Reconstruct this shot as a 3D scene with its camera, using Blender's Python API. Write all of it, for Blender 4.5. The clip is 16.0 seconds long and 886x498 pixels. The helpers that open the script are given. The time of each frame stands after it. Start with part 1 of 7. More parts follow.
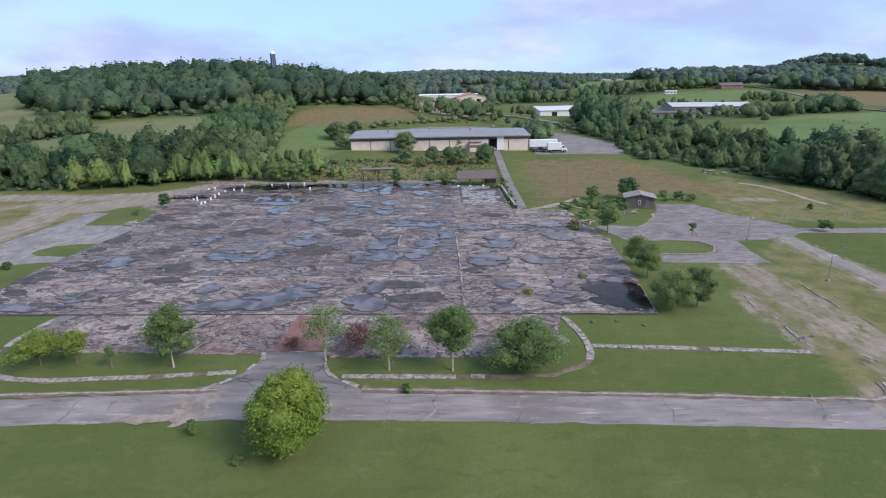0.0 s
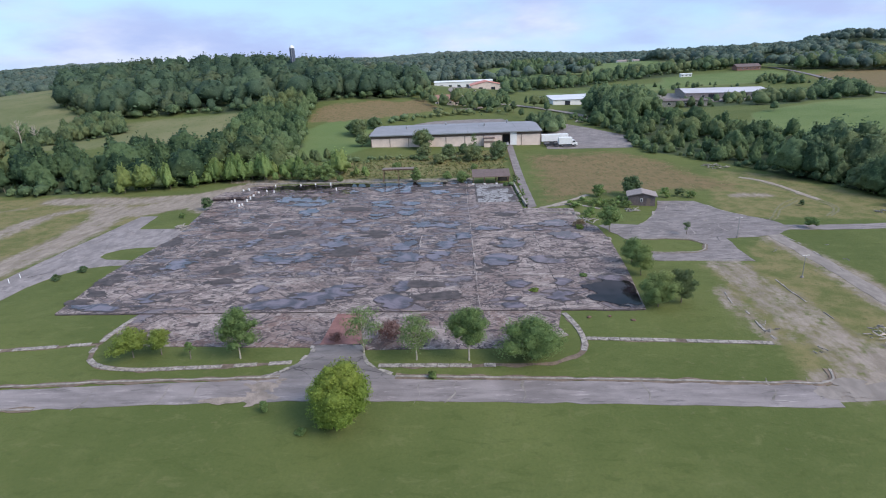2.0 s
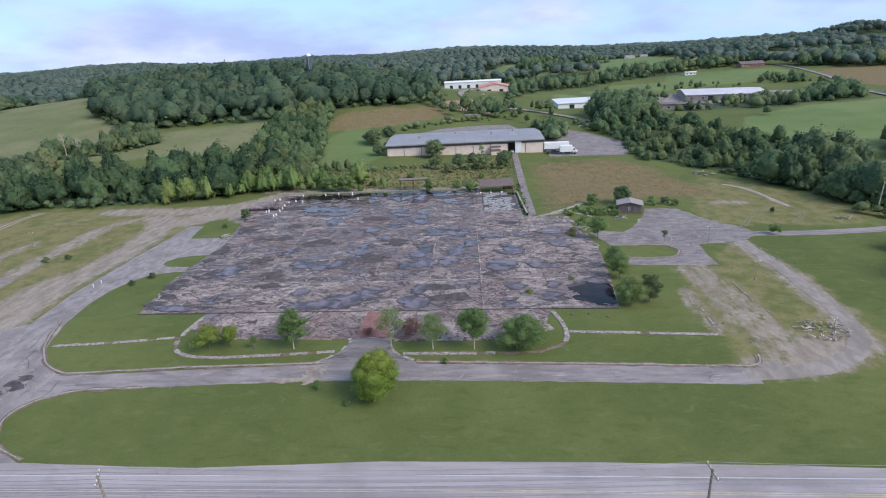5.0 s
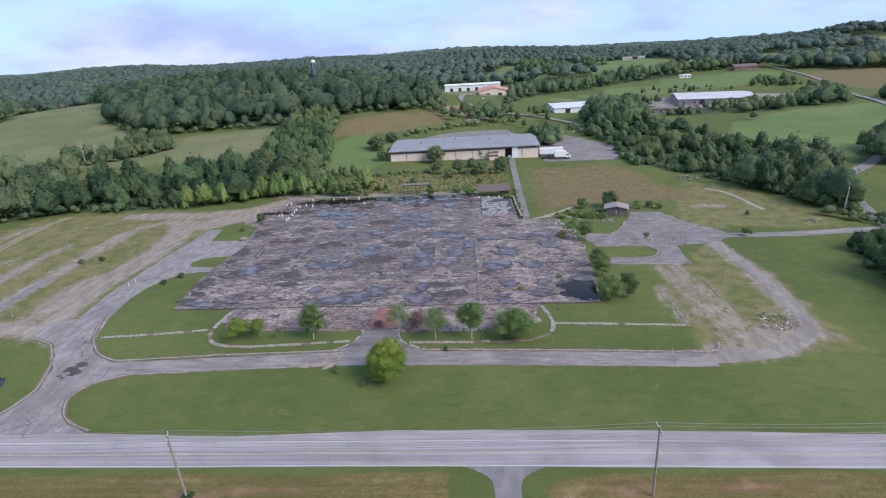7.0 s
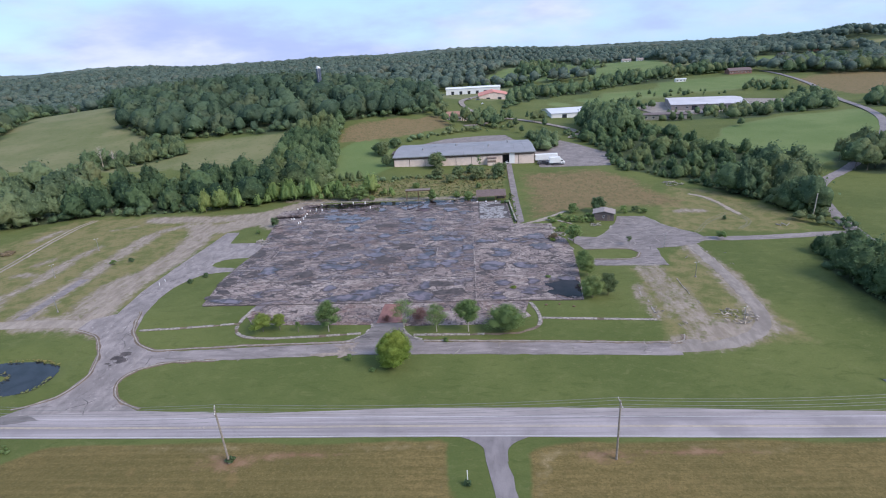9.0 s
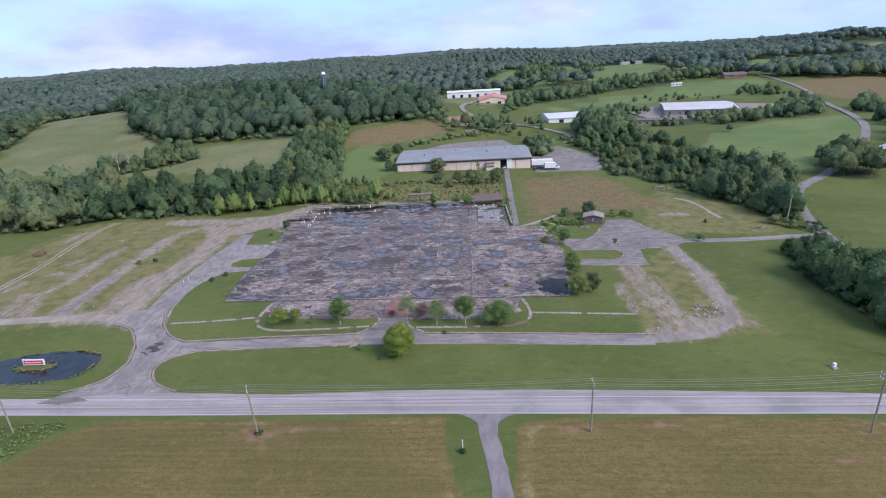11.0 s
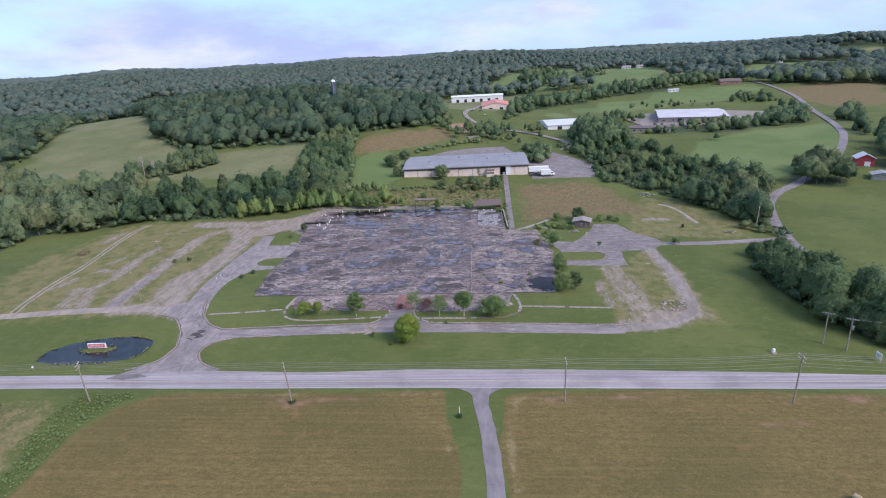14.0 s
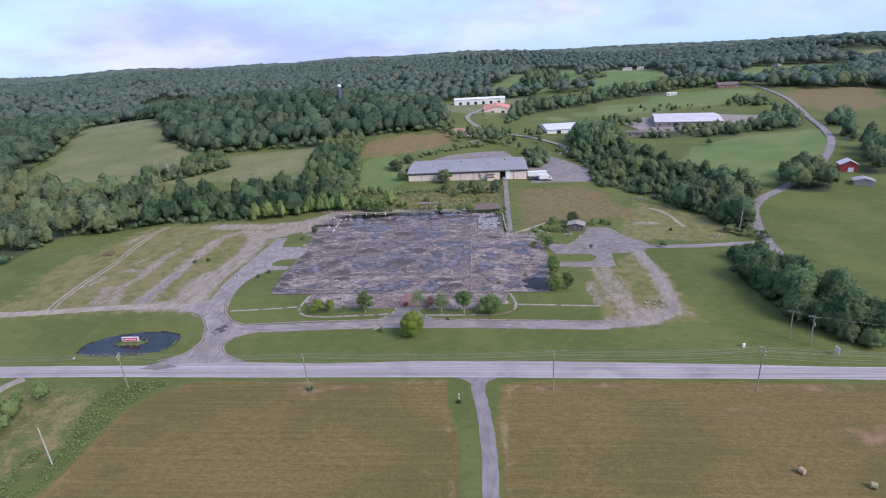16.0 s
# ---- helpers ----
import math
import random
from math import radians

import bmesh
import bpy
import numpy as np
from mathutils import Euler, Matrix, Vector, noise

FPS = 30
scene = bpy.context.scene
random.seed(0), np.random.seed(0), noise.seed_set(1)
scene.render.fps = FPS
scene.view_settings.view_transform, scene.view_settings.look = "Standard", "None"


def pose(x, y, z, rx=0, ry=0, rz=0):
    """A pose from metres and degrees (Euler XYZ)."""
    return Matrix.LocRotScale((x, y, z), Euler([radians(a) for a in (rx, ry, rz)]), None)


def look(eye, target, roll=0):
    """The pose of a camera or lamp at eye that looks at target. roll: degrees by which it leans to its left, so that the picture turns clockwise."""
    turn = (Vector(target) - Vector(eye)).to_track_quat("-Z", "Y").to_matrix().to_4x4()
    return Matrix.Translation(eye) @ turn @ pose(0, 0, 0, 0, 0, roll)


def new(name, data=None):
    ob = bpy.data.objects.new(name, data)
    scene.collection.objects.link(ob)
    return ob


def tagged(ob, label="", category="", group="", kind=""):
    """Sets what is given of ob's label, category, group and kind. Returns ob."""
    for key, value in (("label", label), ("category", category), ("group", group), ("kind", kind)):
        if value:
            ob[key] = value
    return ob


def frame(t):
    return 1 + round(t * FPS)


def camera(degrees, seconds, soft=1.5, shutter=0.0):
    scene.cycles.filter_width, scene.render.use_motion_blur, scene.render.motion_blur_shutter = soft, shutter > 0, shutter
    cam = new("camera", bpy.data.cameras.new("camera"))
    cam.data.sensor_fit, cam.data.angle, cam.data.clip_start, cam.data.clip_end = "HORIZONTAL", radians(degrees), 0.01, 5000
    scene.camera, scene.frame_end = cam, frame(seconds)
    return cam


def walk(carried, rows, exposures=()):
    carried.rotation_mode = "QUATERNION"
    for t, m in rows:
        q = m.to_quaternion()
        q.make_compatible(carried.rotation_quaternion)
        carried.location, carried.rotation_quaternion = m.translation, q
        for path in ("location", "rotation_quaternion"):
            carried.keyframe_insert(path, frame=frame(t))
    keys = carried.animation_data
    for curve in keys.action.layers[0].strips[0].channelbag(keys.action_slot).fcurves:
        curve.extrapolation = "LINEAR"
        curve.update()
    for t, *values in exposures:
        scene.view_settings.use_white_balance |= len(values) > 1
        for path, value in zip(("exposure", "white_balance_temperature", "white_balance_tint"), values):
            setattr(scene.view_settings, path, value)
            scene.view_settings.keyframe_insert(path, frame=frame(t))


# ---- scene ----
cam = camera(78.0, 16.0, soft=1.1)
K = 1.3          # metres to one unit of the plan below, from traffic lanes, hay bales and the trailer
METRES, EYE, TILT, LEAN, TURN = 105.0 * K, 28.0 * K, -16.6, 1.0, 0.0
ROWS = [
    (0.0, 0.0, 0.0, 0.0, 0.0, 0.0, -0.0),
    (0.5, -0.0008, -0.0274, 0.0104, 0.45, -0.47, 0.3),
    (1.0, -0.0013, -0.0559, 0.0198, 0.9, -1.19, 0.46),
    (1.5, -0.001, -0.0835, 0.0279, 1.35, -1.66, 0.57),
    (2.0, -0.0005, -0.111, 0.0354, 1.72, -1.91, 0.67),
    (2.5, 0.0002, -0.1392, 0.0422, 2.06, -2.06, 0.75),
    (3.0, 0.0011, -0.1675, 0.0488, 2.34, -2.2, 0.85),
    (3.5, 0.0022, -0.1963, 0.0551, 2.56, -2.35, 0.93),
    (4.0, 0.0037, -0.2255, 0.061, 2.74, -2.47, 0.99),
    (6.5, 0.0122, -0.375, 0.0803, 2.95, -2.71, 1.33),
    (7.0, 0.0132, -0.4058, 0.0821, 2.97, -2.72, 1.36),
    (7.5, 0.0149, -0.4386, 0.0861, 3.02, -2.74, 1.36),
    (8.0, 0.0175, -0.4711, 0.0899, 3.07, -2.76, 1.34),
    (8.5, 0.0204, -0.5027, 0.0935, 3.09, -2.81, 1.36),
    (9.0, 0.0229, -0.5343, 0.097, 3.12, -2.83, 1.36),
    (11.5, 0.0367, -0.6917, 0.1094, 3.31, -2.86, 1.32),
    (12.0, 0.0394, -0.7241, 0.1118, 3.33, -2.88, 1.33),
    (12.5, 0.0424, -0.7567, 0.1141, 3.39, -2.88, 1.32),
    (13.0, 0.0453, -0.789, 0.1166, 3.52, -2.87, 1.23),
    (13.5, 0.0483, -0.822, 0.1201, 3.64, -2.88, 1.16),
    (14.0, 0.0515, -0.855, 0.1239, 3.75, -2.93, 1.1),
    (14.5, 0.0544, -0.8873, 0.1279, 3.84, -2.96, 1.06),
    (15.0, 0.0574, -0.9199, 0.1324, 3.91, -3.01, 1.03),
    (15.5, 0.0602, -0.9524, 0.1375, 3.97, -3.04, 1.02),
    (16.0, 0.0629, -0.9843, 0.1427, 4.06, -3.08, 0.99),
]
walk(cam, [(t, pose(0, 0, EYE, TILT, LEAN, TURN) @ pose(METRES * x, METRES * y, METRES * z, 90 + pitch, roll, yaw)) for t, x, y, z, yaw, pitch, roll in ROWS],
     exposures=((0.0, 0.50, 6400, 11), (9.0, 0.53, 6280, 14), (16.0, 0.57, 6250, 20)))

# ---- world, sun, exposure ----
SUN_EL, SUN_AZ = 38.0, 122.0          # degrees; azimuth clockwise from +y
wd = bpy.data.worlds.new("sky")
scene.world = wd
wd.use_nodes = True
wn = wd.node_tree
wn.nodes.clear()
w_out = wn.nodes.new("ShaderNodeOutputWorld")
w_bg = wn.nodes.new("ShaderNodeBackground")
w_sky = wn.nodes.new("ShaderNodeTexSky")
w_sky.sky_type, w_sky.sun_disc = "NISHITA", False
w_sky.sun_elevation, w_sky.sun_rotation = radians(SUN_EL), radians(SUN_AZ)
w_sky.air_density, w_sky.dust_density, w_sky.ozone_density = 1.0, 0.6, 1.5
w_co = wn.nodes.new("ShaderNodeTexCoord")
w_sep = wn.nodes.new("ShaderNodeSeparateXYZ")
wn.links.new(w_co.outputs["Generated"], w_sep.inputs[0])
w_up = wn.nodes.new("ShaderNodeMath")
w_up.operation = "ADD"
w_up.inputs[1].default_value = 0.30
wn.links.new(w_sep.outputs[2], w_up.inputs[0])
w_div = wn.nodes.new("ShaderNodeVectorMath")
w_div.operation = "DIVIDE"
w_comb = wn.nodes.new("ShaderNodeCombineXYZ")
for k in range(3):
    wn.links.new(w_up.outputs[0], w_comb.inputs[k])
wn.links.new(w_co.outputs["Generated"], w_div.inputs[0])
wn.links.new(w_comb.outputs[0], w_div.inputs[1])


def sky_noise(scale, detail, lo, hi, offset):
    mp = wn.nodes.new("ShaderNodeMapping")
    mp.inputs["Location"].default_value = offset
    wn.links.new(w_div.outputs[0], mp.inputs[0])
    nz = wn.nodes.new("ShaderNodeTexNoise")
    nz.inputs["Scale"].default_value, nz.inputs["Detail"].default_value = scale, detail
    nz.inputs["Roughness"].default_value = 0.55
    wn.links.new(mp.outputs[0], nz.inputs["Vector"])
    mr = wn.nodes.new("ShaderNodeMapRange")
    mr.interpolation_type = "SMOOTHSTEP"
    mr.inputs["From Min"].default_value, mr.inputs["From Max"].default_value = lo, hi
    wn.links.new(nz.outputs["Fac"], mr.inputs["Value"])
    return mr.outputs[0]


def sky_mix(fac, a, b):
    mx = wn.nodes.new("ShaderNodeMix")
    mx.data_type = "RGBA"
    wn.links.new(fac, mx.inputs["Factor"])
    for sock, v in ((mx.inputs["A"], a), (mx.inputs["B"], b)):
        for s in [q for q in mx.inputs if q.name == sock.name and q.type == "RGBA"]:
            if isinstance(v, tuple):
                s.default_value = (*v, 1)
            else:
                wn.links.new(v, s)
    return [o for o in mx.outputs if o.type == "RGBA"][0]


clear = wn.nodes.new("ShaderNodeVectorMath")
clear.operation = "MULTIPLY_ADD"
clear.inputs[1].default_value = (0.035, 0.035, 0.035)
clear.inputs[2].default_value = (0.33, 0.54, 0.79)
wn.links.new(w_sky.outputs[0], clear.inputs[0])
grey_part = sky_mix(sky_noise(1.0, 6, 0.44, 0.68, (3.1, 0.4, 2.0)), (0.43, 0.53, 0.83), (0.70, 0.77, 0.94))
clouds = sky_mix(sky_noise(0.62, 7, 0.42, 0.58, (-15.5, -7.5, -9.8)), clear.outputs[0], grey_part)
wn.links.new(clouds, w_bg.inputs["Color"])
w_bg.inputs["Strength"].default_value = 0.80
wn.links.new(w_bg.outputs[0], w_out.inputs[0])

sun = new("sun", bpy.data.lights.new("sun", "SUN"))
sun.data.energy, sun.data.angle, sun.data.color = 2.9, radians(30), (1.0, 0.94, 0.85)
a, e = radians(SUN_AZ), radians(SUN_EL)
sun.matrix_world = look((200 * math.sin(a) * math.cos(e), 200 * math.cos(a) * math.cos(e), 200 * math.sin(e)), (0, 0, 0))

# ---- materials ----
def tree_of(name):
    m = bpy.data.materials.new(name)
    m.use_nodes = True
    nt = m.node_tree
    return m, nt, nt.nodes["Principled BSDF"]


def put(nt, sock, v):
    if isinstance(v, bpy.types.NodeSocket):
        nt.links.new(v, sock)
    elif isinstance(v, tuple) and len(v) == 3 and sock.type == "RGBA":
        sock.default_value = (*v, 1)
    else:
        sock.default_value = v


def position(nt, stretch=(1, 1, 1)):
    g = nt.nodes.new("ShaderNodeNewGeometry")
    m = nt.nodes.new("ShaderNodeMapping")
    m.inputs["Scale"].default_value = tuple(q / K for q in stretch)
    nt.links.new(g.outputs["Position"], m.inputs[0])
    return m.outputs[0]


def noise_of(nt, scale, detail=4, stretch=(1, 1, 1), rough=0.55, warp=0.0):
    n = nt.nodes.new("ShaderNodeTexNoise")
    nt.links.new(position(nt, stretch), n.inputs["Vector"])
    n.inputs["Scale"].default_value, n.inputs["Detail"].default_value = scale, detail
    n.inputs["Roughness"].default_value, n.inputs["Distortion"].default_value = rough, warp
    return n.outputs["Fac"]


def step(nt, v, lo, hi):
    r = nt.nodes.new("ShaderNodeMapRange")
    r.interpolation_type = "SMOOTHSTEP"
    put(nt, r.inputs["Value"], v)
    r.inputs["From Min"].default_value, r.inputs["From Max"].default_value = lo, hi
    return r.outputs[0]


def calc(nt, op, a, b=0.0, c=0.0):
    n = nt.nodes.new("ShaderNodeMath")
    n.operation = op
    for k, v in enumerate((a, b, c)):
        put(nt, n.inputs[k], v)
    return n.outputs[0]


def blend(nt, fac, a, b, mode="MIX"):
    n = nt.nodes.new("ShaderNodeMix")
    n.data_type, n.blend_type = "RGBA", mode
    put(nt, n.inputs[0], fac)
    put(nt, n.inputs[6], a)
    put(nt, n.inputs[7], b)
    return n.outputs[2]


def attr(nt, name):
    n = nt.nodes.new("ShaderNodeAttribute")
    n.attribute_name = name
    return n.outputs["Fac"]


def bump_to(nt, bsdf, h, strength, distance):
    b = nt.nodes.new("ShaderNodeBump")
    put(nt, b.inputs["Height"], h)
    b.inputs["Strength"].default_value, b.inputs["Distance"].default_value = strength, distance * K
    nt.links.new(b.outputs[0], bsdf.inputs["Normal"])


def plain(name, color, rough=0.7, metal=0.0, vary=0.25, scale=1.2, bump=0.0):
    """A paint, wood or metal: one colour, mottled at two scales."""
    m, nt, b = tree_of(name)
    n1, n2 = noise_of(nt, scale, 5), noise_of(nt, scale * 9, 3)
    f = calc(nt, "ADD", calc(nt, "MULTIPLY", n1, 0.65), calc(nt, "MULTIPLY", n2, 0.35))
    lo, hi = tuple(c * (1 - vary) for c in color), tuple(min(1, c * (1 + vary)) for c in color)
    put(nt, b.inputs["Base Color"], blend(nt, step(nt, f, 0.3, 0.7), lo, hi))
    b.inputs["Roughness"].default_value, b.inputs["Metallic"].default_value = rough, metal
    if bump:
        bump_to(nt, b, f, 0.5, bump)
    return m


def foliage(name, dark, light, sheen=0.25, grain=3.0):
    m, nt, b = tree_of(name)
    g = nt.nodes.new("ShaderNodeNewGeometry")
    o = nt.nodes.new("ShaderNodeObjectInfo")
    f = calc(nt, "ADD", calc(nt, "MULTIPLY_ADD", g.outputs["Random Per Island"], 0.34, 0.10), calc(nt, "MULTIPLY", noise_of(nt, 0.11, 3), 0.75))
    f = calc(nt, "ADD", calc(nt, "ADD", f, attr(nt, "tint")), calc(nt, "MULTIPLY", o.outputs["Random"], 0.12))
    col = blend(nt, step(nt, f, 0.3, 1.0), dark, light)
    col = blend(nt, step(nt, noise_of(nt, 0.035, 2), 0.5, 0.68), col, tuple(c * k for c, k in zip(light, (1.15, 0.95, 0.9))))
    leafy = noise_of(nt, grain, 4, rough=0.7)
    col = blend(nt, calc(nt, "MULTIPLY", step(nt, leafy, 0.52, 0.68), 0.7), col, tuple(min(1, c * 1.35) for c in light))
    col = blend(nt, calc(nt, "MULTIPLY", step(nt, leafy, 0.46, 0.34), 0.6), col, tuple(c * 0.7 for c in dark))
    put(nt, b.inputs["Base Color"], col)
    bump_to(nt, b, leafy, 0.9, 0.5 / grain)
    b.inputs["Roughness"].default_value = 0.6
    b.inputs["Specular IOR Level"].default_value = sheen
    t = nt.nodes.new("ShaderNodeBsdfTranslucent")
    put(nt, t.inputs["Color"], col)
    mx = nt.nodes.new("ShaderNodeMixShader")
    mx.inputs[0].default_value = 0.42
    nt.links.new(b.outputs[0], mx.inputs[1])
    nt.links.new(t.outputs[0], mx.inputs[2])
    nt.links.new(mx.outputs[0], nt.nodes["Material Output"].inputs[0])
    return m


def ground_material():
    m, nt, b = tree_of("ground_cover")
    big, mid, fine = noise_of(nt, 0.035, 4), noise_of(nt, 0.28, 5), noise_of(nt, 3.0, 5, rough=0.7)
    tuft = noise_of(nt, 1.1, 6, rough=0.7)
    lawn = blend(nt, step(nt, big, 0.35, 0.65), (0.082, 0.101, 0.031), (0.111, 0.126, 0.041))
    lawn = blend(nt, calc(nt, "MULTIPLY", step(nt, mid, 0.5, 0.75), 0.5), lawn, (0.121, 0.134, 0.050))
    lawn = blend(nt, calc(nt, "MULTIPLY", step(nt, fine, 0.38, 0.70), 0.32), lawn, (0.054, 0.081, 0.022))
    lawn = blend(nt, calc(nt, "MULTIPLY", step(nt, tuft, 0.56, 0.70), 0.45), lawn, (0.132, 0.126, 0.054))
    mown = noise_of(nt, 0.5, 6, stretch=(0.5, 1.1, 1), rough=0.72, warp=0.5)
    lawn = blend(nt, calc(nt, "MULTIPLY", step(nt, mown, 0.52, 0.66), 0.55), lawn, (0.064, 0.083, 0.023))
    lawn = blend(nt, calc(nt, "MULTIPLY", step(nt, mown, 0.44, 0.33), 0.45), lawn, (0.138, 0.144, 0.059))
    # mown hay stubble, raked in lines along the road
    rows = noise_of(nt, 1.2, 6, stretch=(0.45, 1.2, 1), rough=0.75)
    hay = blend(nt, step(nt, rows, 0.35, 0.68), (0.122, 0.093, 0.035), (0.190, 0.138, 0.057))
    hay = blend(nt, calc(nt, "MULTIPLY", step(nt, big, 0.42, 0.62), 0.75), hay, (0.112, 0.091, 0.034))
    hay = blend(nt, calc(nt, "MULTIPLY", step(nt, fine, 0.50, 0.66), 0.6), hay, (0.072, 0.057, 0.021))
    hay = blend(nt, calc(nt, "MULTIPLY", step(nt, fine, 0.46, 0.34), 0.5), hay, (0.215, 0.163, 0.074))
    hay = blend(nt, calc(nt, "MULTIPLY", step(nt, tuft, 0.45, 0.7), 0.55), hay, (0.078, 0.067, 0.024))
    hay = blend(nt, calc(nt, "MULTIPLY", step(nt, mid, 0.58, 0.75), 0.5), hay, (0.205, 0.136, 0.060))
    raked = noise_of(nt, 0.9, 5, stretch=(0.035, 1.3, 1), rough=0.6)
    hay = blend(nt, calc(nt, "MULTIPLY", step(nt, raked, 0.50, 0.66), 0.20), hay, (0.225, 0.163, 0.072))
    hay = blend(nt, calc(nt, "MULTIPLY", step(nt, raked, 0.48, 0.34), 0.22), hay, (0.070, 0.065, 0.022))
    straw = blend(nt, step(nt, fine, 0.35, 0.65), (0.165, 0.130, 0.065), (0.262, 0.195, 0.105))
    earth = blend(nt, step(nt, mid, 0.35, 0.65), (0.170, 0.096, 0.058), (0.225, 0.142, 0.088))
    # pasture, weeds, gravel, forest floor
    past = blend(nt, step(nt, big, 0.3, 0.7), (0.118, 0.131, 0.057), (0.172, 0.165, 0.086))
    past = blend(nt, calc(nt, "MULTIPLY", step(nt, mid, 0.5, 0.7), 0.5), past, (0.075, 0.105, 0.03))
    green = blend(nt, step(nt, big, 0.3, 0.7), (0.097, 0.138, 0.048), (0.137, 0.172, 0.067))
    green = blend(nt, calc(nt, "MULTIPLY", step(nt, mid, 0.5, 0.7), 0.4), green, (0.082, 0.125, 0.036))
    weed = blend(nt, step(nt, mid, 0.32, 0.62), (0.112, 0.118, 0.042), (0.180, 0.154, 0.072))
    weed = blend(nt, calc(nt, "MULTIPLY", step(nt, tuft, 0.5, 0.7), 0.6), weed, (0.055, 0.078, 0.020))
    rust = blend(nt, step(nt, mid, 0.3, 0.75), (0.146, 0.112, 0.056), (0.186, 0.130, 0.070))
    rust = blend(nt, calc(nt, "MULTIPLY", step(nt, tuft, 0.5, 0.7), 0.5), rust, (0.098, 0.095, 0.034))
    plant = noise_of(nt, 0.9, 6, stretch=(1, 0.35, 1), rough=0.75)
    rust = blend(nt, calc(nt, "MULTIPLY", step(nt, plant, 0.5, 0.62), 0.7), rust, (0.085, 0.085, 0.034))
    grit = blend(nt, step(nt, noise_of(nt, 0.6, 6, stretch=(1.0, 0.32, 1), rough=0.66), 0.32, 0.68), (0.196, 0.160, 0.133), (0.306, 0.254, 0.218))
    grit = blend(nt, calc(nt, "MULTIPLY", step(nt, fine, 0.5, 0.7), 0.4), grit, (0.180, 0.148, 0.120))
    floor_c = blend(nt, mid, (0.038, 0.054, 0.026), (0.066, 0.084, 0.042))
    col = lawn
    ragged = calc(nt, "MULTIPLY", calc(nt, "SUBTRACT", calc(nt, "ADD", calc(nt, "MULTIPLY", tuft, 0.5), calc(nt, "MULTIPLY", mid, 0.5)), 0.5), 1.6)
    drawn = noise_of(nt, 0.7, 5, stretch=(1.1, 0.5, 1), rough=0.55)
    ragged_fine = calc(nt, "MULTIPLY", calc(nt, "SUBTRACT", calc(nt, "ADD", calc(nt, "MULTIPLY", drawn, 0.45), calc(nt, "MULTIPLY", tuft, 0.55)), 0.5), 2.0)
    worn = blend(nt, step(nt, drawn, 0.35, 0.65), (0.142, 0.120, 0.072), (0.212, 0.178, 0.130))
    worn = blend(nt, calc(nt, "MULTIPLY", step(nt, tuft, 0.5, 0.68), 0.5), worn, (0.090, 0.096, 0.036))
    for name, c in (("pasture", past), ("green", green), ("weeds", weed), ("rust", rust), ("hay", hay), ("straw", straw), ("earth", earth), ("worn", worn), ("woods", floor_c), ("gravel", grit)):
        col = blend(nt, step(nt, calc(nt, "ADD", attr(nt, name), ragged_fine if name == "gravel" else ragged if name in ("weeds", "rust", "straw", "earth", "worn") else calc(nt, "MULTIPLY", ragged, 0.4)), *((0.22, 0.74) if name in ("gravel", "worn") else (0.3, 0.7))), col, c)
    put(nt, b.inputs["Base Color"], col)
    b.inputs["Roughness"].default_value = 0.95
    b.inputs["Specular IOR Level"].default_value = 0.15
    bump_to(nt, b, calc(nt, "ADD", fine, calc(nt, "MULTIPLY", tuft, 1.5)), 0.6, 0.12)
    return m


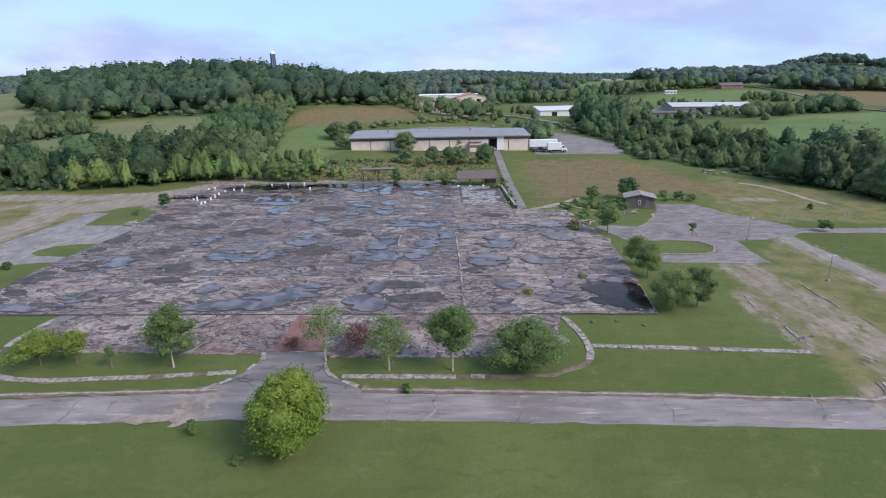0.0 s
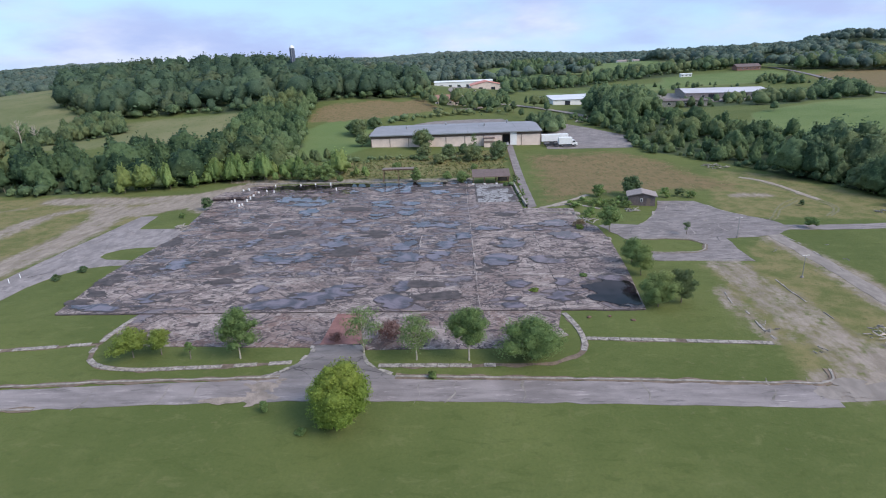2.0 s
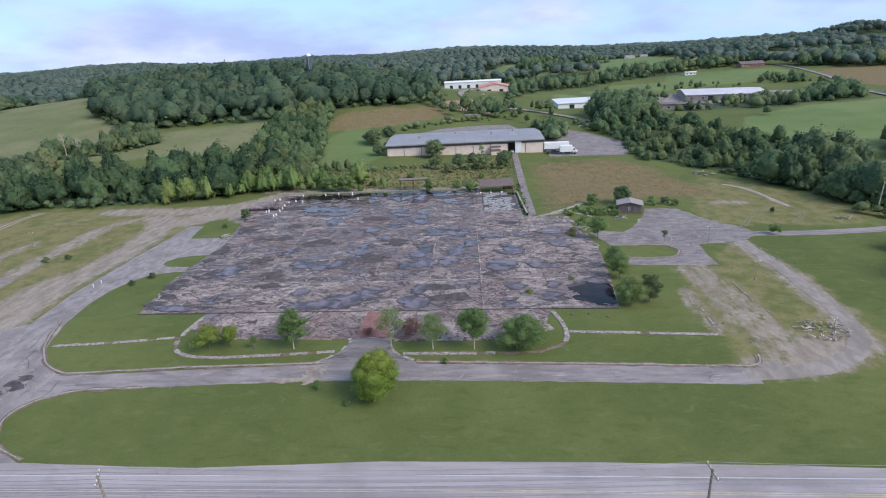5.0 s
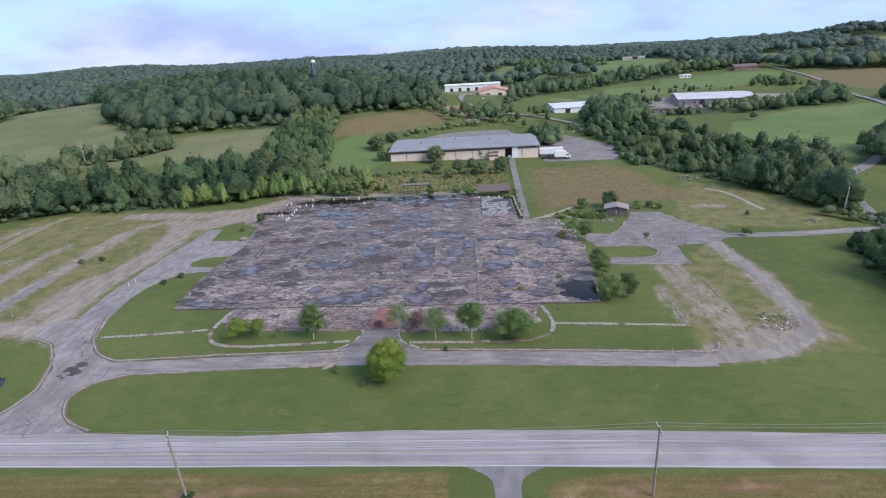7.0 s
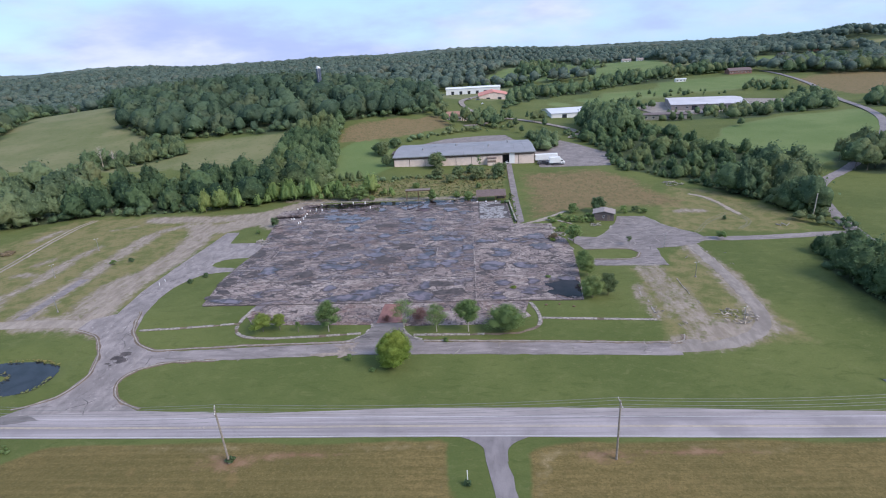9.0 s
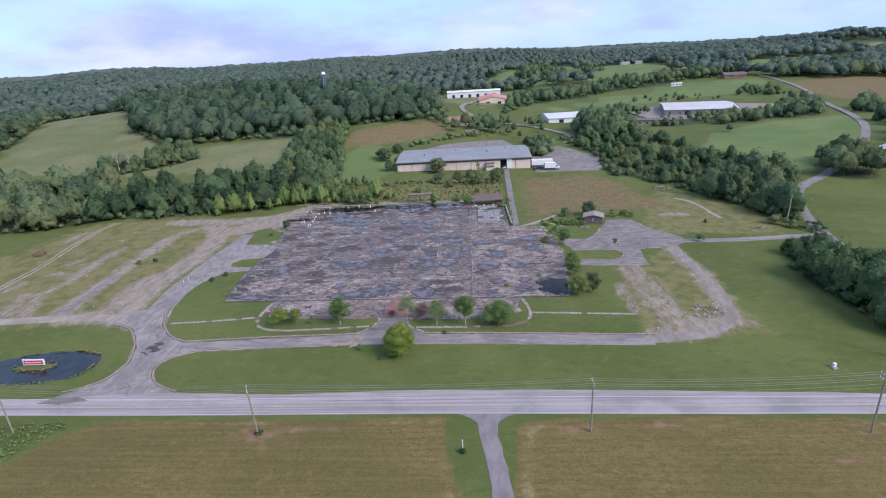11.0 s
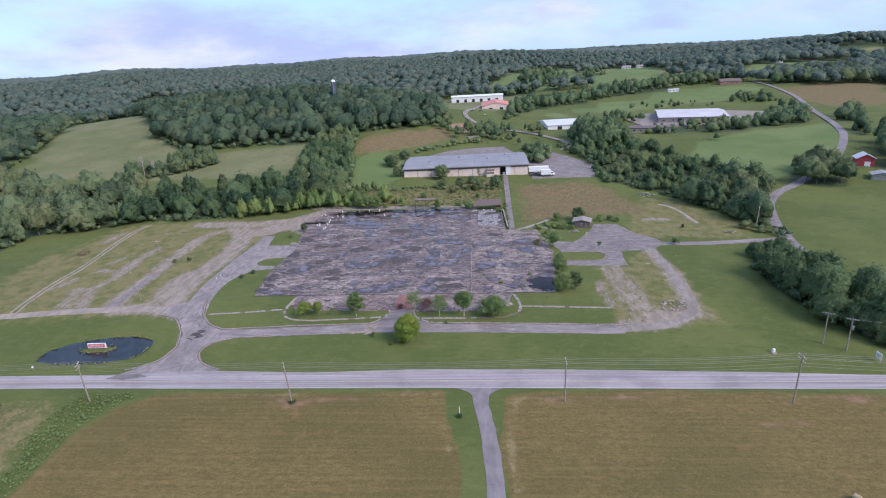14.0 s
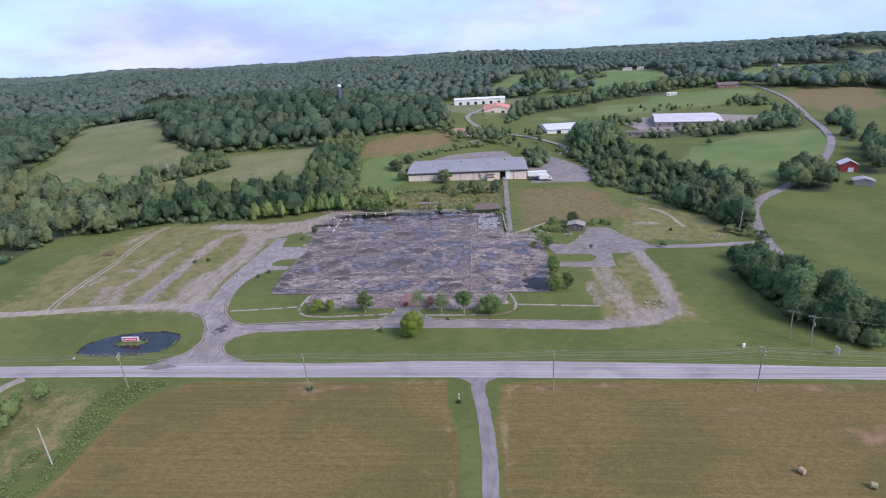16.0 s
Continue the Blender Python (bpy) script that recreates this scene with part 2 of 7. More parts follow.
def asphalt(name, pale, dark, stretch=(0.25, 1, 1), crack=0.5, chips=0.0):
    m, nt, b = tree_of(name)
    n1, n2, n3 = noise_of(nt, 0.12, 4), noise_of(nt, 0.8, 5, stretch=stretch), noise_of(nt, 14, 3)
    col = blend(nt, step(nt, n2, 0.35, 0.65), dark, pale)
    col = blend(nt, calc(nt, "MULTIPLY", step(nt, n1, 0.45, 0.7), 0.6), col, tuple(c * 0.8 for c in dark))
    col = blend(nt, calc(nt, "MULTIPLY", step(nt, n3, 0.45, 0.65), 0.3), col, tuple(c * 0.6 for c in dark))
    if chips:
        long = tuple(q * k for q, k in zip(stretch, (1.0, 1.5, 1.0)))
        c1, c2 = noise_of(nt, 1.5, 7, stretch=long, rough=0.72, warp=0.4), noise_of(nt, 0.9, 7, stretch=long, rough=0.70, warp=0.6)
        col = blend(nt, calc(nt, "MULTIPLY", step(nt, c1, 0.58, 0.64), chips), col, tuple(min(1, c * 1.55) for c in pale))
        col = blend(nt, calc(nt, "MULTIPLY", step(nt, c2, 0.57, 0.63), chips), col, tuple(c * 0.5 for c in dark))
    v = nt.nodes.new("ShaderNodeTexVoronoi")
    v.feature = "DISTANCE_TO_EDGE"
    v.inputs["Scale"].default_value = 0.22
    wv = nt.nodes.new("ShaderNodeVectorMath")
    wv.operation = "MULTIPLY_ADD"
    wn3 = nt.nodes.new("ShaderNodeTexNoise")
    wn3.inputs["Scale"].default_value, wn3.inputs["Detail"].default_value = 0.5, 5
    nt.links.new(position(nt), wn3.inputs["Vector"])
    nt.links.new(wn3.outputs["Color"], wv.inputs[0])
    wv.inputs[1].default_value = (2.4, 2.4, 0)
    nt.links.new(position(nt, (1, 1.6, 0)), wv.inputs[2])
    nt.links.new(wv.outputs[0], v.inputs["Vector"])
    line = calc(nt, "SUBTRACT", 1.0, step(nt, calc(nt, "ADD", v.outputs[0], calc(nt, "MULTIPLY", calc(nt, "SUBTRACT", n2, 0.5), 0.08)), 0.002, 0.012))
    col = blend(nt, calc(nt, "MULTIPLY", line, crack), col, tuple(c * 0.35 for c in dark))
    put(nt, b.inputs["Base Color"], col)
    b.inputs["Roughness"].default_value = 0.85
    bump_to(nt, b, n3, 0.4, 0.01)
    return m


def concrete_slab(name, wet=0.0, brown=0.5, streak=0.6):
    """Bare floor of a demolished works: pale screed, rust-brown and damp stains, thin films of water with dark rims."""
    m, nt, b = tree_of(name)
    o = nt.nodes.new("ShaderNodeObjectInfo")
    s = (streak, 1, 1)
    n1 = noise_of(nt, 0.11, 6, stretch=s, rough=0.6, warp=0.6)
    n3 = noise_of(nt, 0.8, 6, stretch=s, rough=0.65, warp=0.5)
    n4 = noise_of(nt, 6, 4)
    n5 = noise_of(nt, 0.30, 6, stretch=s, rough=0.6, warp=1.2)
    n6 = noise_of(nt, 1.6, 6, stretch=s, rough=0.7, warp=0.8)
    n7 = noise_of(nt, 0.42, 8, stretch=s, rough=0.70, warp=1.0)
    n9 = noise_of(nt, 0.85, 8, stretch=(0.8, 1, 1), rough=0.7, warp=0.9)
    n8 = noise_of(nt, 0.38, 8, stretch=s, rough=0.7, warp=0.6)
    col = blend(nt, step(nt, n3, 0.35, 0.65), (0.206, 0.158, 0.148), (0.350, 0.274, 0.256))
    col = blend(nt, calc(nt, "MULTIPLY", o.outputs["Random"], 0.35), col, (0.180, 0.137, 0.135))
    col = blend(nt, calc(nt, "MULTIPLY", step(nt, n1, 0.47, 0.60), brown), col, (0.140, 0.080, 0.069))
    col = blend(nt, calc(nt, "MULTIPLY", step(nt, n5, 0.57, 0.61), 0.55 + 0.3 * brown), col, (0.078, 0.053, 0.051))
    col = blend(nt, calc(nt, "MULTIPLY", step(nt, n6, 0.56, 0.64), 0.7), col, (0.440, 0.366, 0.342))
    col = blend(nt, calc(nt, "MULTIPLY", step(nt, n6, 0.43, 0.35), 0.6), col, (0.083, 0.068, 0.064))
    col = blend(nt, calc(nt, "MULTIPLY", step(nt, n4, 0.45, 0.7), 0.35), col, (0.083, 0.070, 0.065))
    vein = calc(nt, "SUBTRACT", 1.0, step(nt, calc(nt, "ABSOLUTE", calc(nt, "SUBTRACT", n8, 0.47)), 0.004, 0.022))
    col = blend(nt, calc(nt, "MULTIPLY", vein, 0.65), col, (0.053, 0.044, 0.044))
    col = blend(nt, calc(nt, "MULTIPLY", step(nt, n9, 0.54, 0.59), 0.6), col, (0.072, 0.056, 0.056))
    col = blend(nt, calc(nt, "MULTIPLY", step(nt, n9, 0.44, 0.38), 0.5), col, (0.377, 0.333, 0.315))
    pale = calc(nt, "SUBTRACT", 1.0, step(nt, calc(nt, "ABSOLUTE", calc(nt, "SUBTRACT", n8, 0.535)), 0.004, 0.026))
    col = blend(nt, calc(nt, "MULTIPLY", pale, 0.35), col, (0.360, 0.313, 0.293))
    edge = 0.560 - wet
    # dried-up pools, one inside the other: clean tide lines and thin wet sheets
    tide = noise_of(nt, 0.20, 3, stretch=(0.62, 1, 1), rough=0.55, warp=1.1)
    tide_b = noise_of(nt, 0.33, 3, stretch=(0.5, 1, 1), rough=0.5, warp=0.9)
    for field, lo, tone, much in ((tide, 0.52, (0.164, 0.116, 0.112), 0.40), (tide_b, 0.56, (0.140, 0.106, 0.106), 0.45), (tide, 0.60, (0.112, 0.080, 0.088), 0.62)):
        lo = lo - wet * 0.4
        col = blend(nt, calc(nt, "MULTIPLY", step(nt, field, lo, lo + 0.006), much), col, tone)
        line = calc(nt, "SUBTRACT", 1.0, step(nt, calc(nt, "ABSOLUTE", calc(nt, "SUBTRACT", field, lo)), 0.007, 0.016))
        col = blend(nt, calc(nt, "MULTIPLY", line, 0.88), col, (0.040, 0.031, 0.034))
    col = blend(nt, calc(nt, "MULTIPLY", step(nt, tide_b, 0.40, 0.37), 0.35), col, (0.300, 0.252, 0.236))
    col = blend(nt, calc(nt, "MULTIPLY", step(nt, n7, edge, edge + 0.006), 0.92), col, (0.039, 0.032, 0.033))
    film = step(nt, calc(nt, "ADD", n7, calc(nt, "MULTIPLY", calc(nt, "SUBTRACT", n6, 0.5), 0.03)), edge + 0.030, edge + 0.042)
    col = blend(nt, calc(nt, "MULTIPLY", film, 0.85), col, (0.136, 0.090, 0.094))
    put(nt, b.inputs["Base Color"], col)
    sheet_wet = calc(nt, "MULTIPLY", step(nt, tide, 0.60 - wet * 0.4, 0.63 - wet * 0.4), 0.45)
    put(nt, b.inputs["Roughness"], calc(nt, "SUBTRACT", 0.90, calc(nt, "MAXIMUM", calc(nt, "MULTIPLY", film, 0.68), sheet_wet)))
    bump_to(nt, b, calc(nt, "MULTIPLY", calc(nt, "ADD", n4, calc(nt, "MULTIPLY", n3, 2.0)), calc(nt, "SUBTRACT", 1.0, film)), 0.45, 0.02)
    return m


def water_material(name, body, ripple, gloss=0.5):
    m, nt, b = tree_of(name)
    put(nt, b.inputs["Base Color"], blend(nt, step(nt, noise_of(nt, 0.3, 5, warp=0.8), 0.38, 0.62), tuple(c * 0.35 for c in body), body))
    b.inputs["Roughness"].default_value, b.inputs["IOR"].default_value = 0.04 + 0.5 * max(0.0, ripple - 0.02), 1.33
    b.inputs["Specular IOR Level"].default_value = gloss
    bump_to(nt, b, noise_of(nt, 2.5, 3), ripple, 0.01)
    return m


M_GROUND = ground_material()
M_ROAD = asphalt("main_road_asphalt", (0.345, 0.300, 0.314), (0.226, 0.196, 0.207), stretch=(0.02, 1.6, 1), crack=0.15)
M_SHOULDER = asphalt("shoulder_asphalt", (0.330, 0.286, 0.290), (0.262, 0.225, 0.229), stretch=(0.1, 1, 1), crack=0.2)
M_DRIVE = asphalt("old_drive_asphalt", (0.256, 0.218, 0.218), (0.172, 0.146, 0.146), stretch=(0.22, 1.1, 1), crack=0.15, chips=0.55)
M_JUNCTION = asphalt("junction_asphalt", (0.275, 0.235, 0.233), (0.190, 0.162, 0.161), stretch=(0.8, 0.4, 1), crack=0.2, chips=0.45)
M_APRON = asphalt("entry_asphalt", (0.215, 0.186, 0.186), (0.125, 0.108, 0.108), crack=0.9)
M_PAD = asphalt("cracked_pad_asphalt", (0.238, 0.202, 0.199), (0.152, 0.128, 0.127), stretch=(0.45, 0.9, 1), crack=0.3, chips=0.6)
M_LANE = asphalt("narrow_lane_asphalt", (0.228, 0.198, 0.205), (0.168, 0.145, 0.152), stretch=(1, 0.3, 1), crack=0.2)
M_TRACK = asphalt("gravel_track", (0.272, 0.230, 0.208), (0.192, 0.160, 0.143), stretch=(1, 0.5, 1), crack=0.0)
M_PALETRACK = asphalt("pale_dirt", (0.318, 0.264, 0.226), (0.238, 0.194, 0.163), stretch=(1, 0.5, 1), crack=0.0)
M_SLAB = concrete_slab("slab_concrete", 0.033, 0.9, 0.5)
M_SLABDRY = concrete_slab("dry_slab_concrete", -0.02, 0.45, 0.6)
M_COURT = concrete_slab("forecourt_concrete", -0.06, 1.0, 0.8)
M_WALKWAY = plain("footpath_concrete", (0.212, 0.184, 0.166), 0.9, vary=0.55, scale=0.7)
M_KERB = plain("kerb_concrete", (0.245, 0.216, 0.197), 0.9, vary=0.45, scale=1.5)
M_BRICK = plain("red_paving", (0.205, 0.096, 0.086), 0.85, vary=0.35, scale=0.8)
M_DAMP = plain("damp_concrete", (0.060, 0.046, 0.045), 0.75, vary=0.6, scale=0.8)
M_PUDDLE = water_material("puddle_water", (0.150, 0.114, 0.134), 0.02)
M_BLACKWATER = water_material("black_water", (0.020, 0.016, 0.020), 0.02, 0.22)
M_POND = water_material("pond_water", (0.018, 0.020, 0.028), 0.35)
M_WHITE = plain("white_paint", (0.66, 0.655, 0.66), 0.5, vary=0.06)
M_YELLOW = plain("road_line_yellow", (0.40, 0.33, 0.24), 0.8, vary=0.2)
M_LINE = plain("road_line_white", (0.415, 0.39, 0.40), 0.8, vary=0.12)
M_CREAM = plain("cream_panel", (0.63, 0.51, 0.45), 0.7, vary=0.12, scale=0.5)
M_BROWN = plain("brown_band", (0.17, 0.125, 0.105), 0.7, vary=0.2)
M_ROOF = plain("grey_metal_roof", (0.228, 0.217, 0.236), 0.6, metal=0.05, vary=0.15, scale=0.15)
M_BROWNROOF = plain("brown_metal_roof", (0.125, 0.085, 0.078), 0.6, vary=0.25)
M_DARK = plain("shade_black", (0.03, 0.028, 0.028), 0.9)
M_WOODPOLE = plain("weathered_pole_wood", (0.225, 0.192, 0.162), 0.9, vary=0.3, scale=3)
M_BARK = plain("bark", (0.15, 0.125, 0.10), 0.95, vary=0.4, scale=4, bump=0.03)
M_PALEBARK = plain("pale_bark", (0.36, 0.32, 0.27), 0.95, vary=0.3, scale=4, bump=0.02)
M_STEEL = plain("galvanised_steel", (0.35, 0.35, 0.36), 0.45, metal=0.7, vary=0.15)
M_RUST = plain("rusty_steel", (0.14, 0.085, 0.06), 0.8, metal=0.2, vary=0.35)
M_WIRE = plain("wire", (0.16, 0.16, 0.16), 0.6)
M_TYRE = plain("tyre_rubber", (0.02, 0.02, 0.021), 0.85)
M_GLASS = plain("window_glass", (0.03, 0.035, 0.045), 0.08, vary=0.1)
M_SHEDWALL = plain("dark_brick_shed", (0.135, 0.105, 0.105), 0.85, vary=0.25, scale=2)
M_SHEDROOF = plain("shed_shingle", (0.25, 0.21, 0.205), 0.85, vary=0.2, scale=2)
M_RED = plain("barn_red", (0.30, 0.035, 0.045), 0.7, vary=0.25)
M_SIGNRED = plain("sign_red", (0.50, 0.02, 0.06), 0.5, vary=0.08)
M_SALMON = plain("salmon_roof", (0.50, 0.195, 0.155), 0.75, vary=0.15, scale=0.4)
M_TERRA = plain("terracotta_roof", (0.28, 0.155, 0.118), 0.8, vary=0.2)
M_HAYBALE = plain("hay_bale_straw", (0.34, 0.265, 0.155), 0.95, vary=0.35, scale=5, bump=0.03)
M_TIMBER = plain("grey_timber", (0.30, 0.275, 0.24), 0.9, vary=0.35, scale=2)
M_LEAF = foliage("leaves_mid", (0.086, 0.145, 0.050), (0.198, 0.280, 0.102))
M_LEAFLIME = foliage("leaves_lime", (0.108, 0.174, 0.028), (0.228, 0.312, 0.062))
M_LEAFYELLOW = foliage("leaves_yellow_green", (0.140, 0.196, 0.038), (0.256, 0.325, 0.078))
M_LEAFDARK = foliage("leaves_dark", (0.056, 0.096, 0.050), (0.118, 0.176, 0.078))
M_LEAFRED = foliage("leaves_dry_red", (0.120, 0.058, 0.052), (0.225, 0.125, 0.110))
M_WOODS = foliage("woodland_leaves", (0.054, 0.096, 0.054), (0.150, 0.214, 0.104), sheen=0.15, grain=1.3)
# horizon leaves: distance haze put into the colour, paler and bluer
M_RIDGEHAZE = foliage("hazed_ridge_leaves", (0.100, 0.138, 0.120), (0.168, 0.210, 0.172), sheen=0.1, grain=0.3)
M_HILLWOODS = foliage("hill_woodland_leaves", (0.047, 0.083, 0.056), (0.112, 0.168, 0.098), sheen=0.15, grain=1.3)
# far woods: some haze mixed into the leaf colour
M_WOODSHAZE = foliage("hazed_far_leaves", (0.090, 0.130, 0.110), (0.150, 0.200, 0.160), sheen=0.1, grain=0.45)
# west stream trees: partly own pale tone, partly sunlight put into the colour
M_STREAMSUN = foliage("sunned_stream_leaves", (0.058, 0.094, 0.050), (0.164, 0.220, 0.110), grain=1.3)
M_DRYBRUSH = foliage("dry_brush", (0.150, 0.112, 0.068), (0.290, 0.228, 0.150))
M_HEDGE = foliage("hedge_leaves", (0.092, 0.142, 0.070), (0.186, 0.254, 0.124), grain=1.3)
M_STREAM = foliage("stream_woodland_leaves", (0.034, 0.068, 0.038), (0.112, 0.172, 0.080), sheen=0.15, grain=1.0)
M_BELT = foliage("tree_belt_leaves", (0.050, 0.092, 0.046), (0.140, 0.206, 0.094), sheen=0.15, grain=1.1)
M_WEEDGREEN = foliage("lush_weeds", (0.118, 0.180, 0.060), (0.220, 0.300, 0.118))
M_SAPLING = foliage("sapling_leaves", (0.104, 0.172, 0.052), (0.212, 0.304, 0.104))

# ---- building helpers ----
def mesh_of(name, verts, tris, mats, index=None, smooth=False):
    """A mesh from arrays of corners and triangles."""
    verts, tris = np.asarray(verts, np.float32), np.asarray(tris, np.int32)
    me = bpy.data.meshes.new(name)
    me.vertices.add(len(verts))
    me.vertices.foreach_set("co", verts.ravel())
    me.loops.add(tris.size)
    me.loops.foreach_set("vertex_index", tris.ravel())
    me.polygons.add(len(tris))
    me.polygons.foreach_set("loop_start", np.arange(0, tris.size, 3, dtype=np.int32))
    if index is not None:
        me.polygons.foreach_set("material_index", np.asarray(index, np.int32))
    me.polygons.foreach_set("use_smooth", np.full(len(tris), smooth))
    for m in mats:
        me.materials.append(m)
    me.update()
    return me


def part(name, bm, material, parent=None, label=""):
    me = bpy.data.meshes.new(name)
    bm.to_mesh(me)
    bm.free()
    me.materials.append(material)
    ob = new(name, me)
    ob.parent = parent
    return tagged(ob, label)


def thing(name, x, y, z, label, category, group="", turn=0.0):
    ob = new(name)
    ob.empty_display_size = 0.3
    ob.matrix_world = pose(x, y, z, 0, 0, turn)
    return tagged(ob, label, category, group)


def add_box(bm, x0, x1, y0, y1, z0, z1):
    v = [bm.verts.new((x, y, z)) for z in (z0, z1) for y in (y0, y1) for x in (x0, x1)]
    for f in ((0, 2, 3, 1), (4, 5, 7, 6), (0, 1, 5, 4), (2, 6, 7, 3), (0, 4, 6, 2), (1, 3, 7, 5)):
        bm.faces.new([v[k] for k in f])


def box(name, b, material, parent=None, label="", bevel=0.0):
    bm = bmesh.new()
    add_box(bm, *b)
    if bevel:
        bmesh.ops.bevel(bm, geom=bm.edges[:], offset=bevel, segments=1, affect="EDGES")
    return part(name, bm, material, parent, label)


def add_tube(bm, points, radii, sides=8):
    rings = []
    for k, (p, r) in enumerate(zip(points, radii)):
        p = Vector(p)
        d = (Vector(points[min(k + 1, len(points) - 1)]) - Vector(points[max(k - 1, 0)])).normalized()
        q = d.to_track_quat("Z", "Y")
        rings.append([bm.verts.new(p + q @ Vector((r * math.cos(2 * math.pi * j / sides), r * math.sin(2 * math.pi * j / sides), 0))) for j in range(sides)])
    for a, b in zip(rings, rings[1:]):
        for j in range(sides):
            bm.faces.new((a[j], a[(j + 1) % sides], b[(j + 1) % sides], b[j]))
    bm.faces.new(rings[0][::-1])
    bm.faces.new(rings[-1])


def tube(name, points, radii, material, parent=None, label="", sides=8):
    bm = bmesh.new()
    add_tube(bm, points, radii, sides)
    return part(name, bm, material, parent, label)


def gable(name, x0, x1, y0, y1, z, rise, material, parent, over=0.4, thick=0.2, along="x"):
    """A pitched roof with its ridge along x or y."""
    bm = bmesh.new()
    if along == "x":
        prof = [(y0 - over, z), ((y0 + y1) / 2, z + rise), (y1 + over, z)]
        ends = (x0 - over, x1 + over)
        at = lambda e, p, dz: (e, p[0], p[1] + dz)
    else:
        prof = [(x0 - over, z), ((x0 + x1) / 2, z + rise), (x1 + over, z)]
        ends = (y0 - over, y1 + over)
        at = lambda e, p, dz: (p[0], e, p[1] + dz)
    lo = [[bm.verts.new(at(e, p, 0)) for p in prof] for e in ends]
    hi = [[bm.verts.new(at(e, p, thick)) for p in prof] for e in ends]
    for k in (0, 1):
        bm.faces.new((hi[0][k], hi[1][k], hi[1][k + 1], hi[0][k + 1]))
        bm.faces.new((lo[0][k], lo[0][k + 1], lo[1][k + 1], lo[1][k]))
        for e in (0, 1):
            bm.faces.new((lo[e][k], hi[e][k], hi[e][k + 1], lo[e][k + 1]))
    for k in (0, 2):
        bm.faces.new((lo[0][k], lo[1][k], hi[1][k], hi[0][k]))
    bmesh.ops.recalc_face_normals(bm, faces=bm.faces[:])
    return part(name, bm, material, parent)


def gable_walls(name, x0, x1, y0, y1, z0, z1, rise, material, parent, along="x"):
    """Four walls, 0.25 m thick, with gable ends under a pitched roof."""
    bm = bmesh.new()
    w = 0.25
    add_box(bm, x0, x1, y0, y0 + w, z0, z1)
    add_box(bm, x0, x1, y1 - w, y1, z0, z1)
    add_box(bm, x0, x0 + w, y0 + w, y1 - w, z0, z1)
    add_box(bm, x1 - w, x1, y0 + w, y1 - w, z0, z1)
    for e in ((x0, x0 + w), (x1 - w, x1)) if along == "x" else ((y0, y0 + w), (y1 - w, y1)):
        if along == "x":
            tri = [[(q, y0, z1), (q, y1, z1), (q, (y0 + y1) / 2, z1 + rise)] for q in e]
        else:
            tri = [[(x0, q, z1), (x1, q, z1), ((x0 + x1) / 2, q, z1 + rise)] for q in e]
        va, vb = [bm.verts.new(p) for p in tri[0]], [bm.verts.new(p) for p in tri[1]]
        bm.faces.new(va), bm.faces.new(vb[::-1])
        for k in range(3):
            bm.faces.new((va[k], vb[k], vb[(k + 1) % 3], va[(k + 1) % 3]))
    bmesh.ops.recalc_face_normals(bm, faces=bm.faces[:])
    return part(name, bm, material, parent)


# ---- lie of the land ----
YK = [-400, -100, 10, 32, 46, 62, 150, 172, 205, 260, 330, 600, 1200]
ZK = [-4.5, -3.6, -2.7, -2.3, -1.2, 0.0, 1.0, 2.0, 4.4, 6.0, 7.5, 8.5, 9.0]
HILLS = [  # x, y, height, spread along x, spread along y
    (-150, 425, 22, 120, 75), (-330, 420, 11, 130, 110), (-85, 300, 7, 50, 45),
    (290, 600, 13, 130, 110), (190, 270, 3, 60, 50), (270, 250, 4, 90, 70),
    (-420, 900, 18, 300, 150), (560, 850, 22, 200, 130), (230, 820, 12, 160, 110), (-60, 1000, 14, 150, 150), (618, 936, 21, 44, 60)]


def height(x, y):
    """Ground level at x, y: valley floor, knolls, and the wooded plateau all round."""
    x, y = np.asarray(x, float), np.asarray(y, float)
    z = np.interp(y, YK, ZK) - 0.010 * np.clip(x, -150, 150) * np.clip(1.6 - y / 400, 0, 1)
    for a, b, c, p, q in HILLS:
        z = z + c * np.exp(-0.5 * (((x - a) / p) ** 2 + ((y - b) / q) ** 2))
    far = np.clip((np.hypot(x, y - 100) - 700) / 1000, 0, 1)
    roll = 7 * np.sin(x / 210 + 1.3) * np.sin(y / 260 + 0.4) + 4 * np.sin(x / 95 + y / 130)
    return z + far * far * (3 - 2 * far) * (47 - 14 * np.clip((x + 250) / 750, 0, 1) + roll - 9 * (z > 20))

def level(x, y):
    return float(height(x, y))


def inside(poly, x, y):
    """Signed distance to a polygon's edge, positive inside."""
    x, y = np.asarray(x, float), np.asarray(y, float)
    best, odd = np.full(x.shape, 1e9), np.zeros(x.shape, bool)
    for (ax, ay), (bx, by) in zip(poly, poly[1:] + poly[:1]):
        dx, dy = bx - ax, by - ay
        t = np.clip(((x - ax) * dx + (y - ay) * dy) / (dx * dx + dy * dy), 0, 1)
        best = np.minimum(best, np.hypot(x - ax - t * dx, y - ay - t * dy))
        hits = ((ay > y) != (by > y)) & (x < (bx - ax) * (y - ay) / (by - ay if by != ay else 1e-9) + ax)
        odd ^= hits
    return np.where(odd, best, -best)


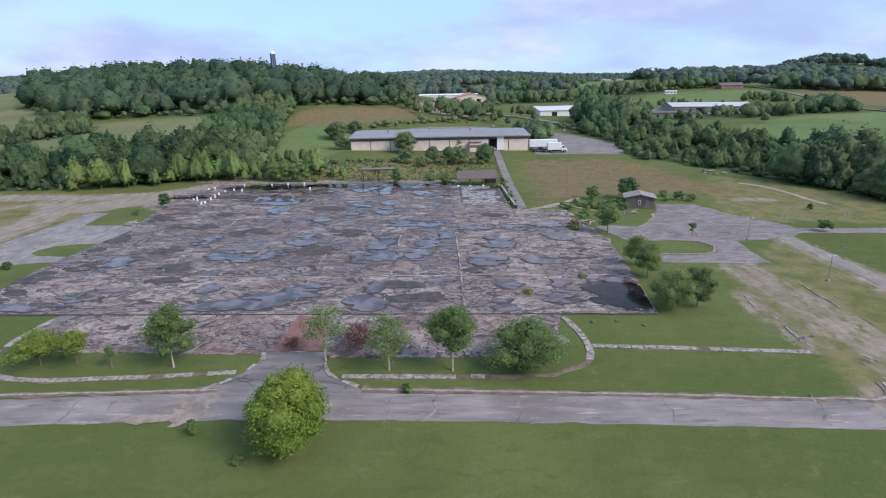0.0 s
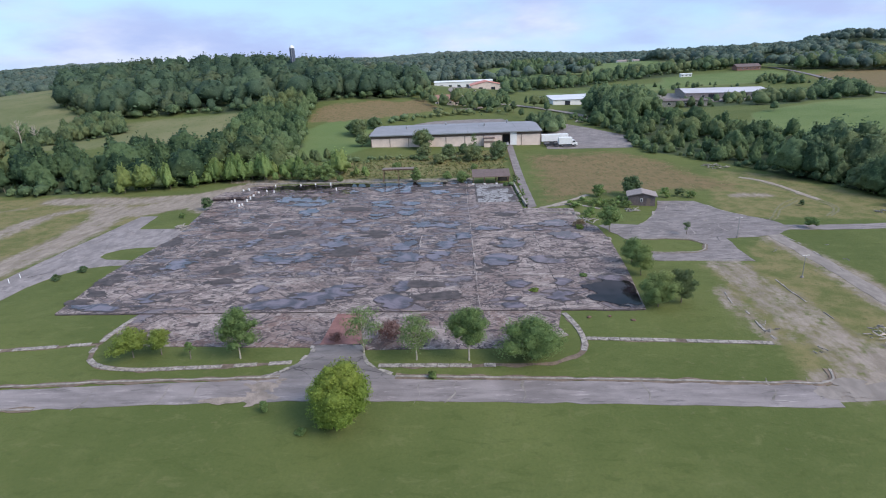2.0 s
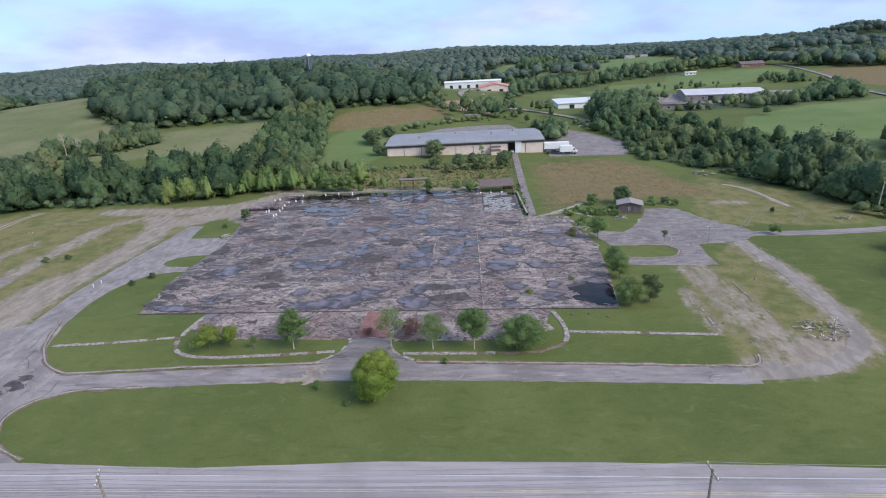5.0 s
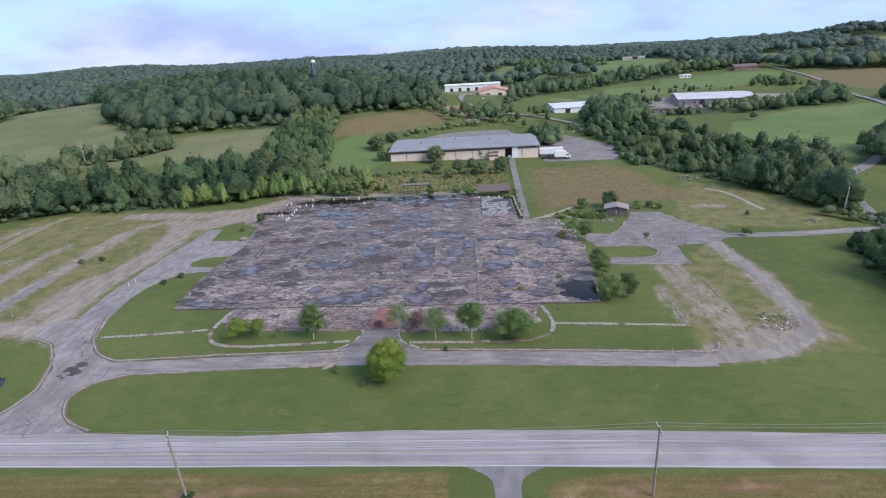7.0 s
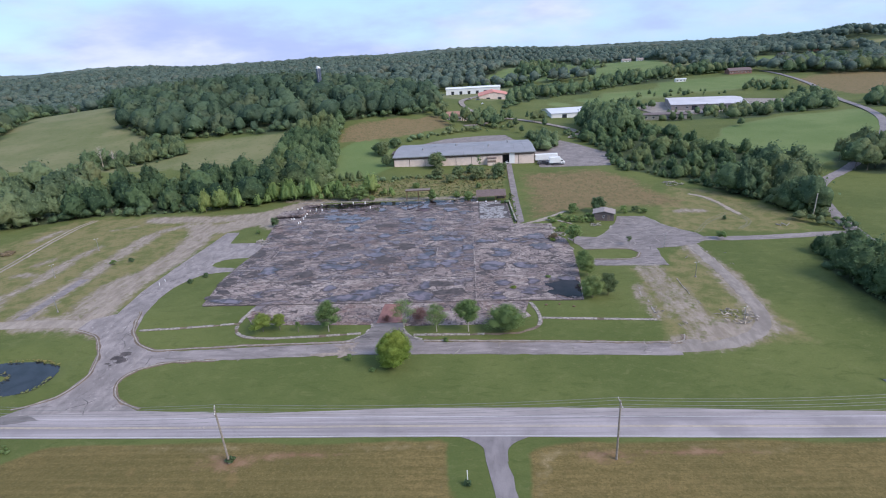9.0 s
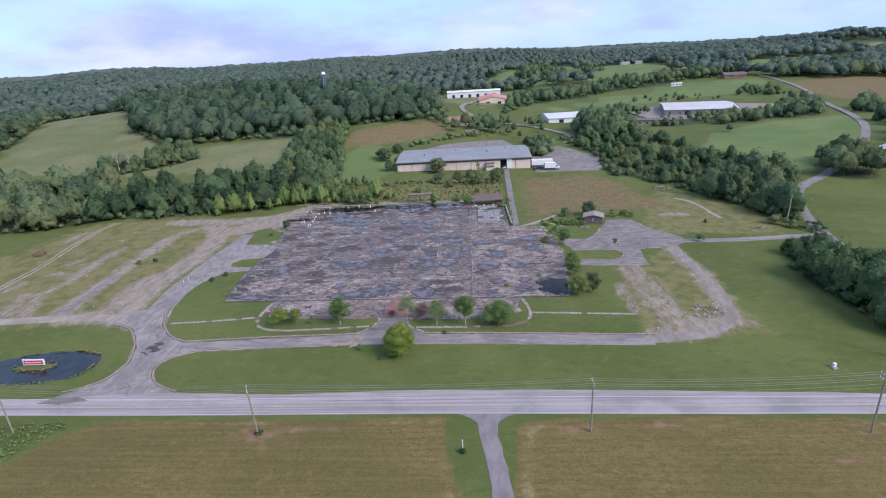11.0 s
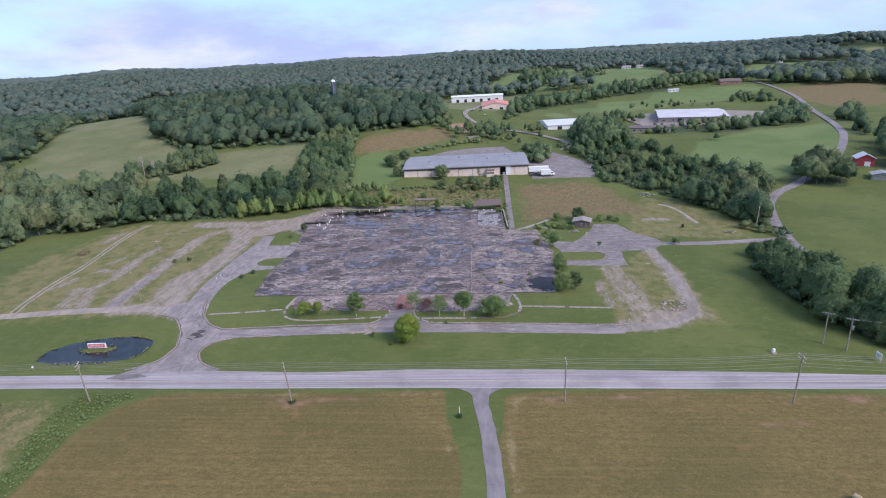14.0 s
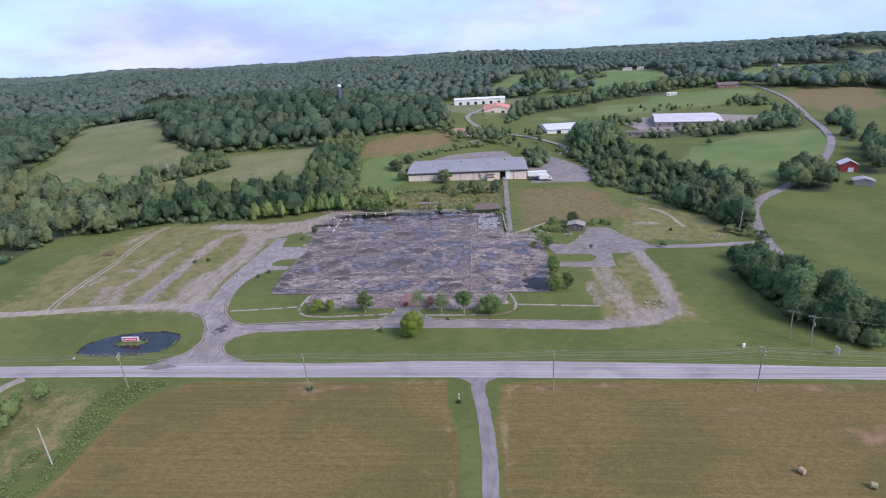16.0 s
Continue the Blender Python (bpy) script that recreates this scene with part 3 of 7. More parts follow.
def strip_mask(line, x, y, half):
    """Distance inside a strip of a given half width along a line."""
    best = np.full(np.shape(x), 1e9)
    for (ax, ay), (bx, by) in zip(line, line[1:]):
        dx, dy = bx - ax, by - ay
        t = np.clip(((x - ax) * dx + (y - ay) * dy) / (dx * dx + dy * dy), 0, 1)
        best = np.minimum(best, np.hypot(x - ax - t * dx, y - ay - t * dy))
    return half - best


# woodland and fields, as they lie on the map
WOODS = {
    "stream_west": [(-330, 90), (-186, 97), (-186, 131), (-164, 136), (-152, 143), (-160, 190), (-184, 190), (-219, 194), (-280, 225), (-330, 235)],
    "stream": [(-158, 140), (-143, 148), (-115, 149), (-90, 156), (-67, 163), (-60, 172), (-66, 184),
               (-78, 190), (-96, 192), (-146, 190), (-160, 190)],
    "hedge": [(-60, 172), (-66, 222), (-73, 252), (-77, 290), (-98, 276), (-98, 243), (-96, 212), (-76, 190)],
    "hill": [(-285, 400), (-250, 345), (-234, 318), (-193, 282), (-165, 281), (-98, 276), (-78, 296), (-41, 322), (-17, 357), (-30, 420),
             (-60, 540), (-120, 600), (-300, 600), (-420, 560)],
    "west": [(-330, 200), (-284, 211), (-305, 262), (-315, 300), (-358, 390), (-400, 470), (-420, 560), (-640, 620), (-640, 480), (-480, 300), (-400, 200)],
    "creek": [(67, 188), (68, 236), (60, 262), (56, 275), (104, 282), (112, 240), (122, 212), (142, 186), (140, 178), (122, 149), (113, 120),
              (106, 128), (98, 154), (77, 182)],
    "creek_end": [(97, 152), (110, 120), (124, 150), (138, 172), (132, 184), (112, 172)],
    "creek_top": [(66, 267), (78, 262), (104, 282), (100, 316), (82, 318), (70, 298)],
    "junction": [(95, 92), (104, 95), (106, 80), (107, 57), (109, 44), (108, 35), (102, 33), (97, 38), (91, 48), (89, 70), (90, 84)],
    "snag": [(-206, 218), (-186, 221), (-168, 231), (-156, 246), (-166, 262), (-190, 272), (-198, 262), (-184, 246), (-202, 237)],
    "far_scrub": [(58, 285), (110, 300), (140, 330), (148, 345), (135, 400), (104, 400), (100, 330)],
    "scrub_row": [(144, 439), (181, 439), (219, 435), (226, 455), (192, 474), (155, 471)],
    "scrub_bend": [(233, 443), (272, 438), (289, 478), (254, 481)],
    "valley_belt": [(28, 372), (62, 461), (135, 525), (222, 559), (292, 565), (318, 603), (239, 604), (140, 584), (55, 540), (44, 480)],
    "road_grove": [(190, 293), (228, 305), (262, 372), (256, 402), (227, 367)],
    "works_grove": [(156, 291), (179, 286), (191, 315), (169, 320)],
    "field_top": [(309, 526), (338, 532), (383, 528), (430, 524), (460, 575), (462, 641), (389, 630), (335, 577)],
    "field_clump": [(61, 724), (125, 680), (141, 787), (108, 928), (70, 822)],
    "field_hedge": [(151, 732), (189, 750), (202, 809), (167, 799)],
    "hall_row": [(-1, 624), (79, 642), (83, 690), (3, 675)],
    "lane_clump": [(244, 302), (262, 307), (289, 355), (282, 362)],
    "lane_tree": [(217, 243), (228, 245), (240, 266), (234, 270)],
    "south_verge": [(-108, -8), (-97, -5), (-94.5, 3), (-98, 11), (-108, 12)],
    "barn_grove": [(150, 178), (157, 168), (168, 165), (175, 173), (177, 184), (171, 194), (158, 190)],
    "barn_back": [(198, 186), (212, 184), (240, 230), (222, 230)],
    "factory_front": [(120, 300), (200, 290), (215, 330), (255, 345), (250, 372), (205, 345), (160, 330), (125, 328)],
}
HAY_WEST = [(-100, -170), (-77.5, -13), (-77.7, -4.7), (-77.9, 5.3), (-74.4, 13.3), (-67.4, 18.1), (-58, 19.0), (-3, 19.0), (-2.4, 12.5), (1.6, -6), (2.6, -170)]
HAY_EAST = [(11.5, -170), (9, 3), (10.5, 16.5), (18, 19.2), (95, 17.2), (170, 13.3), (170, -170)]
MEADOW = [(22, 128), (24, 190), (57, 191), (69, 173), (80, 141), (65, 137), (40, 138)]
BANK = [(-66, 163), (-42, 161), (2, 160), (14, 160), (17, 200), (-8, 193), (-36, 184), (-55, 182)]
GREEN_WEST = [(-70, 198), (-68, 242), (-54, 264), (-40, 245), (-36, 207), (-49, 187)]
RUSTY = [(-70, 252), (-73, 285), (-55, 302), (-20, 325), (-8, 306), (-28, 276), (-49, 258)]
PASTURE = {
    "west": [(-281, 233), (-313, 300), (-360, 390), (-400, 500), (-330, 470), (-270, 390), (-237, 319), (-192, 277), (-162, 256), (-150, 212), (-199, 218)],
    "mid": [(-147, 212), (-168, 268), (-106, 275), (-92, 272), (-98, 243), (-97, 214)],
    "east": [(120, 226), (141, 262), (171, 277), (235, 296), (212, 240), (166, 193), (142, 180)],
    "north": [(3, 682), (76, 953), (134, 1277), (232, 1248), (141, 701), (92, 652)],
    "north_east": [(135, 688), (166, 822), (296, 1130), (300, 900), (260, 734), (243, 639), (199, 616), (150, 634)],
    "ridge": [(334, 676), (398, 747), (534, 756), (502, 701), (369, 604), (318, 590)],
    "slope": [(52, 391), (134, 487), (223, 533), (307, 545), (293, 502), (206, 445), (123, 434)],
    "white_works": [(-80, 610), (-30, 640), (60, 640), (60, 560), (20, 420), (-20, 417), (-40, 480)],
}
RUST_FAR = [(300, 500), (350, 520), (420, 520), (360, 415), (297, 384)]
GRAVEL_ROWS = [  # line, half width, most cover
    ([(-114, 60), (-117, 66), (-119.8, 73), (-118, 80), (-119, 90), (-119.5, 99), (-119, 111)], 1.5, 0.60),
    ([(-120, 59), (-122, 66), (-124, 72)], 2.2, 0.52),
    ([(-105.5, 60), (-105.8, 72), (-106.2, 84), (-107, 98), (-107.2, 108), (-106.8, 121)], 2.4, 0.66),
    ([(-102.5, 60), (-103.2, 76), (-104, 92)], 0.6, 0.6),
    ([(-86.5, 58), (-89.0, 68), (-90.2, 76), (-89.2, 84), (-87.4, 96), (-87.6, 110), (-90, 122), (-94, 130)], 4.2, 0.72),
    ([(-92.5, 60), (-95, 70), (-95.4, 78), (-93.2, 86)], 1.6, 0.62),
    ([(-91, 123.8), (-100.4, 132), (-106, 126)], 1.7, 0.64),
    ([(-102, 58), (-92, 58), (-85, 57), (-79, 53)], 2.6, 0.64),
    ([(-116, 140.4), (-92, 138.5), (-76, 142), (-60, 158)], 4.0, 0.7),
    ([(-84, 128), (-72, 138), (-66, 130)], 6.0, 0.7),
    ([(-146.4, 119.4), (-145.1, 130.3)], 1.3, 0.66),
    ([(-133.4, 74.0), (-131.7, 81.2)], 1.2, 0.7),
    ([(-126.5, 128), (-119.5, 132.5)], 0.8, 0.6),
    ([(-128, 88), (-124.6, 88)], 0.8, 0.6),
    ([(-128.5, 96), (-127, 101)], 0.6, 0.5),
    ([(46.5, 82), (47.0, 71), (47.4, 60), (48.4, 54), (48.6, 47)], 3.4, 0.48),
    ([(49.5, 70), (49.0, 60), (50, 52)], 1.6, 0.60),
    ([(43, 46), (48, 47), (54, 47.5), (59.5, 51), (62, 56), (62.9, 67), (63.6, 82), (62.3, 95)], 2.4, 0.60),
    ([(50, 50), (54, 50.5)], 3.0),
    ([(-72, 160), (-30, 158.5), (3, 157.5)], 1.6),
    ([(62.8, 51.2), (63.8, 50.2)], 1.0, 0.6),
    ([(41.2, 71.1), (39.8, 64.9), (40.9, 63.2), (40.6, 58.6), (41.1, 55.6)], 0.9, 0.52),
    ([(71.6, 131.2), (75, 131.6), (79, 130.8)], 1.3, 0.60),
]


def clearing(x, y):
    """1 in the open fields of the far country, 0 in its woods."""
    d = np.hypot(x, y - 100)
    f = np.sin(x / 83 + 1.0) * np.sin(y / 71 + x / 190) + 0.35 * np.sin(x / 37 + y / 53)
    return (f > np.where(x > 150, 0.62, 0.98)) & (d > 640) & (d < 1900)


def axis(lo, a, b, hi, fine, grow=1.09):
    """Grid lines, close between a and b and wider and wider outside."""
    mid = list(np.arange(a, b, fine))
    up, dn, s = [b], [a - fine], fine
    while up[-1] < hi:
        s = min(s * grow, 45)
        up.append(up[-1] + s)
    s = fine
    while dn[-1] > lo:
        s = min(s * grow, 45)
        dn.append(dn[-1] - s)
    return np.array(dn[::-1] + mid + up)


def sheet(gx, gy):
    X, Y = np.meshgrid(gx, gy)
    nx, ny = len(gx), len(gy)
    i = (np.arange(ny - 1)[:, None] * nx + np.arange(nx - 1)).ravel()
    tris = np.concatenate([np.stack([i, i + 1, i + nx + 1], 1), np.stack([i, i + nx + 1, i + nx], 1)])
    return X.ravel(), Y.ravel(), tris


POND = [(-107.6, 32), (-108, 36.9), (-104, 41.4), (-96.5, 43.9), (-88, 44.2), (-81.6, 42.0), (-80.6, 37.7), (-81.4, 33.1), (-87.5, 30.9), (-98.4, 30.1)]
POND_Z = level(-94, 37) - 0.10
ISLE = [(-99.8, 37.2), (-96.8, 39.5), (-91.8, 39.5), (-89.4, 37.9), (-91.9, 35.6), (-97.4, 35.6)]


def build_ground():
    X, Y, T = sheet(axis(-3500, -170, 130, 3500, 1.7, 1.14), axis(-700, -50, 205, 3450, 1.7, 1.14))
    Z = height(X, Y)
    bed = np.clip((inside(POND, X, Y) + 4.5) / 4.0, 0, 1)
    bed = bed * bed * (3 - 2 * bed)
    Z = Z * (1 - bed) + (POND_Z + 0.14) * bed
    wet = np.clip(inside(POND, X, Y) / 2.0, 0, 1) * np.clip(-inside(ISLE, X, Y) / 1.2, 0, 1)
    Z = Z - 1.0 * wet
    ob = new("ground", mesh_of("ground", np.stack([X, Y, Z], 1), T, [M_GROUND], smooth=True))
    near = (np.abs(X) < 1000) & (Y < 1200) & (Y > -300)
    fringe = np.array([noise.noise((a * 0.06, b * 0.06, 0)) for a, b in zip(X, Y)]) * 3.0

    def cover(values, soft):
        return np.clip(0.5 + (values + fringe * np.minimum(1, soft)) / (2 * soft), 0, 1)

    def most(polys, soft):
        out = np.zeros(len(X))
        for p in polys:
            out[near] = np.maximum(out[near], cover_near(p, soft))
        return out

    def cover_near(p, soft):
        return np.clip(0.5 + (inside(p, X[near], Y[near]) + fringe[near] * min(1, soft * 0.5)) / (2 * soft), 0, 1)

    far = np.hypot(X, Y - 100)
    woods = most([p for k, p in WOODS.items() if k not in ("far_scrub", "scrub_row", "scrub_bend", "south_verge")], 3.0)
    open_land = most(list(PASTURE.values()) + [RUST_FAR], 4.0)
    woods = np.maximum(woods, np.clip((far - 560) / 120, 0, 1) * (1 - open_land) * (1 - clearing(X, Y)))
    gravel, worn = np.zeros(len(X)), np.zeros(len(X))
    core = (np.abs(X) < 190) & (Y > 20) & (Y < 180)
    for line, half, *most_of in GRAVEL_ROWS:
        g = strip_mask(line, X[core], Y[core], half) + fringe[core] * 0.35
        gravel[core] = np.maximum(gravel[core], np.clip(0.42 + g / 4.4, 0, most_of[0] if most_of else 0.74))
        worn[core] = np.maximum(worn[core], np.clip(0.52 + g / 5.5, 0, 0.56))
    lot = cover_near([(-152, 50), (-78, 56), (-84, 80), (-82, 108), (-70, 145), (-115, 146), (-150, 142), (-160, 100)], 6.0)
    lot2 = cover_near([(40, 45), (68, 45), (67, 60), (66.5, 82), (66, 100), (58, 96), (52, 84), (40, 84), (39, 56)], 2.5)
    weeds = np.zeros(len(X))
    weeds[near] = np.maximum(lot * 0.8, lot2 * 0.66)
    # yellower grass by pond and lot, with sunlight there put into its tone
    dry = most([[(-150, 26), (-100, 27), (-80, 29), (-77, 44), (-90, 53), (-150, 50)], [(-155, 60), (-138, 60), (-146, 132), (-170, 130), (-185, 100)]], 7.0) * 0.34
    weeds = np.maximum(weeds, most([BANK, [(60, 110), (100, 108), (108, 120), (95, 150), (78, 165), (66, 140)]], 4.0) * 0.8)
    verge = most([[(-100, -60), (-82, -8), (-84, 8), (-84, 17), (-112, 17), (-140, -60)]], 3.0)
    rim = verge * 0.46
    for p in (HAY_WEST, HAY_EAST):
        d = inside(p, X[near], Y[near])
        rim[near] = np.maximum(rim[near], np.clip(1 - np.abs(d - 1.3) / 2.2, 0, 1) * (0.47 + 0.16 * fringe[near]) * (Y[near] > -60))
    bare = np.zeros(len(X))
    for cx, cy, rx, ry in ((-36, 14.6, 4.6, 1.6), (-26, 16.4, 7, 0.9), (21, 15.6, 4, 1.3), (34, 16.6, 9, 0.9), (67, 14.4, 2.2, 1.0), (79, 15.6, 6, 1.2), (84, -1, 6, 3.4), (63, 8, 5, 1.0)):
        bare = np.maximum(bare, np.clip(0.75 - 0.35 * np.hypot((X - cx) / rx, (Y - cy) / ry), 0, 0.6))
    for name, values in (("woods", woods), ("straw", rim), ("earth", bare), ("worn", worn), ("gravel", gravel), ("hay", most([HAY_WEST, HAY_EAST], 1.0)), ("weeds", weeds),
                         ("green", most([PASTURE[k] for k in ("north", "north_east", "ridge", "slope", "east")] + [GREEN_WEST], 4.0)),
                         ("rust", np.maximum(most([MEADOW], 7.0) * 0.8, most([RUSTY, RUST_FAR], 4.0))), ("pasture", np.maximum(np.maximum(most(list(PASTURE.values()), 4.0), dry), clearing(X, Y)))):
        at = ob.data.attributes.new(name, "FLOAT", "POINT")
        at.data.foreach_set("value", values.astype(np.float32))
    return tagged(ob, "green mown grass, stubble fields and wooded hills", "ground", kind="structure")


def smooth_line(points, gap=1.5):
    """A soft curve through the points, in even steps."""
    p = [Vector(q) for q in points]
    p = [p[0] * 2 - p[1]] + p + [p[-1] * 2 - p[-2]]
    out = []
    for a, b, c, d in zip(p, p[1:], p[2:], p[3:]):
        n = max(2, int((c - b).length / gap))
        for k in range(n):
            t = k / n
            out.append(0.5 * (2 * b + (c - a) * t + (2 * a - 5 * b + 4 * c - d) * t * t + (3 * b - a - 3 * c + d) * t ** 3))
    return out + [p[-2]]


def ribbon(name, points, width, material, up=0.05, gap=1.5, rough=0.12, parent=None, deep=0.25):
    """A paved band along a line, laid on the ground, with its own edges."""
    line = smooth_line(points, gap)
    bm = bmesh.new()
    rows = []
    for k, p in enumerate(line):
        d = (line[min(k + 1, len(line) - 1)] - line[max(k - 1, 0)]).normalized()
        side = Vector((-d.y, d.x))
        w = width / 2
        row = []
        for j, s in enumerate((-1, -0.5, 0, 0.5, 1)):
            e = rough * noise.noise((p.x * 0.4, p.y * 0.4, s * 7)) if abs(s) == 1 else 0
            q = p + side * (s * w + e)
            row.append((q.x, q.y, level(q.x, q.y) + up + 0.5 * min(1.0, max(0.0, (q.y - 240) / 60))))
        rows.append([bm.verts.new((row[0][0], row[0][1], row[0][2] - deep))] + [bm.verts.new(r) for r in row] + [bm.verts.new((row[4][0], row[4][1], row[4][2] - deep))])
    for a, b in zip(rows, rows[1:]):
        for j in range(6):
            bm.faces.new((a[j + 1], a[j], b[j], b[j + 1]))
    bmesh.ops.recalc_face_normals(bm, faces=bm.faces[:])
    return part(name, bm, material, parent)


def patch(name, poly, material, up=0.05, deep=0.25, rough=0.15, parent=None, gap=2.0, cell=6.0):
    """A paved area laid on the ground inside an outline."""
    ring = []
    for (ax, ay), (bx, by) in zip(poly, poly[1:] + poly[:1]):
        n = max(1, int(math.hypot(bx - ax, by - ay) / gap))
        for k in range(n):
            x, y = ax + (bx - ax) * k / n, ay + (by - ay) * k / n
            if k and rough:
                x += rough * noise.noise((x * 0.5, y * 0.5, 3.3))
                y += rough * noise.noise((x * 0.5, y * 0.5, 9.1))
            ring.append((x, y))
    bm = bmesh.new()
    bm.faces.new([bm.verts.new((x, y, 0)) for x, y in ring])
    bmesh.ops.triangulate(bm, faces=bm.faces[:])
    xs, ys = [p[0] for p in ring], [p[1] for p in ring]
    for lo, hi, nrm in ((min(xs), max(xs), (1, 0, 0)), (min(ys), max(ys), (0, 1, 0))):
        c = lo + cell
        while c < hi:
            bmesh.ops.bisect_plane(bm, geom=bm.verts[:] + bm.edges[:] + bm.faces[:], plane_co=Vector(nrm) * c, plane_no=nrm)
            c += cell
    for c in YK:
        if min(ys) < c < max(ys):
            bmesh.ops.bisect_plane(bm, geom=bm.verts[:] + bm.edges[:] + bm.faces[:], plane_co=(0, c, 0), plane_no=(0, 1, 0))
    for v in bm.verts:
        v.co.z = level(v.co.x, v.co.y) + up
    bmesh.ops.recalc_face_normals(bm, faces=bm.faces[:])
    if bm.faces[:][0].normal.z < 0:
        bmesh.ops.reverse_faces(bm, faces=bm.faces[:])
    rim = [e for e in bm.edges if e.is_boundary]
    made = bmesh.ops.extrude_edge_only(bm, edges=rim)["geom"]
    for v in made:
        if isinstance(v, bmesh.types.BMVert):
            v.co.z -= deep
    return part(name, bm, material, parent)


def structure(ob, label, category):
    return tagged(ob, label, category, kind="structure")


build_ground()

# main road with its painted lines
MAIN = [(-320, 17.2), (-220, 21.0), (-160, 22.6), (-122, 23.1), (-90, 23.3), (-56, 22.9), (-4, 22.75), (40, 22.1), (72, 21.7), (92, 21.4), (150, 19.0), (230, 13.5), (330, 5.5)]
structure(ribbon("road", MAIN, 5.2, M_ROAD, up=0.062, gap=3), "pale grey two-lane asphalt road with faded lines", "road")
structure(patch("shoulder", [(-84, 25.9), (-70, 27.2), (-57, 27.5), (-45, 26.9), (-34, 26.5), (-20, 27.1), (-11, 27.5), (15, 27.2), (36, 26.6), (50, 25.9), (66, 25.4), (82, 24.4), (92, 23.8), (72, 24.0), (40, 24.4), (-4, 25.1), (-56, 25.2), (-84, 25.5)], M_SHOULDER, up=0.05, rough=0.1), "pale paved shoulder beside the road", "road")
for side, mat_l, wide, nm in ((2.38, M_LINE, 0.14, "edge_line"), (-2.38, M_LINE, 0.14, "edge_line"), (0.13, M_YELLOW, 0.11, "centre_line"), (-0.13, M_YELLOW, 0.11, "centre_line")):
    pts = [(x, y + side) for x, y in MAIN]
    structure(ribbon(nm, pts, wide, mat_l, up=0.068, gap=3, rough=0.02, deep=0.01), "faded painted road line", "road marking")

# drives, lanes and tracks
DRIVES = [
    ("drive", [(-66, 44.0), (-57, 44.2), (-43, 45.0), (-27, 45.7), (-10, 45.7), (16, 44.9), (36, 44.0), (41.2, 43.9)], 4.1, M_DRIVE,
     "cracked grey asphalt loop drive before the slab"),
    ("track", [(39, 44.0), (46, 44.5), (52.6, 46.0), (58.2, 49.2), (61.6, 54.0), (62.7, 59.5), (63.1, 68), (63.7, 82), (63.4, 95), (64.0, 103)], 2.9, M_TRACK, "pale gravel track curving round the lawn"),
    ("lane", [(4.4, 21), (4.4, 16.2), (5.6, 9), (6.9, -5.5), (7.0, -16), (7.0, -60), (7.0, -170)], 3.1, M_LANE, "narrow grey asphalt farm lane between stubble fields"),
    ("lane", [(60, 103.8), (79, 102.6), (93, 103.2), (106, 104.4), (114, 104)], 3.4, M_DRIVE, "cracked asphalt lane joining the farm road"),
    ("lane", [(119, 30), (113, 42), (111, 57), (109, 80), (111, 98), (114, 112), (118, 126), (126, 146.5), (137, 162), (154, 176), (185, 205), (212, 243), (229, 278), (265, 365), (296, 452), (306, 518), (304, 560)], 4.0, M_LANE,
     "curving pale asphalt farm road past the barn"),
    ("lane", [(-2, 300), (10, 309), (19, 330), (36, 325), (51, 309.5), (64, 284), (58, 262)], 4.0, M_TRACK, "pale gravel lane past the houses"),
    ("lane", [(19, 330), (2, 360), (-5, 400), (5, 450), (10, 520)], 4.0, M_TRACK, "pale gravel lane to the far works"),
]
DRIVES += [
    ("lane", [(-112.5, 20), (-114.6, 17), (-117, 10), (-124, -2), (-135, -20)], 3.0, M_PALETRACK, "pale gravel driveway off the road"),
    ("lane", [(-240, 50), (-180, 53.0), (-148, 53.8), (-132, 55.2), (-117.6, 56.9), (-102, 57.9), (-92, 57.9), (-82, 57.0)], 3.3, M_PALETRACK, "pale tan gravel road along the lot"),
    ("track", [(-132.6, 56.6), (-133.9, 64.4), (-135.5, 77.5), (-136.1, 93.7), (-139.3, 115.0), (-140.9, 132.5), (-139.8, 142)], 0.75, M_PALETRACK, "pale wheel track curving over the old lot"),
    ("track", [(-134.4, 56.6), (-135.6, 64.4), (-137.2, 77.5), (-137.8, 93.7), (-141.0, 115.0), (-142.6, 132.5), (-141.4, 142)], 0.75, M_PALETRACK, "pale wheel track curving over the old lot"),
    ("asphalt_strip", [(-105, 60), (-104.9, 68), (-105.1, 77), (-105.3, 84)], 2.6, M_PAD, "broken grey asphalt strip in the old lot"),
]
M_RUT = plain("worn_grass_rut", (0.140, 0.131, 0.068), 0.95, vary=0.35, scale=0.9)
for off in (-0.55, 0.55):
    DRIVES.append(("rut", [(68.7 + off, 108.6), (72.0 + off, 113), (74.7 + off, 117.1), (79.6 + off, 122.3 - off), (86.2, 127.9 - off)], 0.4, M_RUT, "faint wheel rut worn in the grass"))
    DRIVES.append(("rut", [(84.4 + off, 152), (85.3 + off, 147.6), (87.1 + off, 138.5), (87.6 + off, 130.9), (88.5 + off, 125), (88.6 + off, 119.1), (87.1 + off, 115.6), (82.4 + off, 110.9)], 0.5, M_RUT, "faint wheel rut worn in the grass"))
for nm, pts, wide, mat_d, lab in DRIVES:
    structure(ribbon(nm, pts, wide, mat_d, up=0.055 if mat_d is M_DRIVE else 0.03 if mat_d in (M_TRACK, M_PALETRACK, M_RUT) else 0.045, gap=1.6, rough=0.5 if mat_d is M_TRACK else 0.32), lab, "road")
mouth = bmesh.new()
rows = []
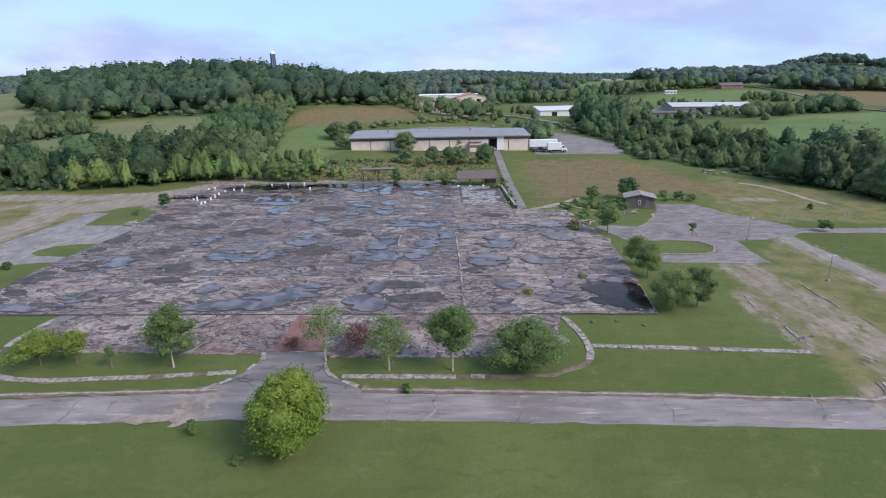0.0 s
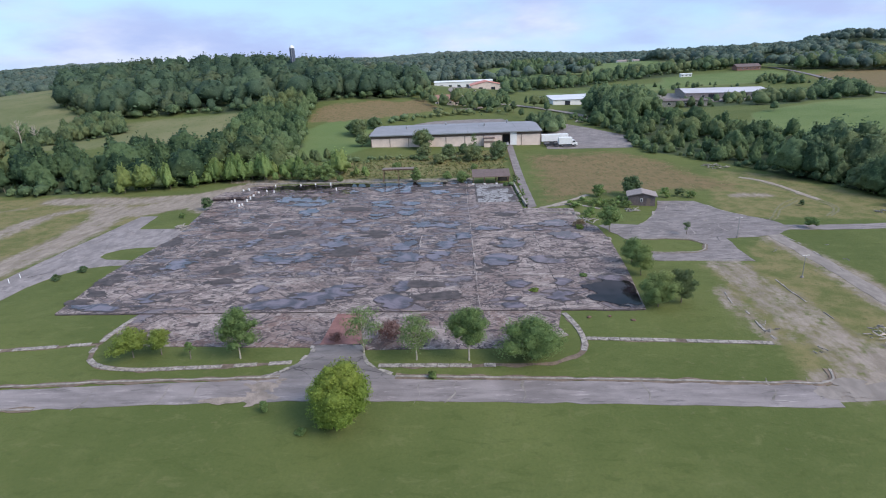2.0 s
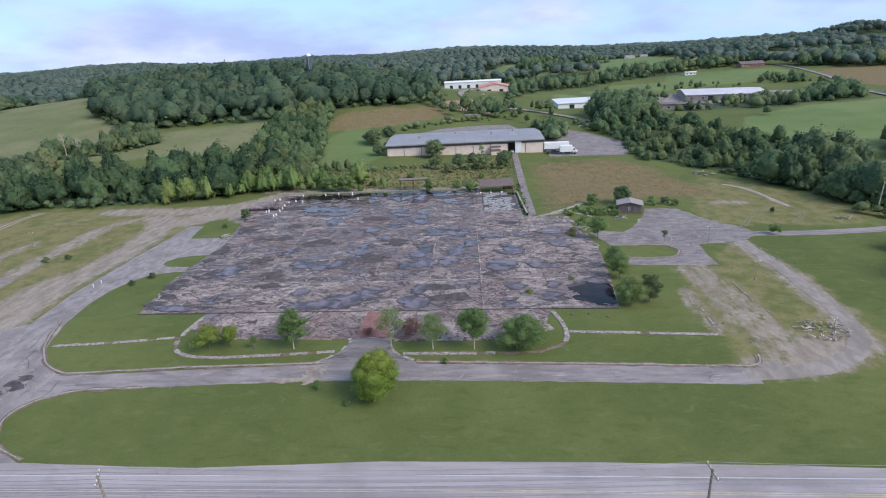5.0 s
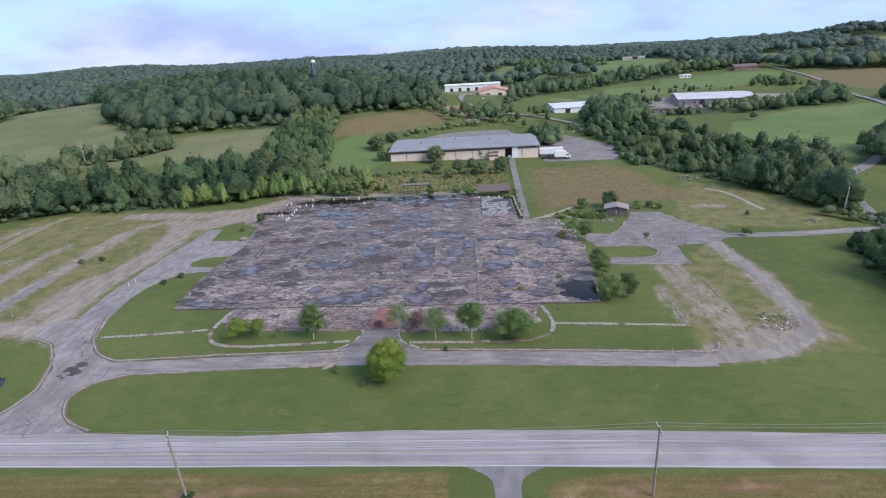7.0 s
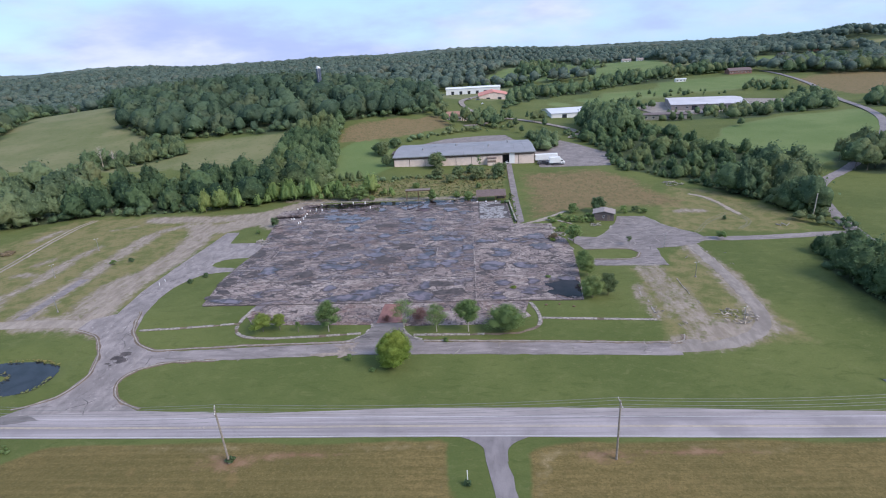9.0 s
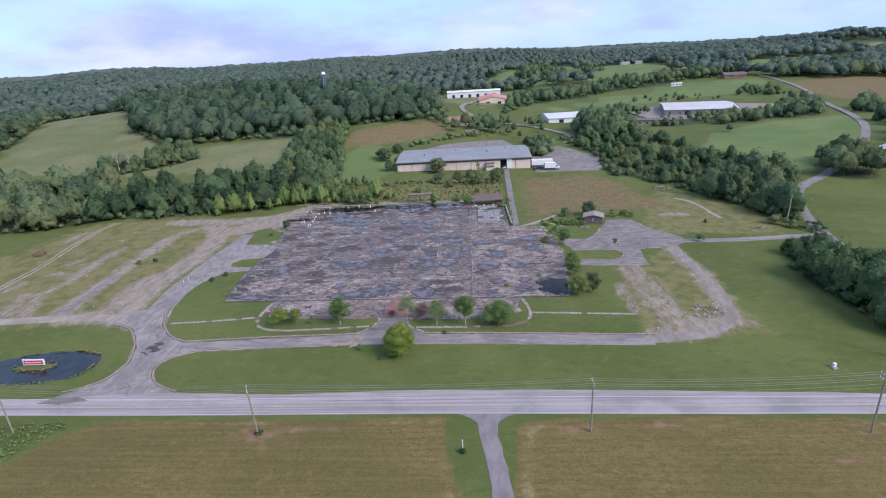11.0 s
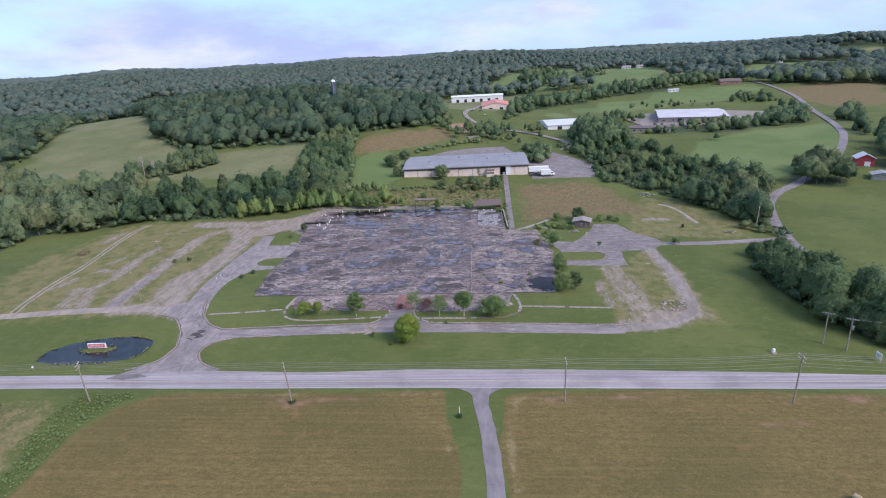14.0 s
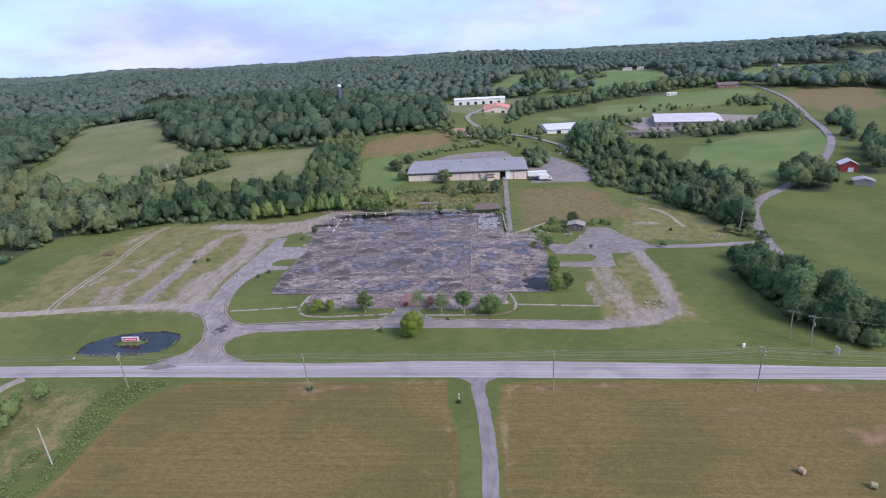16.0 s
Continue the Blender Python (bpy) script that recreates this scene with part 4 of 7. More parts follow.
for k in range(13):
    y = 14.6 + k * 0.48
    flare = max(0.0, (y - 16.0) / 4.2) ** 2.6
    rows.append([mouth.verts.new((x, y, level(x, y) + 0.056)) for x in (3.05 - 4.2 * flare, 4.7, 6.35 + 4.2 * flare)])
for p, q in zip(rows, rows[1:]):
    for j in (0, 1):
        mouth.faces.new((p[j], p[j + 1], q[j + 1], q[j]))
structure(part("lane_mouth", mouth, M_LANE), "flared asphalt mouth of a farm lane", "road")
JUNCTION = [(-82, 26), (-79.4, 28.4), (-75.2, 32.2), (-74.0, 38.5), (-76.5, 45.5), (-81, 52), (-87.5, 55.5), (-87, 59.5), (-82.2, 62), (-83.5, 75), (-83, 90), (-82, 105), (-81, 122),
    (-76.8, 122), (-75.4, 110.8), (-63.8, 110.6), (-63.0, 104), (-64.4, 97.4), (-68, 97.2), (-71, 96.1), (-72.9, 93.9), (-72.7, 91.6), (-70.4, 90.1), (-65.2, 89.6), (-65.0, 86.8), (-69, 86.3), (-72.4, 84.8), (-74.6, 81.5), (-76.2, 76.5), (-76.5, 70), (-75.2, 61), (-73.2, 54), (-70.5, 49.6), (-66, 46.4), (-58, 46), (-58, 42.3), (-63, 41.2), (-66, 38), (-65.8, 34.5), (-63, 30.5), (-57, 27.2), (-56, 25)]
structure(patch("junction", JUNCTION,
    M_JUNCTION, up=0.045), "worn asphalt junction with patches and cracks", "road")
structure(patch("yard", [(128, 332), (142, 322), (205, 326), (236, 345), (240, 384), (212, 404), (146, 406), (124, 372)], M_TRACK, up=0.5, deep=1.0, cell=8), "pale gravel yard round the far factory", "pavement")
structure(patch("repair_patch", [(-84, 24.4), (-79, 24.0), (-74, 25.2), (-77, 26.6), (-82, 26.0)], M_APRON, up=0.071, deep=0.02, rough=0.3, gap=0.6), "dark tar repair beside the road", "asphalt patch")
PAD = [(30.2, 107), (33.1, 108.4), (38.8, 106.8), (41.6, 109.6), (44.1, 113.6), (47.9, 121.2), (49.9, 127.3), (58.5, 126.5), (60.4, 121), (61.6, 116.8), (64.9, 112), (68.8, 107.5), (70, 103), (64.8, 98.8), (60, 97.2), (53.1, 96.5), (52.4, 90), (52.4, 83.4), (36.3, 84.3), (32.6, 84.6), (33.2, 88.4), (44, 88.3), (47.4, 91.5), (47.2, 94.8), (44.5, 97.2), (33.2, 97.4)]
structure(patch("parking_pad", PAD,
    M_PAD, up=0.05, rough=0.45, gap=1.2), "cracked grey asphalt parking pad", "pavement")
structure(patch("yard", [(33, 198), (64.5, 197), (69, 222), (58, 246), (46, 266), (38, 262), (40, 246), (34, 230)], M_PAD, up=0.05, cell=8), "broad grey paved truck yard beside the warehouse", "pavement")
structure(patch("yard", [(-26, 249), (-12, 264), (8, 274), (22, 277), (28, 258), (34, 246), (-30, 246)], M_PAD, up=0.05, cell=8), "grey paved yard behind the warehouse", "pavement")

# water
def pool(name, poly, material, up, rough=0.25):
    return patch(name, poly, material, up=up, deep=0.02, rough=rough, gap=0.8, cell=50)


pw = pool("pond", POND, M_POND, 0)
for v in pw.data.vertices:
    v.co.z = POND_Z
structure(pw, "dark still pond with a small grassy island", "water")

# ---- the slab of the demolished works ----
SLAB = [(-63.2, 65.3), (-65.0, 82), (-64.4, 92), (-63.2, 104), (-65.5, 118), (-67.5, 134), (-66.6, 143), (-63, 153.5), (-26, 154.5), (3.5, 154.8), (3.5, 151.5), (14.8, 151.5), (15.2, 127.5), (15.3, 122.6), (27.5, 121.5), (26.8, 111), (29.6, 106), (30, 96), (28.8, 81), (26.8, 64.2)]
SLAB_UP = 0.16


def clip_poly(poly, nx, ny, c):
    """Keep the part of a polygon where nx*x + ny*y >= c."""
    out = []
    for a, b in zip(poly, poly[1:] + poly[:1]):
        da, db = nx * a[0] + ny * a[1] - c, nx * b[0] + ny * b[1] - c
        if da >= 0:
            out.append(a)
        if (da >= 0) != (db >= 0):
            t = da / (da - db)
            out.append((a[0] + (b[0] - a[0]) * t, a[1] + (b[1] - a[1]) * t))
    return out


slab = structure(patch("slab", SLAB, M_DAMP, up=0.06, deep=0.3), "broad stained concrete floor slab of a demolished factory", "slab")
SX = [-70, -56.5, -44.5, -32.5, -20.5, -8.5, 2.0, 15.3, 32]
SY = [62, 78.5, 90.5, 102.5, 114.5, 127.5, 139.5, 157]
GAP = 0.03
for x0, x1 in zip(SX, SX[1:]):
    for y0, y1 in zip(SY, SY[1:]):
        p = SLAB
        for nx, ny, c in ((1, 0, x0 + GAP), (-1, 0, -x1 + GAP), (0, 1, y0 + GAP), (0, -1, -y1 + GAP)):
            p = clip_poly(p, nx, ny, c) if p else p
        if len(p) > 2 and (max(q[0] for q in p) - min(q[0] for q in p)) > 0.6 and (max(q[1] for q in p) - min(q[1] for q in p)) > 0.6:
            patch("slab_panel", p, M_SLABDRY if y1 < 80 or x0 > 1 else M_SLAB, up=SLAB_UP + random.uniform(-0.012, 0.012), deep=0.14, rough=0.1, parent=slab, cell=7)


# rain puddles: x, y, half width, half depth
FRONT = [(-56.2, 67.3, 5.4, 1.5), (-50.5, 70.3, 2.9, 2.2), (-54.2, 86.5, 2.9, 2.6), (-34.0, 73.6, 1.6, 1.8), (-32.2, 66.8, 3.2, 2.2), (-26.7, 67.7, 4.8, 1.8), (-23.4, 70.7, 5.3, 2.0), (-18.8, 73.9, 2.8, 1.3),
         (-10.9, 68.3, 2.1, 3.2), (-10.7, 73.6, 1.4, 2.5), (8.9, 74.0, 1.6, 1.8), (7.7, 67.3, 1.5, 1.8), (16.0, 69.8, 2.3, 2.3), (16.5, 74.9, 1.5, 1.5), (21.6, 74.4, 2.2, 1.3), (25.0, 76.4, 2.2, 1.4)]
MIDDLE = [(-11.8, 88.4, 3.8, 3.3), (-11.5, 96.9, 2.0, 4.6), (-4.7, 88.6, 2.3, 2.3), (-3.7, 95.6, 2.9, 2.2), (-34.3, 88.0, 3.2, 2.3), (-29.6, 88.4, 2.7, 2.0), (-38.3, 89.2, 2.5, 2.0), (-26.1, 98.3, 2.3, 4.7),
          (-45.0, 98.2, 2.4, 2.0), (6.8, 86.0, 2.7, 2.2), (14.7, 85.6, 2.2, 1.9), (16.9, 84.8, 2.3, 1.4), (9.3, 95.8, 2.9, 2.6), (13.4, 106.4, 3.4, 2.6), (21.6, 99.6, 2.9, 3.1), (19.7, 109.2, 2.8, 2.2),
          (5.4, 106.1, 2.4, 2.2), (-8.2, 110.3, 3.3, 2.3), (-2.6, 108.9, 2.8, 2.0), (0.2, 101.4, 1.5, 1.9)]
BACK = [(-20.3, 129.6, 3.1, 3.6), (-13.3, 121.7, 2.3, 3.2), (-13.8, 129.0, 2.4, 2.4), (-40.2, 132.2, 4.9, 4.6), (-38.6, 122.4, 1.9, 3.2), (-47.4, 135.8, 2.7, 3.0), (-20.4, 117.6, 2.1, 1.8), (-22.2, 147.0, 3.6, 2.8),
        (-15.9, 143.9, 2.2, 3.8), (-6.4, 141.8, 2.4, 2.4), (-1.0, 137.4, 2.5, 2.2), (-33.4, 144.0, 4.2, 2.8), (-48.0, 147.2, 9.5, 3.6), (-12.0, 150.4, 9.0, 2.2), (-57.0, 149.6, 4.0, 1.8), (-46.0, 137.4, 6.5, 2.8), (-25.6, 112.6, 2.0, 2.0)]
STAINS = [(-62.0, 70.5, 1.8, 3.2), (-62.6, 78, 1.5, 3.6), (-62.2, 91, 1.4, 2.6), (-61.5, 100, 1.6, 2.8), (-62, 116, 2.2, 3.0), (-39.9, 68.2, 2.6, 1.8), (-42.4, 76.9, 2.0, 1.6), (-4.6, 69.4, 3.4, 2.2), (-6.5, 74.6, 3.0, 1.3), (-58.0, 84.6, 3.2, 2.0), (-44, 83, 3, 1.6), (-50, 92, 2.6, 2), (21.5, 86.6, 2.8, 1.2), (4, 80.8, 1.6, 1.0),
          (-24, 92, 4, 2.2), (-19, 103, 3, 2.4), (-38, 104, 3.4, 2.2), (-52, 108, 3.4, 2.4), (-47, 118, 3, 2.2), (-28, 124, 3, 2), (-8, 147, 4, 2.6), (-16, 149, 3.4, 2.0), (1, 147, 3, 2.2), (-56, 138, 4, 2.4), (10, 116, 3, 1.8), (22, 92, 2.4, 1.4)]


def lake(name, cx, cy, rx, ry, seed, wide, material, up, cell=0.35, wild=1.0, clip=True):
    """A sheet with a natural, ragged outline round an oval, laid on the slab."""
    n, m = int(rx * 3.6 / cell) + 2, int(ry * 3.6 / cell) + 2
    g, pts = {}, {}
    for i in range(n):
        for j in range(m):
            x, y = cx - rx * 1.8 + i * cell, cy - ry * 1.8 + j * cell
            f = 1.0 + wide - ((x - cx) / rx) ** 2 - ((y - cy) / ry) ** 2
            f += wild * (1.5 * noise.noise((x * 0.2, y * 0.42, seed * 2.3)) + 1.25 * noise.noise((x * 0.48, y * 1.15, seed * 1.7)) + 0.65 * noise.noise((x * 1.1, y * 2.4, seed)))
            f = f if not clip else min(f, (y - 65.9 + 0.012 * (x + 63)) * 1.5, (26.5 + 0.13 * (y - 64) - x if y < 81 else 28.4 - x) * 1.5)
            g[i, j], pts[i, j] = f, (x, y)
    bm, made = bmesh.new(), {}

    def vert(p, q=None):
        key = (p, q)
        if key not in made:
            if q is None:
                x, y = pts[p]
            else:
                t = g[p] / (g[p] - g[q])
                x, y = pts[p][0] + (pts[q][0] - pts[p][0]) * t, pts[p][1] + (pts[q][1] - pts[p][1]) * t
            made[key] = bm.verts.new((x, y, level(x, y) + up))
        return made[key]

    for i in range(n - 1):
        for j in range(m - 1):
            for tri in (((i, j), (i + 1, j), (i + 1, j + 1)), ((i, j), (i + 1, j + 1), (i, j + 1))):
                ring = []
                for p, q in zip(tri, tri[1:] + tri[:1]):
                    if g[p] > 0:
                        ring.append(vert(p))
                    if (g[p] > 0) != (g[q] > 0):
                        ring.append(vert(*sorted((p, q))))
                if len(ring) > 2 and len(set(ring)) == len(ring):
                    bm.faces.new(ring)
    return part(name, bm, material)


for k, (cx, cy, rx, ry) in enumerate(FRONT + MIDDLE + BACK):
    wild = 1.25 if cy < 80 else 1.8
    structure(lake("damp_stain", cx, cy, rx * 0.84 + 0.15, ry * 0.84 + 0.15, k, 0.58, M_DAMP, SLAB_UP + 0.017 + 0.0006 * k, wild=wild), "dark damp rim round a puddle", "stain")
    structure(lake("puddle", cx, cy, rx * 0.84 + 0.15, ry * 0.84 + 0.15, k, 0.0, M_PUDDLE, SLAB_UP + 0.066 + 0.0006 * k, wild=wild), "still rain puddle on stained concrete", "water")
for k, (cx, cy, rx, ry) in enumerate(STAINS):
    structure(lake("damp_stain", cx, cy, rx, ry, k + 90, 0.1, M_DAMP, SLAB_UP + 0.048 + 0.0006 * k, wild=1.7), "dark damp stain on the concrete slab", "stain")
# black standing water along the back and in the front corner
for k, (cx, cy, rx, ry) in enumerate(((-48, 150.6, 9, 2.6), (-30, 151.6, 9, 1.8), (-12, 152.0, 10, 1.7), (24.4, 70.2, 4.6, 4.9))):
    structure(lake("puddle", cx, cy, rx, ry, k + 140, 0.1, M_BLACKWATER, SLAB_UP + 0.112 + 0.0006 * k, wild=1.1 if k < 3 else 0.55), "black standing water on the slab", "water")
# joints between the old floors
M_JOINT = plain("pale_joint", (0.262, 0.218, 0.208), 0.9, vary=0.5, scale=0.7)
JOINTS = [([(2.4, 65.5), (2.1, 96), (1.7, 128), (1.6, 150)], 0.09), ([(-63, 79), (-30, 78.7), (0, 78.6), (28, 78.4)], 0.13)]
for x in (-56.5, -44.5, -32.5, -20.5, -8.5, 15.3):
    for y in range(66, 150, 6):
        if noise.noise((x * 0.7, y * 0.11, 5.0)) > -0.08 and not (x > 10 and y > 118):
            JOINTS.append(([(x, y), (x + random.uniform(-0.06, 0.06), y + 3), (x, y + 5.6)], random.uniform(0.05, 0.13)))
for y in (90.5, 102.5, 114.5, 127.5, 139.5):
    for x in range(-62, 24, 6):
        if noise.noise((x * 0.11, y * 0.7, 9.0)) > 0.0 and not (x > 0 and y > 120):
            JOINTS.append(([(x, y), (x + 3, y + random.uniform(-0.06, 0.06)), (x + 5.6, y)], random.uniform(0.05, 0.12)))
for pts, wide in JOINTS:
    structure(ribbon("floor_joint", pts, wide, M_JOINT, up=SLAB_UP + 0.05, gap=1.1, rough=0.35, deep=0.06), "pale crumbling joint across the slab", "joint")
# dark strip along the front face and edge of the slab
structure(ribbon("slab_edge", [(-63.0, 65.2), (-40, 64.95), (-10, 64.7), (26.6, 64.15)], 0.3, M_DAMP, up=0.13, gap=1.4, rough=0.25, deep=0.2), "dark front edge of the slab", "edge")
structure(lake("repair_patch", -70.8, 43.8, 1.9, 2.0, 150, 0.0, M_DAMP, 0.053, wild=1.5, clip=False), "ragged dark tar repair on the junction", "asphalt patch")
structure(lake("gravel_spill", 43.0, 44.5, 2.6, 2.0, 153, 0.0, M_TRACK, 0.070, cell=0.25, wild=1.6, clip=False), "gravel spilled over the end of the drive", "gravel")
structure(lake("tar_stain", 41.2, 44.4, 1.7, 0.45, 151, 0.0, M_DAMP, 0.082, cell=0.18, wild=1.6, clip=False), "dark tar stain at the end of the drive", "asphalt patch")

# raised annex at the slab's back corner
structure(patch("annex_platform", [(-69.6, 138.2), (-60.0, 138.4), (-59.6, 145.0), (-68.4, 144.4)], M_COURT, up=0.75, deep=0.8, rough=0.05), "low raised concrete platform at the slab corner", "platform")
# flat sheet in black water colour stands for the platform's shaded recess
structure(patch("annex_recess", [(-69.4, 136.4), (-60.2, 136.6), (-60.2, 138.3), (-69.4, 138.1)], M_BLACKWATER, up=SLAB_UP + 0.09, deep=0.05, rough=0.15), "black sheet put in for the platform's shaded recess", "water")
# forecourt, red paving, entry, footpaths
structure(patch("forecourt", [(-50.6, 60.2), (-49.6, 65.6), (-20, 65.4), (14.6, 64.8), (13.2, 59.5), (14.2, 57.2), (7.4, 54.2), (-13, 54.2), (-20.6, 54.9), (-47.4, 55.9)], M_COURT, up=0.05), "stained concrete forecourt in front of the slab", "pavement")
structure(patch("red_paving", [(-18.9, 64.2), (-15.2, 64.1), (-13.8, 55.6), (-19.6, 55.6)], M_BRICK, up=0.075, deep=0.04, rough=0.05), "faded red paved entrance strip", "pavement")
structure(patch("entry", [(-20.2, 55.4), (-13.8, 55.4), (-13.4, 53.4), (-12.6, 51.6), (-10.6, 49.6), (-7.0, 47.4), (-29, 47.4), (-23.6, 49.4), (-21.6, 51.2), (-20.6, 53.2)], M_APRON, up=0.052), "asphalt entry from the drive to the slab", "pavement")
M_SOIL = plain("bare_brown_soil", (0.142, 0.104, 0.080), 0.95, vary=0.4, scale=1.0)
M_FLAG = plain("paving_slab_concrete", (0.245, 0.212, 0.194), 0.9, vary=0.7, scale=2.2)
PATHS = [[(-72.5, 54.4), (-62, 55.2), (-50.3, 56.6)], [(16.4, 56.4), (28, 55.6), (40.2, 54.7)], [(-49.6, 63.6), (-50.5, 58.5), (-50.4, 54.2), (-48.4, 51.6), (-43.2, 50.3), (-32.6, 50.7), (-22.3, 51.5)],
         [(14.6, 63.4), (15.6, 60), (16.0, 56.6), (15.4, 53.4), (12.6, 51.3), (7.7, 50.5), (-2, 50.5), (-11.0, 50.6)], [(34, 121), (28, 126), (23, 124)]]
FLAG = {}
for pts in PATHS:
    bed = structure(ribbon("footpath", pts, 0.78, M_SOIL, up=0.03, gap=0.7, rough=0.5), "narrow broken concrete footpath across the lawn", "pavement")
    line = smooth_line(pts, 1.35)
    for p, q in zip(line, line[1:]):
        if random.random() < (0.14 if noise.noise((p.x * 0.12, p.y * 0.12, 4.0)) < 0.05 else 0.02) or (5 < p.x < 14.8 and p.y < 52.5):
            continue
        mid, d = (p + q) / 2, q - p
        key = round(d.length, 1)
        if key not in FLAG:
            fb = bmesh.new()
            add_box(fb, -key / 2 + 0.035, key / 2 - 0.035, -0.39, 0.39, -0.05, 0.05)
            bmesh.ops.bevel(fb, geom=[e for e in fb.edges if all(v.co.z > 0 for v in e.verts)], offset=0.015, segments=1, affect="EDGES")
            FLAG[key] = bpy.data.meshes.new("paving_slab")
            fb.to_mesh(FLAG[key])
            fb.free()
            FLAG[key].materials.append(M_FLAG)
        ob = new("paving_slab", FLAG[key])
        ob.parent = bed
        slope = math.degrees(math.atan2(level(q.x, q.y) - level(p.x, p.y), d.length))
        ob.matrix_world = pose(mid.x, mid.y, level(mid.x, mid.y) + 0.05 + random.uniform(-0.015, 0.02), random.uniform(-1, 1), -slope + random.uniform(-0.8, 0.8), math.degrees(math.atan2(d.y, d.x)) + random.uniform(-1.5, 1.5))
KERBS = [[(-77, 63), (-74.6, 56), (-72.4, 52.3), (-69.6, 49.2), (-66, 47.0), (-62, 46.6), (-44.3, 47.7), (-27.7, 48.2), (-23, 48.4)], [(-8.6, 48.3), (16.8, 47.3), (38.5, 46.2), (41.4, 46.2), (43.0, 46.9), (43.8, 48.8)],
         [(-50, 42.6), (-58, 42.3), (-62.6, 41.0), (-65.8, 38.2), (-65.8, 34.6), (-63, 30.8), (-57.4, 27.9)], [(-81.4, 28.2), (-79.2, 29.0), (-75.0, 32.8), (-73.8, 38.6), (-76.2, 45.3), (-80.6, 51.6), (-84.5, 53.8), (-87.5, 55.0)],
         [(33.4, 96.9), (44.2, 96.8), (47.0, 94.3), (47.2, 92), (44, 88.8), (33.4, 88.9)]]
for pts in KERBS:
    structure(ribbon("kerb", pts, 0.24, M_KERB, up=0.14, gap=0.6, rough=0.12, deep=0.2), "pale weathered concrete kerb along the lawn", "kerb")
    structure(ribbon("soil_strip", pts, 0.85, M_SOIL, up=0.066, gap=0.6, rough=0.5, deep=0.05), "thin strip of brown soil along the kerb", "soil")
# stains, seams and pale cracks on the drives
M_SAND = plain("sandy_wash", (0.232, 0.186, 0.160), 0.95, vary=0.35, scale=0.8)
M_TAR = plain("tar_seam", (0.092, 0.080, 0.082), 0.75, vary=0.4)
for k, (cx, cy, rx, ry) in enumerate(((-25.2, 44.4, 2.2, 1.3), (-24.6, 46.2, 2.0, 1.1), (-23.6, 47.4, 2.2, 0.7), (-28.0, 43.9, 2.2, 0.5), (-24.8, 45.3, 1.4, 1.9))):
    structure(lake("sand_wash", cx, cy, rx, ry, 201 + k, 0.0, M_SAND, 0.062 + 0.001 * k, cell=0.16, wild=1.8, clip=False), "thin tan sand wash on the drive", "stain")
for k, (cx, w0) in enumerate(((-45.5, 0.5), (-36.2, 0.2), (-33.4, 0.9), (-6.0, 0.3), (-2.4, 0.9), (6.2, 0.4), (20.5, 0.2), (34.2, 0.8), (39.5, 0.3))):
    y0 = 43.2 if cx > -40 else 42.4
    structure(ribbon("crack", [(cx, y0), (cx + 0.3 + w0, y0 + 1.6), (cx + w0, y0 + 3.0), (cx + 0.2 + 1.2 * w0, y0 + 4.0)], 0.07, M_WALKWAY, up=0.068, gap=0.3, rough=0.3, deep=0.01), "pale filled crack across the drive", "crack")
for pts in ([(58.5, 126.3), (60.3, 121), (61.7, 116.8), (65, 112), (68.6, 108)], [(39.0, 107.0), (41.6, 109.8), (44.0, 113.6), (46.0, 117.5)], [(52.2, 84.0), (44, 84.2), (36.6, 84.6)]):
    structure(ribbon("broken_edge", pts, 0.32, M_KERB, up=0.09, gap=0.8, rough=0.5, deep=0.1), "broken pale edge of the asphalt", "edge")
for pts in ([(41.2, 71.1), (40.5, 68), (39.8, 64.9)], [(40.9, 63.2), (40.6, 58.6), (41.1, 55.6)], [(51.2, 74.8), (51.0, 70.5), (51.1, 66)], [(51.2, 64.7), (51.6, 60.6)], [(65.0, 97), (65.4, 92)], [(65.2, 88), (64.9, 83)], [(64.6, 80), (64.0, 75.5)], [(64.9, 108.6), (61.8, 110.2), (60.5, 113)], [(54, 109.2), (58, 109.0)]):
    line = smooth_line(pts, 0.9)
    for p, q in zip(line, line[1:]):
        if random.random() < 0.62:
            structure(ribbon("broken_edge", [tuple(p), tuple((p + q) / 2), tuple(q)], random.uniform(0.12, 0.34), M_KERB, up=random.uniform(0.06, 0.11), gap=0.4, rough=0.25, deep=0.1), "broken pale remains of a kerb in the grass", "kerb")
for pts in ([(-24.4, 48.6), (-22.8, 49.8), (-21.4, 51.2), (-20.7, 53.2), (-20.3, 55.2)], [(-13.7, 55.2), (-13.4, 53.3), (-12.7, 51.6), (-10.8, 49.7), (-8.4, 48.5)]):
    line = smooth_line(pts, 0.55)
    for p, q in zip(line, line[1:]):
        if random.random() < 0.7:
            d = Vector((random.uniform(-0.15, 0.15), random.uniform(-0.15, 0.15)))
            structure(ribbon("broken_edge", [tuple(p + d), tuple((p + q) / 2 + d), tuple(q + d)], random.uniform(0.2, 0.6), M_KERB, up=random.uniform(0.07, 0.16), gap=0.3, rough=0.3, deep=0.1), "broken pale kerb beside the entry", "kerb")


